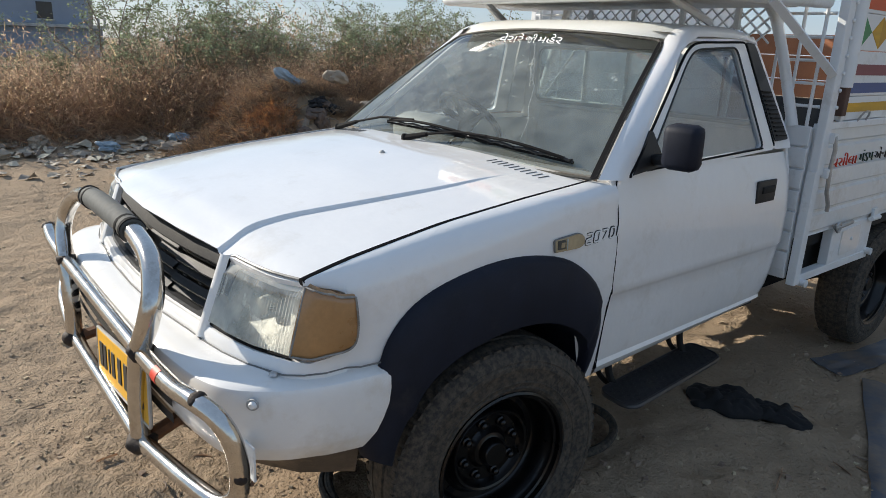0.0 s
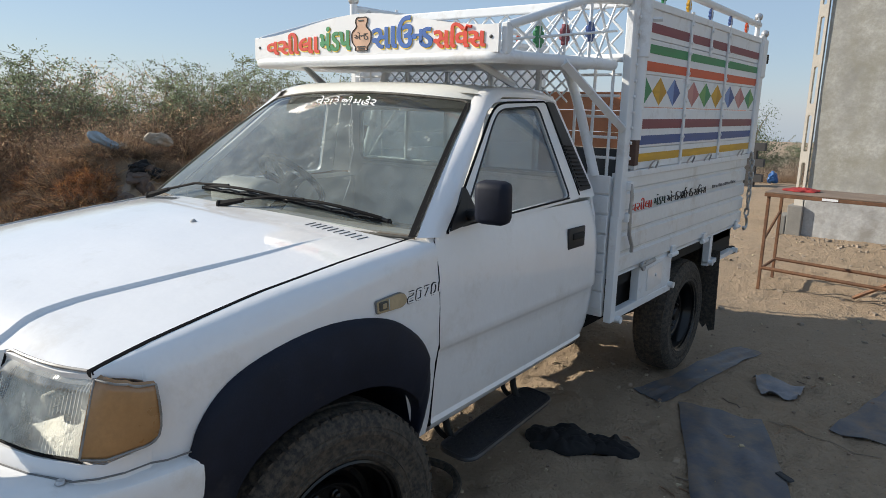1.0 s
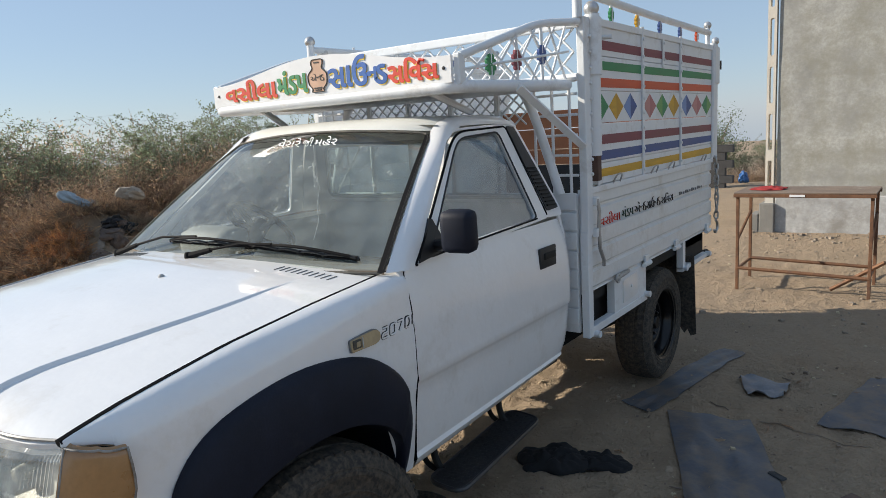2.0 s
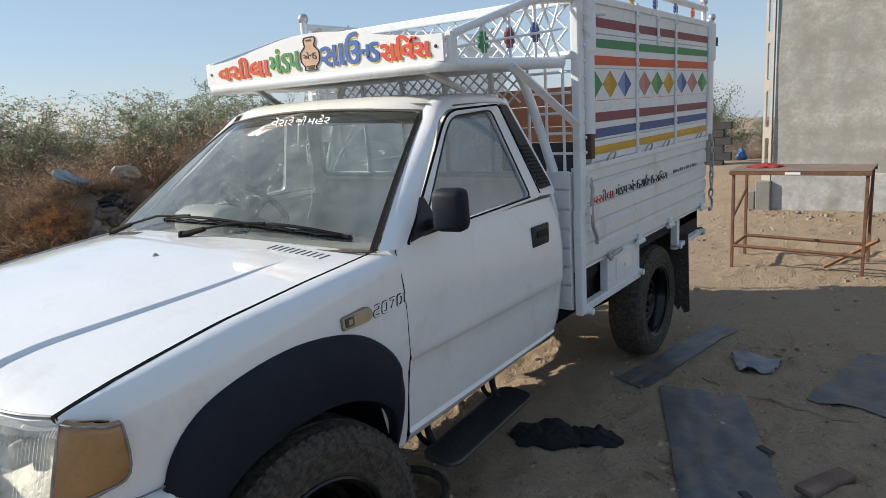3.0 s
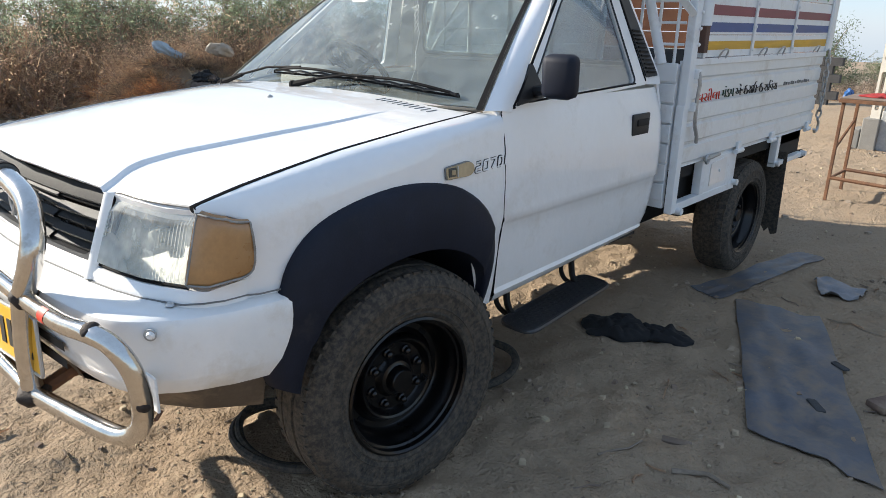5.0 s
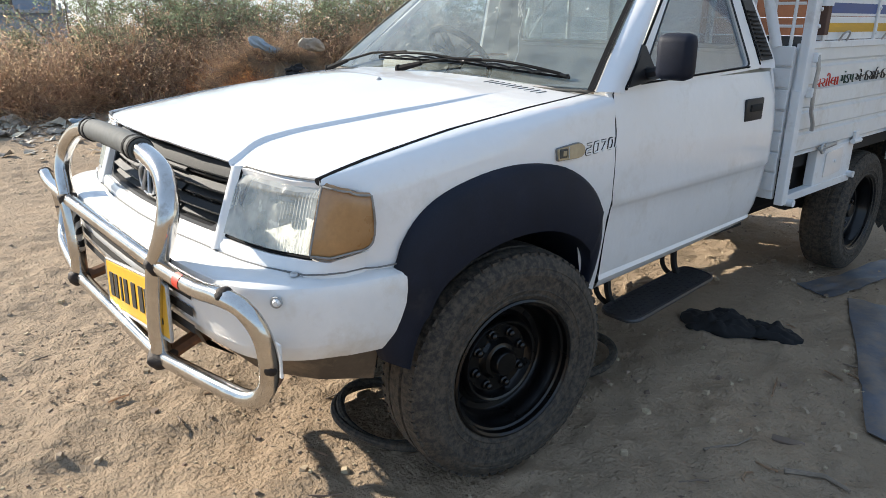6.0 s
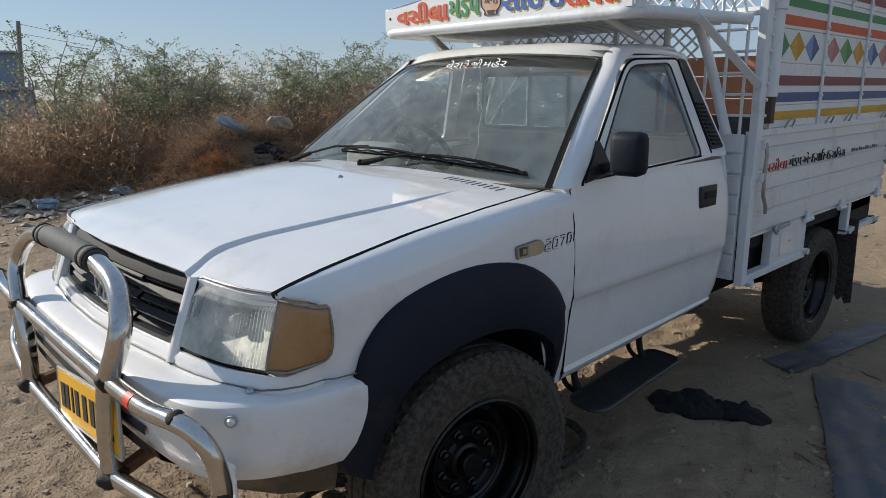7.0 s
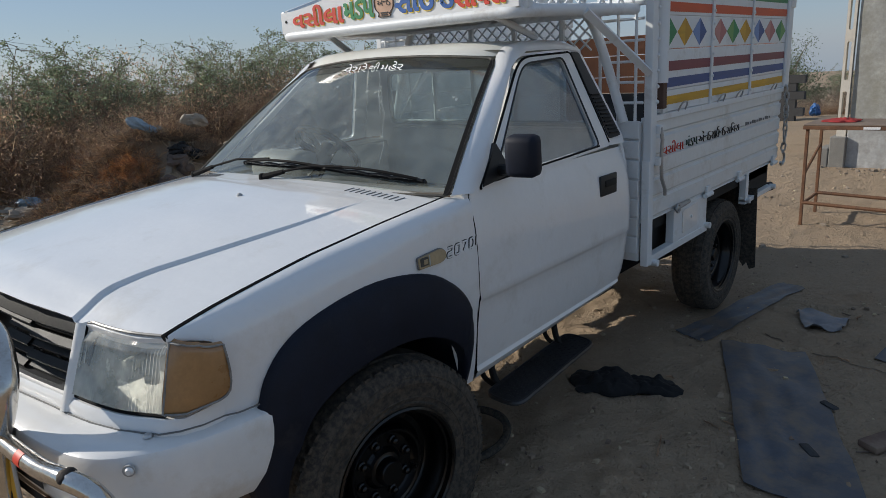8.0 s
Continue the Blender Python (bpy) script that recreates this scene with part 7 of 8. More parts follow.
for x, y, k, sc in ((-3.6, 20.5, 0, 0.55), (-2.9, 21.5, 2, 0.55), (-4.3, 22.0, 1, 0.62), (-3.4, 23.0, 2, 0.66), (-2.6, 24.0, 0, 0.62), (-4.6, 25.0, 2, 0.7), (-3.2, 26.5, 1, 0.7), (-2.2, 22.0, 1, 0.5)):
    plant_shrub(x, y, k, sc * 0.84, x * 7)
for x, y in ((-3.5, 19.6), (-2.8, 20.2), (-2.2, 20.6), (-4.1, 20.0)):
    plant_dry(x, y, DRY[1], 0.42, x)
for i in range(9):
    plant_shrub(-8.5 + i * 1.25, 23.5 + rng.uniform(-1.5, 2), rng.randrange(3), rng.uniform(0.6, 0.95) * (0.62 if i > 2 else 1.0), rng.uniform(0, 6.28))
    plant_dry(-8.5 + i * 1.25, 21.5 + rng.uniform(-0.8, 0.8), DRY[rng.randrange(3)], rng.uniform(0.5, 0.8) * (0.6 if i > 2 else 1.0), rng.uniform(0, 6.28))
for k in range(16):
    a = k * 2.4
    r = 0.25 + 0.075 * k
    px, py = MOUND[0] + 0.15 + r * math.cos(a) * 0.85, MOUND[1] + 0.2 + r * math.sin(a)
    sc = rng.uniform(0.6, 0.9)
    if px > -6.45 and 2.6 < py < 3.7:
        continue
    plant_dry(px, py, DRY[k % 3] if px < -6.75 else BROWN_DRY, sc * (0.55 if px < -6.75 else 0.9), a)
SAPLING = thorn_shrub(33, 2.15, 0.95, 0.42, LEAF_D)
for x, y, sc in ((-10.3, 2.0, 1.0), (-10.6, 3.5, 1.02), (-10.4, 6.7, 0.98), (-10.9, 4.4, 0.85)):
    sap = tagged(empty("thorn_sapling", (x, y, ground_z(x, y))), "sparse bare-branched thorn sapling", "shrub", "scrub belt saplings")
    sap.rotation_euler, sap.scale = (0, 0, x * 9 + y), (sc, sc, sc)
    for me in SAPLING:
        new(me.name, me).parent = sap
for dx, dy, sc in ((0.50, -0.62, 0.44), (0.34, -0.60, 0.46), (-0.9, -0.3, 0.9), (-0.9, 0.9, 0.9), (0.1, 1.45, 0.6), (0.55, 1.0, 0.45)):
    plant_dry(MOUND[0] + dx, MOUND[1] + dy, RED_DRY, sc, rng.uniform(0, 6.28), "reddish brown heap of dry weeds")


# ---------------------------------------------------------------- stones and bags on the heap
def lump(name, at, size, material, seed, rough=0.25, label="", cat="stone", squash=0.0):
    bm = bmesh.new()
    bmesh.ops.create_icosphere(bm, subdivisions=4, radius=1.0)
    for v in bm.verts:
        n = 1 + rough * noise.noise(v.co * 1.3 + Vector((seed, 0, 0))) + rough * 0.45 * noise.noise(v.co * 3.7 + Vector((0, seed, 0)))
        v.co = v.co * n
        v.co.x, v.co.y, v.co.z = v.co.x * size[0], v.co.y * size[1], v.co.z * size[2]
    ob = new(name, finish(name, bm, material, 35))
    ob.location = at
    ob.rotation_euler = (0.2 * math.sin(seed), 0.15 * math.cos(seed * 2), seed)
    return tagged(ob, label, cat)


for i, (x, y, w, h, dz) in enumerate(((-5.98, 3.05, 0.150, 0.075, 0.13), (-5.88, 3.08, 0.095, 0.120, 0.0), (-5.80, 2.80, 0.135, 0.075, 0.06), (-6.06, 3.25, 0.085, 0.055, 0.20))):
    lump("stone", (x, y, ground_z(x, y) + h * 0.45 + dz * 0.4), (w, w * 0.8, h), STONE_D, i * 1.7 + 2, 0.45, "pale brown broken stone on the weed heap", "stone")

def filled_sack(path, radii, material, seed, label):
    """A limp filled bag: rounded ends, folds round its length."""
    pts = [Vector(p) for p in path]
    n, m_ = 26, 28
    rows = []
    for i in range(n):
        t = i / (n - 1)
        k = min(len(pts) - 2, int(t * (len(pts) - 1)))
        q = t * (len(pts) - 1) - k
        c = pts[k].lerp(pts[k + 1], q)
        d = (pts[k + 1] - pts[k]).normalized()
        r = interp(t, np.linspace(0, 1, len(radii)), radii) * math.sqrt(max(0.0, 1 - abs(2 * t - 1) ** 4)) + 0.002
        a = d.cross(Vector((0, 0, 1))).normalized()
        b = a.cross(d)
        row = []
        for j in range(m_ + 1):
            w = j * 2 * math.pi / m_
            u = a * math.cos(w) + b * math.sin(w)
            rr = r * (1 + 0.42 * noise.noise(c * 9 + u * 1.4 + Vector((seed, 0, 0))) - 0.45 * abs(noise.noise(c * 17 + u * 2.6 + Vector((0, seed, 0)))) + 0.12 * math.sin(w * 5 + t * 9 + seed) * (0.4 + abs(noise.noise(c * 14))))
            row.append(tuple(c + u * rr))
        rows.append(row)
    bm = add_grid(bmesh.new(), rows)
    bmesh.ops.remove_doubles(bm, verts=bm.verts, dist=0.0004)
    return tagged(new("sack", finish("sack", bm, material, True)), label, "sack")


for i, (x, y, w) in enumerate(((-6.10, 3.10, 0.10), (-6.04, 3.32, 0.12), (-6.14, 3.22, 0.08))):
    lump("rag", (x, y, ground_z(x, y) + 0.09), (w, w * 1.1, 0.055), CLOTH, i * 3.1 + 1, 0.8, "dark crumpled rag among dead branches on the heap", "rag")
for k, (x, y, sc) in enumerate(((-6.30, 2.05, 0.5), (-6.45, 1.82, 0.6), (-6.50, 2.10, 0.7), (-6.12, 2.16, 0.5), (-6.6, 1.75, 0.7), (-6.75, 2.35, 0.6), (-6.92, 2.55, 0.6), (-6.60, 2.52, 0.5), (-6.95, 2.20, 0.6), (-6.72, 2.72, 0.5), (-6.80, 2.05, 0.6), (-6.45, 2.32, 0.5))):
    plant_dry(x, y, BROWN_DRY, sc, k * 1.9, "matted dark dry stems on the heap")
filled_sack(((-6.52, 2.73, 1.14), (-6.48, 2.82, 1.09), (-6.42, 2.93, 1.01), (-6.37, 3.06, 0.96)), (0.05, 0.07, 0.055, 0.045), BLUEBAG, 2.0, "crumpled pale blue plastic sack on the heap")
filled_sack(((-6.55, 3.46, 1.03), (-6.50, 3.56, 1.06), (-6.43, 3.68, 1.03), (-6.38, 3.78, 0.97)), (0.05, 0.085, 0.09, 0.05), CREAMBAG, 5.0, "crumpled cream sack on the heap")
lump("sack", (-6.45, 4.15, 0.62), (0.10, 0.16, 0.08), CREAMBAG, 3.0, 0.5, "small cream sack on the heap", "sack")
for i, (x, y) in enumerate(((-7.6, -0.4), (-7.7, 0.9), (-7.2, 1.6), (-8.2, 0.2), (-7.9, 1.9), (-7.1, -1.2), (-7.9, -1.7))):
    lump("rubbish_bag", (x, y, ground_z(x, y) + 0.06), (0.10 + 0.04 * (i % 3), 0.14, 0.07), (CREAMBAG, BLUEBAG, STONE)[i % 3], i * 2.3, 0.55, ("torn cream bag among litter", "torn pale blue bag among litter", "earth-stained lump among litter")[i % 3], "bag")

hr = random.Random(8)
for k, (x, y) in enumerate(((-6.00, 2.46), (-6.14, 2.64), (-6.08, 2.28), (-6.27, 2.44), (-6.32, 2.72))):
    e = new("dry_weeds", RED_DRY)
    e.location, e.rotation_euler, e.scale = (x, y, ground_z(x, y) - 0.03), (0, 0, k * 2.3), (0.46, 0.46, 0.50)
    tagged(e, "reddish brown heap of dry weeds", "weeds", "dry weed clumps", "stuff")
for k in range(9):
    e = new("dry_weeds", BROWN_DRY)
    x, y = -6.50 + 0.35 * hr.random(), 3.15 + 0.9 * hr.random()
    e.location, e.rotation_euler, e.scale = (x, y, ground_z(x, y) - 0.03), (0, 0, k * 1.7), (0.42, 0.42, 0.5)
    tagged(e, "matted dark dry stems on the heap", "weeds", "dry weed clumps", "stuff")
for k in range(26):
    x, y = -6.12 + hr.gauss(0, 0.13), 3.32 + hr.gauss(0, 0.20)
    a, l = hr.uniform(0, 6.28), hr.uniform(0.15, 0.42)
    d = Vector((math.cos(a), math.sin(a), hr.uniform(0.0, 0.6))).normalized()
    pts = limb(hr, Vector((x, y, ground_z(x, y) + 0.07)), d, l, 5, 0.03, 0.2)
    tagged(part("dead_branch", tube(pts, hr.uniform(0.004, 0.010), 6, r_end=0.003), (TWIG_P, BARK)[k % 2], None, smooth=True), ("pale bare dead branch on the heap", "grey bare dead branch on the heap")[k % 2], "branch", "dead branches")

# ---------------------------------------------------------------- plastered building behind
WX, WY = 0.374, 8.67


def build_wall():
    w = tagged(empty("plastered_house", (WX, WY, 0)), "unfinished house wall of grey cement plaster", "house")
    rows = []
    for z in np.linspace(0.42, 6.0, 40):
        rows.append([(x, -0.012 * noise.noise(Vector((x * 0.8, z * 0.8, 2))) - 0.004 * noise.noise(Vector((x * 4, z * 4, 5))), z) for x in np.linspace(0.0, 9.0, 50)])
    bm = sheet(rows)
    part("wall", bm, CONC, w, "uneven grey cement plaster", smooth=True)
    part("wall_core", box((0.004, 0.03, 0.0), (8.99, 6.0, 5.98)), CONC, w)
    part("plinth", box((-0.01, -0.035, -0.10), (9.0, 0.03, 0.50), 0.012), CONC_L, w, "paler cement plinth")
    part("roof", box((-0.2, -0.3, 6.0), (9.2, 6.2, 6.12), 0.01), CONC, w)
    # slotted precast column
    holes = []
    z = 0.50
    while z < 5.6:
        holes.append(smooth_loop([(-0.105, z), (-0.058, z), (-0.058, z + 0.46), (-0.105, z + 0.46)], 0.023, 5))
        z += 0.60
    part("slotted_column", plate([(-0.133, 0.40), (-0.028, 0.40), (-0.028, 6.0), (-0.133, 6.0)], holes, lambda u, v, t: Vector((u, -0.03 + t, v)), 0.10), COLUMN, w, "beige slotted precast column")
    for i, (x0, x1, z0, z1) in enumerate(((-0.19, -0.005, -0.05, 0.40), (-0.30, -0.195, -0.05, 0.26))):
        part("footing_block", box((x0, -0.10, z0), (x1, 0.25, z1), 0.012), FOOT, w, "grey cement footing block")


build_wall()

# ---------------------------------------------------------------- rusty work bench with a red cloth
def build_bench():
    b = tagged(empty("work_bench", (0, 0, 0)), "rusty angle-iron bench frame with a weathered board top", "bench")
    xa, xb, ya, yb, h = 0.655, 1.690, 5.34, 5.86, 0.895
    for x, y in ((xa, ya), (xb, ya), (xa, yb), (xb, yb)):
        part("leg", box((x - 0.013, y - 0.013, -0.02), (x + 0.013, y + 0.013, h - 0.03), 0.003), RUST, b)
    part("top_board", box((xa - 0.03, ya - 0.03, h - 0.014), (xb + 0.03, yb + 0.02, h - 0.002), 0.004), PLY, b, "weathered wooden top")
    for y in (ya, yb):
        part("top_angle", box((xa - 0.032, y - 0.034, h - 0.045), (xb + 0.032, y - 0.004, h - 0.015), 0.003), RUST, b)
        part("foot_rail", tube([(xa, y, 0.20), (xb, y, 0.17)], 0.016, 8), RUST, b)
    for x in (xa, xb):
        part("end_brace", tube([(x, ya, 0.46), (x, yb, 0.66)], 0.013, 6), RUST, b)
        part("foot_rail", tube([(x, ya, 0.19), (x, yb, 0.19)], 0.014, 6), RUST, b)
    part("loose_bar", tube([(xb - 0.3, ya + 0.2, 0.015), (xb + 0.1, ya + 0.1, 0.30)], 0.02, 6), RUST, b)
    part("white_sticker", box((1.08, ya - 0.038, h - 0.038), (1.20, ya - 0.0355, h - 0.018)), WTEXT, b)


build_bench()


def cloth_heap(name, at, size, material, seed, label, cat="cloth", turn=0.0):
    n = 44
    rows = []
    for i in range(n):
        row = []
        for j in range(n):
            u, v = i / (n - 1) * 2 - 1, j / (n - 1) * 2 - 1
            r = math.hypot(u, v)
            w = 1 + 0.35 * noise.noise(Vector((u * 1.6 + seed, v * 1.6, 0)))
            hgt = max(0.0, 1 - (r / w) ** 2) ** 0.6
            hgt *= 0.55 + 0.6 * abs(noise.noise(Vector((u * 2.4, v * 2.4 + seed, 3)))) + 0.12 * noise.noise(Vector((u * 6, v * 6, seed)))
            k = min(1.0, w * 0.95 / max(r, 1e-6)) if r > w * 0.95 else 1.0
            row.append((u * k * size[0], v * k * size[1], hgt * size[2]))
        rows.append(row)
    bm = add_grid(bmesh.new(), rows)
    ob = new(name, finish(name, bm, material, True))
    ob.location = at
    ob.rotation_euler = (0, 0, turn)
    return tagged(ob, label, cat)


cloth_heap("red_cloth", (0.86, 5.60, 0.896), (0.15, 0.14, 0.04), REDCLOTH, 4.0, "crumpled red cloth lying on the bench")
cloth_heap("black_cloth", (0.70, 1.54, 0.004), (0.17, 0.14, 0.09), CLOTH, 2.0, "crumpled black cloth lying on sand", turn=0.3)
cloth_heap("black_cloth", (0.90, 1.63, 0.004), (0.15, 0.09, 0.065), CLOTH, 7.0, "crumpled black cloth lying on sand", turn=0.3)


# ---------------------------------------------------------------- sheets and scraps on the ground
def ground_sheet(name, pts, material, label, seed, lift=0.010, curl=0.015, cat="rubber sheet"):
    """A thin uneven sheet lying on the ground, through four corners."""
    a, b, c, d = (Vector(p) for p in pts)
    n = 14
    rows = []
    for i in range(n):
        row = []
        for j in range(n):
            u, v = i / (n - 1), j / (n - 1)
            p = (a * (1 - u) + b * u) * (1 - v) + (d * (1 - u) + c * u) * v
            e = max(abs(u - 0.5), abs(v - 0.5)) * 2
            rag = 0.006 * noise.noise(Vector((u * 5, v * 5, seed))) * (e > 0.99)
            row.append((p.x + rag, p.y + rag, ground_z(p.x, p.y) + lift + curl * max(0, noise.noise(Vector((u * 2.2, v * 2.2, seed)))) * e ** 2 + 0.006 * noise.noise(Vector((u * 6, v * 6, seed + 4)))))
        rows.append(row)
    ob = new(name, finish(name, sheet(rows, 0.003), material, True))
    return tagged(ob, label, cat)


ground_sheet("rubber_sheet", ((0.975, 2.37), (1.385, 2.45), (1.95, 1.05), (1.49, 1.12)), MATR, "dusty blue-grey rubber sheet lying on sand", 1)
ground_sheet("rubber_strip", ((0.72, 2.36), (0.92, 2.28), (1.12, 3.56), (0.98, 3.60)), MATR, "long dusty rubber strip on sand", 2)
ground_sheet("rubber_scrap", ((1.19, 3.06), (1.47, 3.10), (1.48, 2.82), (1.30, 2.80)), SCRAP, "curled scrap of rubber sheet", 3, curl=0.07)
ground_sheet("rubber_sheet", ((1.68, 2.57), (2.35, 2.48), (2.5, 3.5), (1.86, 3.40)), MATR, "second dusty rubber sheet on sand", 5)
for i, (x, y, a, w, l, h, m_, lab) in enumerate(((1.87, 1.74, -0.5, 0.042, 0.135, 0.030, BRICKM, "dusty broken brick lying on sand"), (1.63, 1.48, 0.7, 0.018, 0.05, 0.008, BLOCK, "dark rubber offcut on sand"),
                                                 (1.33, 0.86, 1.9, 0.02, 0.055, 0.016, PLY, "short wooden offcut on sand"), (1.62, 1.86, 1.0, 0.016, 0.04, 0.006, BLOCK, "dark scrap on sand"))):
    ob = new("offcut" if i else "brick", finish("offcut", box((-w, -l, 0), (w, l, h), 0.006), m_, 40))
    ob.matrix_world = pose(x, y, ground_z(x, y) + (0.012 if i in (1, 3) else 0.0), 0, 0, math.degrees(a))
    tagged(ob, lab, "brick" if i == 0 else "offcut")
# loops of rubber strip by the front wheel
ob = part("rubber_loop", tube([(0.34 + (0.27 - 0.03 * a / 6.28) * math.cos(a), -0.13 + (0.19 - 0.02 * a / 6.28) * math.sin(a), 0.030 + 0.012 * math.sin(a * 1.5) + 0.012 * (a > 6.28)) for a in np.linspace(0, 4 * math.pi, 81)], 0.015, 8), RUBBER, None, smooth=True)
tagged(ob, "coiled black rubber strip lying by the front wheel", "rubber strip")
ob = part("rubber_loop", tube([(0.40 + 0.22 * math.cos(a), 0.75 + 0.22 * math.sin(a), 0.025 + 0.010 * math.sin(a * 2)) for a in np.linspace(0, 2 * math.pi, 41)[:-1]], 0.018, 8, closed=True), RUBBER, None, smooth=True)
tagged(ob, "coiled black rubber strip lying behind the front wheel", "rubber strip")
for i in range(46):
    x, y = (rng.uniform(-1.4, 0.6), rng.uniform(-1.2, 0.2)) if i < 16 else (rng.uniform(0.9, 2.6), rng.uniform(0.3, 3.2))
    a, l = rng.uniform(0, 6.28), rng.uniform(0.02, 0.09)
    pts = [Vector((x + math.cos(a) * l * t + rng.gauss(0, 0.006), y + math.sin(a) * l * t + rng.gauss(0, 0.006), ground_z(x, y) + 0.006)) for t in (-1, -0.3, 0.4, 1)]
    tagged(part("dry_twig", tube(pts, 0.0035, 5), TWIG if i % 3 else PLY), "dry twig lying on sand", "twig", "scattered twigs")


for pts, r, m_ in (([(0.62, -0.98), (0.66, -0.94), (0.73, -0.93), (0.80, -0.90), (0.81, -0.93)], 0.006, BARK), ([(0.45, -1.12), (0.52, -1.09), (0.60, -1.07)], 0.006, TWIG_P), ([(0.86, -0.78), (0.90, -0.80), (0.97, -0.76)], 0.006, BARK),
                   ([(1.18, 0.55), (1.20, 0.62), (1.24, 0.66), (1.25, 0.74)], 0.005, BARK), ([(1.40, 0.66), (1.50, 0.72), (1.58, 0.70)], 0.010, BARK)):
    tagged(part("dry_stick", tube([(x, y, ground_z(x, y) + r) for x, y in pts], r, 6, r_end=r * 0.6), m_, None, smooth=True), "bent dry stick lying on sand", "stick", "sticks on the sand")
# ---------------------------------------------------------------- far things
def far_house():
    b = tagged(empty("far_house", (-38, 0, 0)), "distant pale blue two-storey house behind the scrub", "house")
    part("wall", box((-6, -4, -0.5), (0, 8.0, 1.56), 0.02), BLDG, b)
    part("balcony_slab", box((-6.2, -4.2, 1.56), (0.3, 8.25, 1.72), 0.02), CONC_L, b)
    part("upper_wall", box((-6, -4, 1.72), (-0.4, 7.6, 3.35), 0.02), BLDG, b)
    part("roof", box((-6.3, -4.2, 3.35), (-0.2, 7.75, 3.47), 0.02), CONC_L, b)
    for yy in (5.5, 2.6, -0.3):
        w = part("window", box((-0.42, yy - 0.35, 1.95), (-0.37, yy + 0.35, 2.75), 0.01), WIN_DARK, b)
        part("frame", box((-0.38, yy - 0.42, 1.86), (-0.33, yy + 0.42, 1.94), 0.01), CONC_L, w)
    for yy in (8.05, 7.75):
        part("parapet_post", box((0.1, yy, 1.72), (0.25, yy + 0.10, 2.05), 0.01), CONC_L, b)


far_house()
pole = part("utility_pole", tube([(-20, 3.42, -0.1), (-20.0, 3.65, 3.35)], 0.070, 8, r_end=0.055), FOOT, None, "", True)
tagged(pole, "grey concrete utility pole beyond the scrub", "pole")
fwall = tagged(empty("block_wall", (0, 18, -0.42)), "low dark cement block wall in the distance", "wall")
for j in range(6):
    for i in range(5):
        part("block", box((-4.6 + i * 0.41 + 0.2 * (j % 2) * 0.98, 0, j * 0.205), (-4.6 + i * 0.41 + 0.4 + 0.2 * (j % 2) * 0.98, 0.2, j * 0.205 + 0.197), 0.0), BLOCK, fwall)
lump("plastic_sack", (-2.42, 19.5, -0.20), (0.11, 0.14, 0.16), mat("bright_blue_plastic", (0.02, 0.11, 0.32), 0.45, var=0.3), 6.0, 0.5, "bright blue plastic bag in the distance", "bag")
tagged(part("pylon", tube([(-5.0, 120, 0), (-5.0, 120, 9.5)], 0.35, 5, r_end=0.1), BLOCK), "distant slim mast on the skyline", "mast")


def far_tree(x, y, sc, seed):
    rg = random.Random(seed)
    bv, bf, lv, lf = [], [], [], []
    trunk = limb(rg, Vector((0, 0, 0)), Vector((0.05, 0, 1)), 1.8, 5, 0, 0.08)
    stem(bv, bf, trunk, 0.14, 0.08)
    for i in range(26):
        a = rg.uniform(0, 6.28)
        br = limb(rg, trunk[rg.randrange(2, 6)], Vector((math.cos(a), math.sin(a), rg.uniform(0.3, 1.2))).normalized(), rg.uniform(1.0, 2.3), 5, 0.03, 0.2)
        stem(bv, bf, br, 0.05, 0.01)
        for p in br[1:]:
            for _ in range(85):
                q = p + Vector((rg.gauss(0, 0.28), rg.gauss(0, 0.28), rg.gauss(0, 0.22)))
                d = Vector((rg.gauss(0, 1), rg.gauss(0, 1), rg.gauss(0, 1))).normalized()
                e = d.cross(Vector((0.2, 0.3, 0.9))).normalized()
                b = len(lv)
                lv.extend([tuple(q), tuple(q + d * 0.05 + e * 0.025), tuple(q + d * 0.11), tuple(q + d * 0.05 - e * 0.025)])
                lf.append((b, b + 1, b + 2, b + 3))
    e = empty("tree", (x, y, ground_z(x, y)))
    e.scale = (sc, sc, sc)
    tagged(e, "dark leafy tree in the distance", "tree")
    part("trunk", from_arrays("trunk", bv, bf, BARK), None, e)
    part("crown", from_arrays("crown", lv, lf, LEAF_D), None, e)


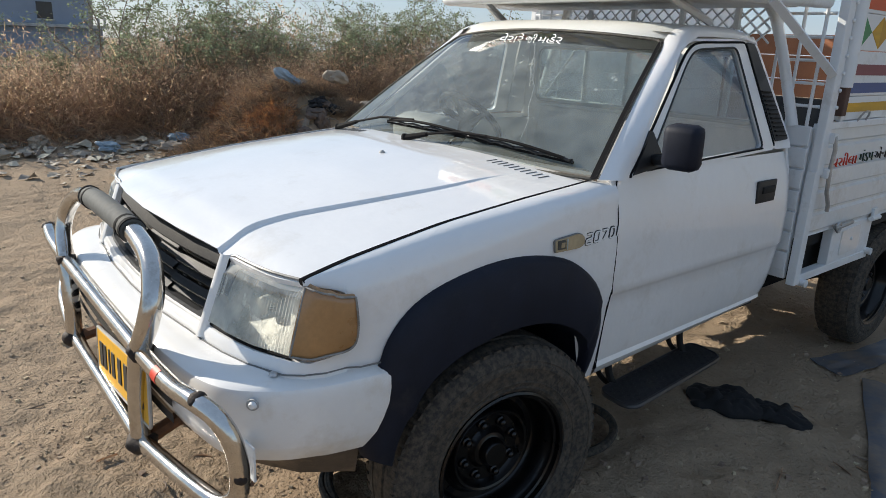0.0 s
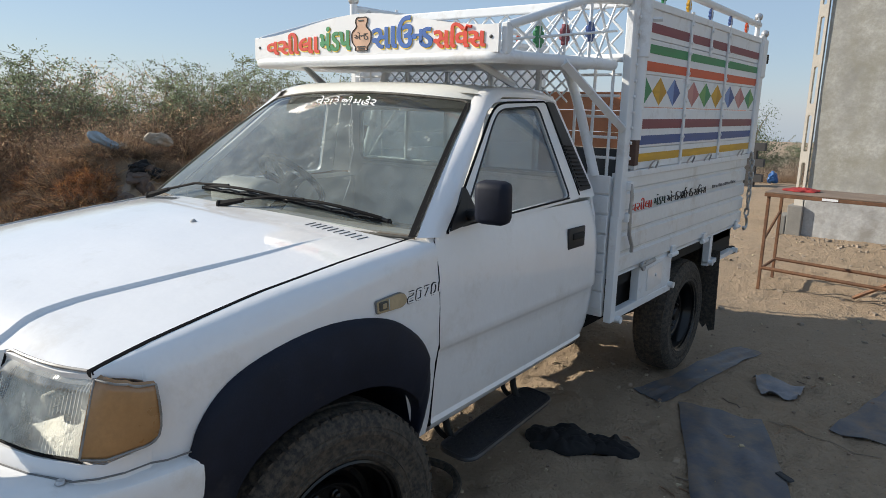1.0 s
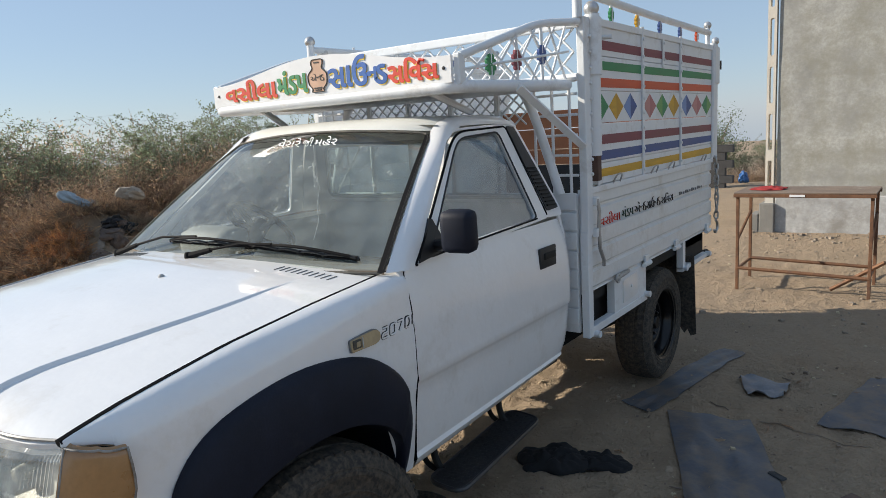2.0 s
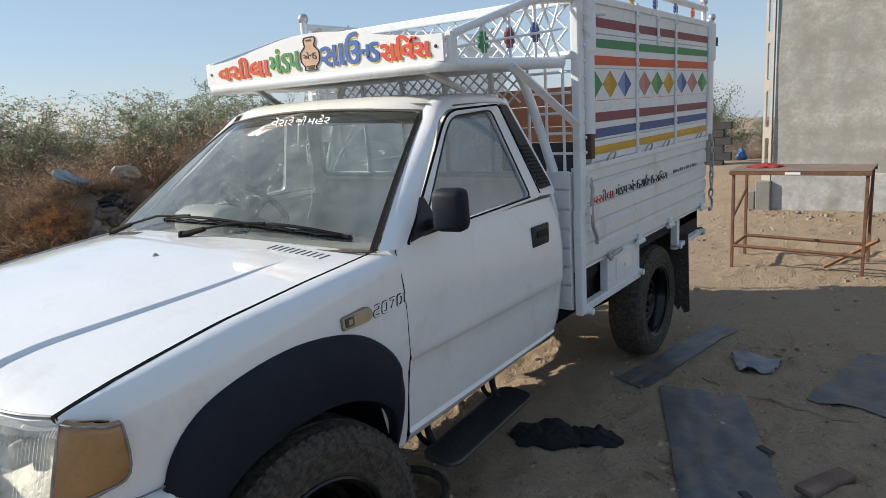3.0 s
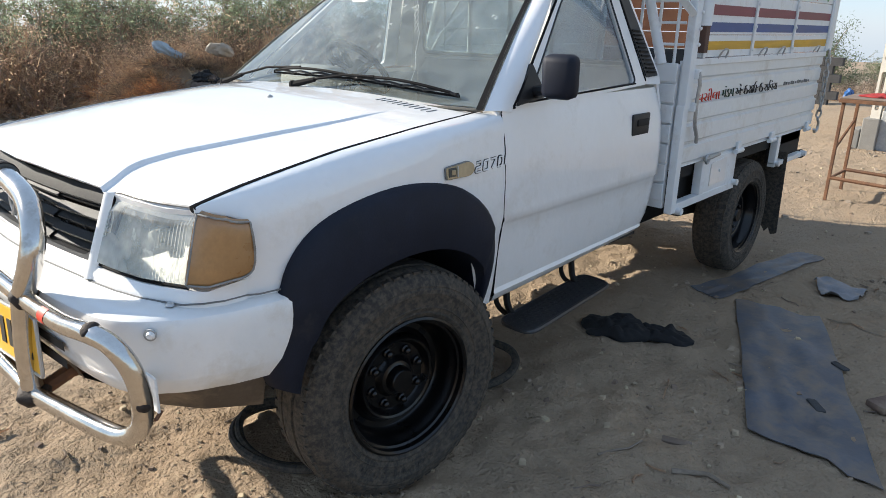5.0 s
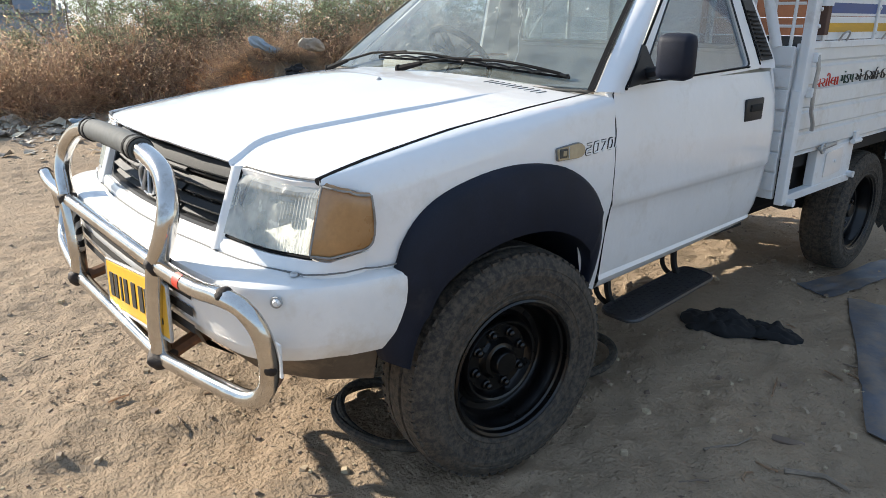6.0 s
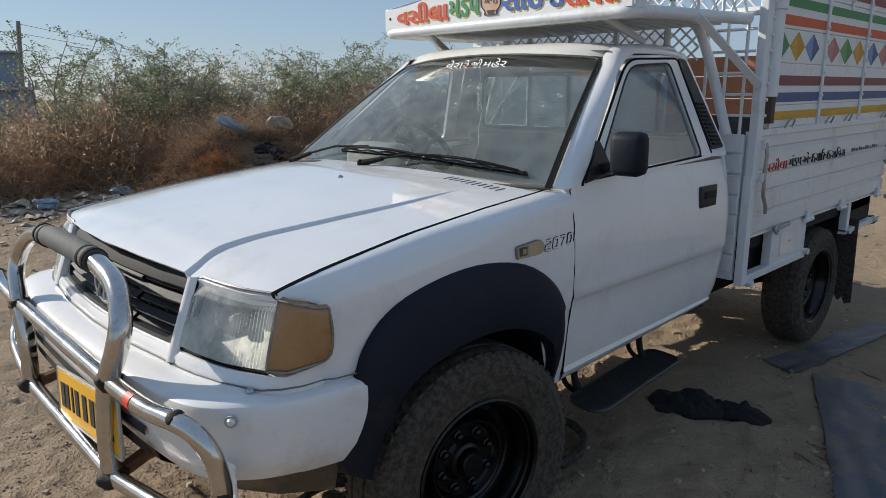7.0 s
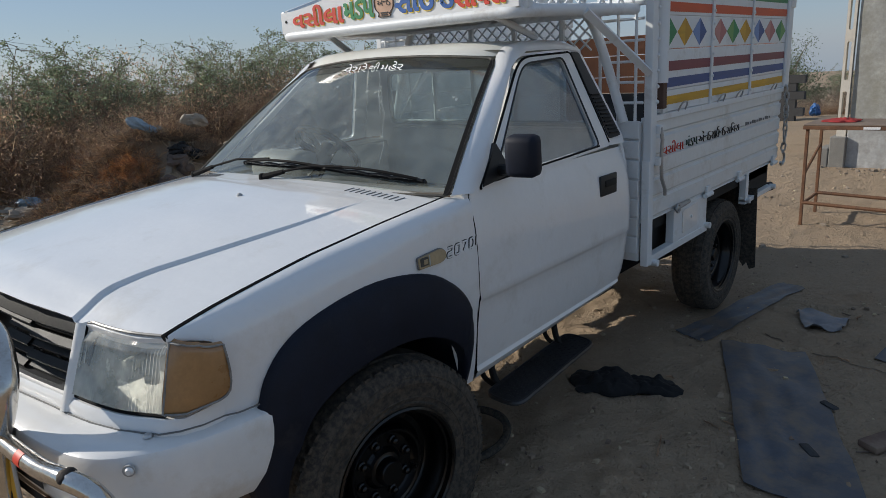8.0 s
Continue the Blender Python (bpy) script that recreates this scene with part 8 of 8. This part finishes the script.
far_tree(-30, 1.0, 0.9, 5)
far_tree(-33, -2.6, 1.15, 6)
far_tree(-3.9, 22.0, 0.62, 7)

# pale cord on the sand, and rubble along the foot of the plastered wall
cord = [(1.41, 2.498), (1.47, 2.505), (1.527, 2.483), (1.56, 2.43), (1.601, 2.402), (1.66, 2.395), (1.722, 2.378), (1.82, 2.385), (1.931, 2.366)]
tagged(part("cord", tube([(x, y, ground_z(x, y) + 0.004) for x, y in cord], 0.0028, 6), TWIG_P, None, smooth=True), "thin pale cord lying on sand", "cord")
rv, rf = [], []
for _ in range(260):
    x, y = rng.uniform(0.1, 5.0), WY - 0.12 - abs(rng.gauss(0, 0.32))
    pebble(rv, rf, (x, y, ground_z(x, y) + 0.01), 0.008 + 0.04 * rng.random() ** 4, rng)
for _ in range(160):
    x, y = rng.uniform(-0.6, 2.6), rng.uniform(4.2, 8.0)
    pebble(rv, rf, (x, y, ground_z(x, y) + 0.006), 0.008 + 0.03 * rng.random() ** 3, rng)
tagged(new("rubble", from_arrays("rubble", rv, rf, STONE)), "broken plaster and stones along the wall", "rubble", kind="stuff")
lv, lf = [], []
for _ in range(2600):
    x, y = rng.uniform(-3.2, 2.6), rng.uniform(-1.9, 4.5)
    a, w, b = rng.uniform(0, 6.28), rng.uniform(0.004, 0.012), len(lv)
    for k in range(4):
        q = a + k * math.pi / 2
        r = w * (1.0 if k % 2 else 0.4)
        px, py = x + r * math.cos(q), y + r * math.sin(q)
        lv.append((px, py, ground_z(px, py) + 0.003 + 0.006 * rng.random()))
    lf.append((b, b + 1, b + 2, b + 3))
tagged(new("leaf_litter", from_arrays("leaf_litter", lv, lf, TWIG_H)), "dry leaf flakes and chaff on sand", "leaf litter", kind="stuff")
for k, (y1, z1) in enumerate(((46.0, 5.6), (52.0, 5.0))):
    tagged(part("power_line", tube([(-20, 3.65, 3.28 - 0.25 * k), (-34, 14, 3.15 - 0.2 * k), (-70, y1 - 6, z1)], 0.006, 5), BLOCK, None, smooth=True), "thin overhead wire from the utility pole", "wire")
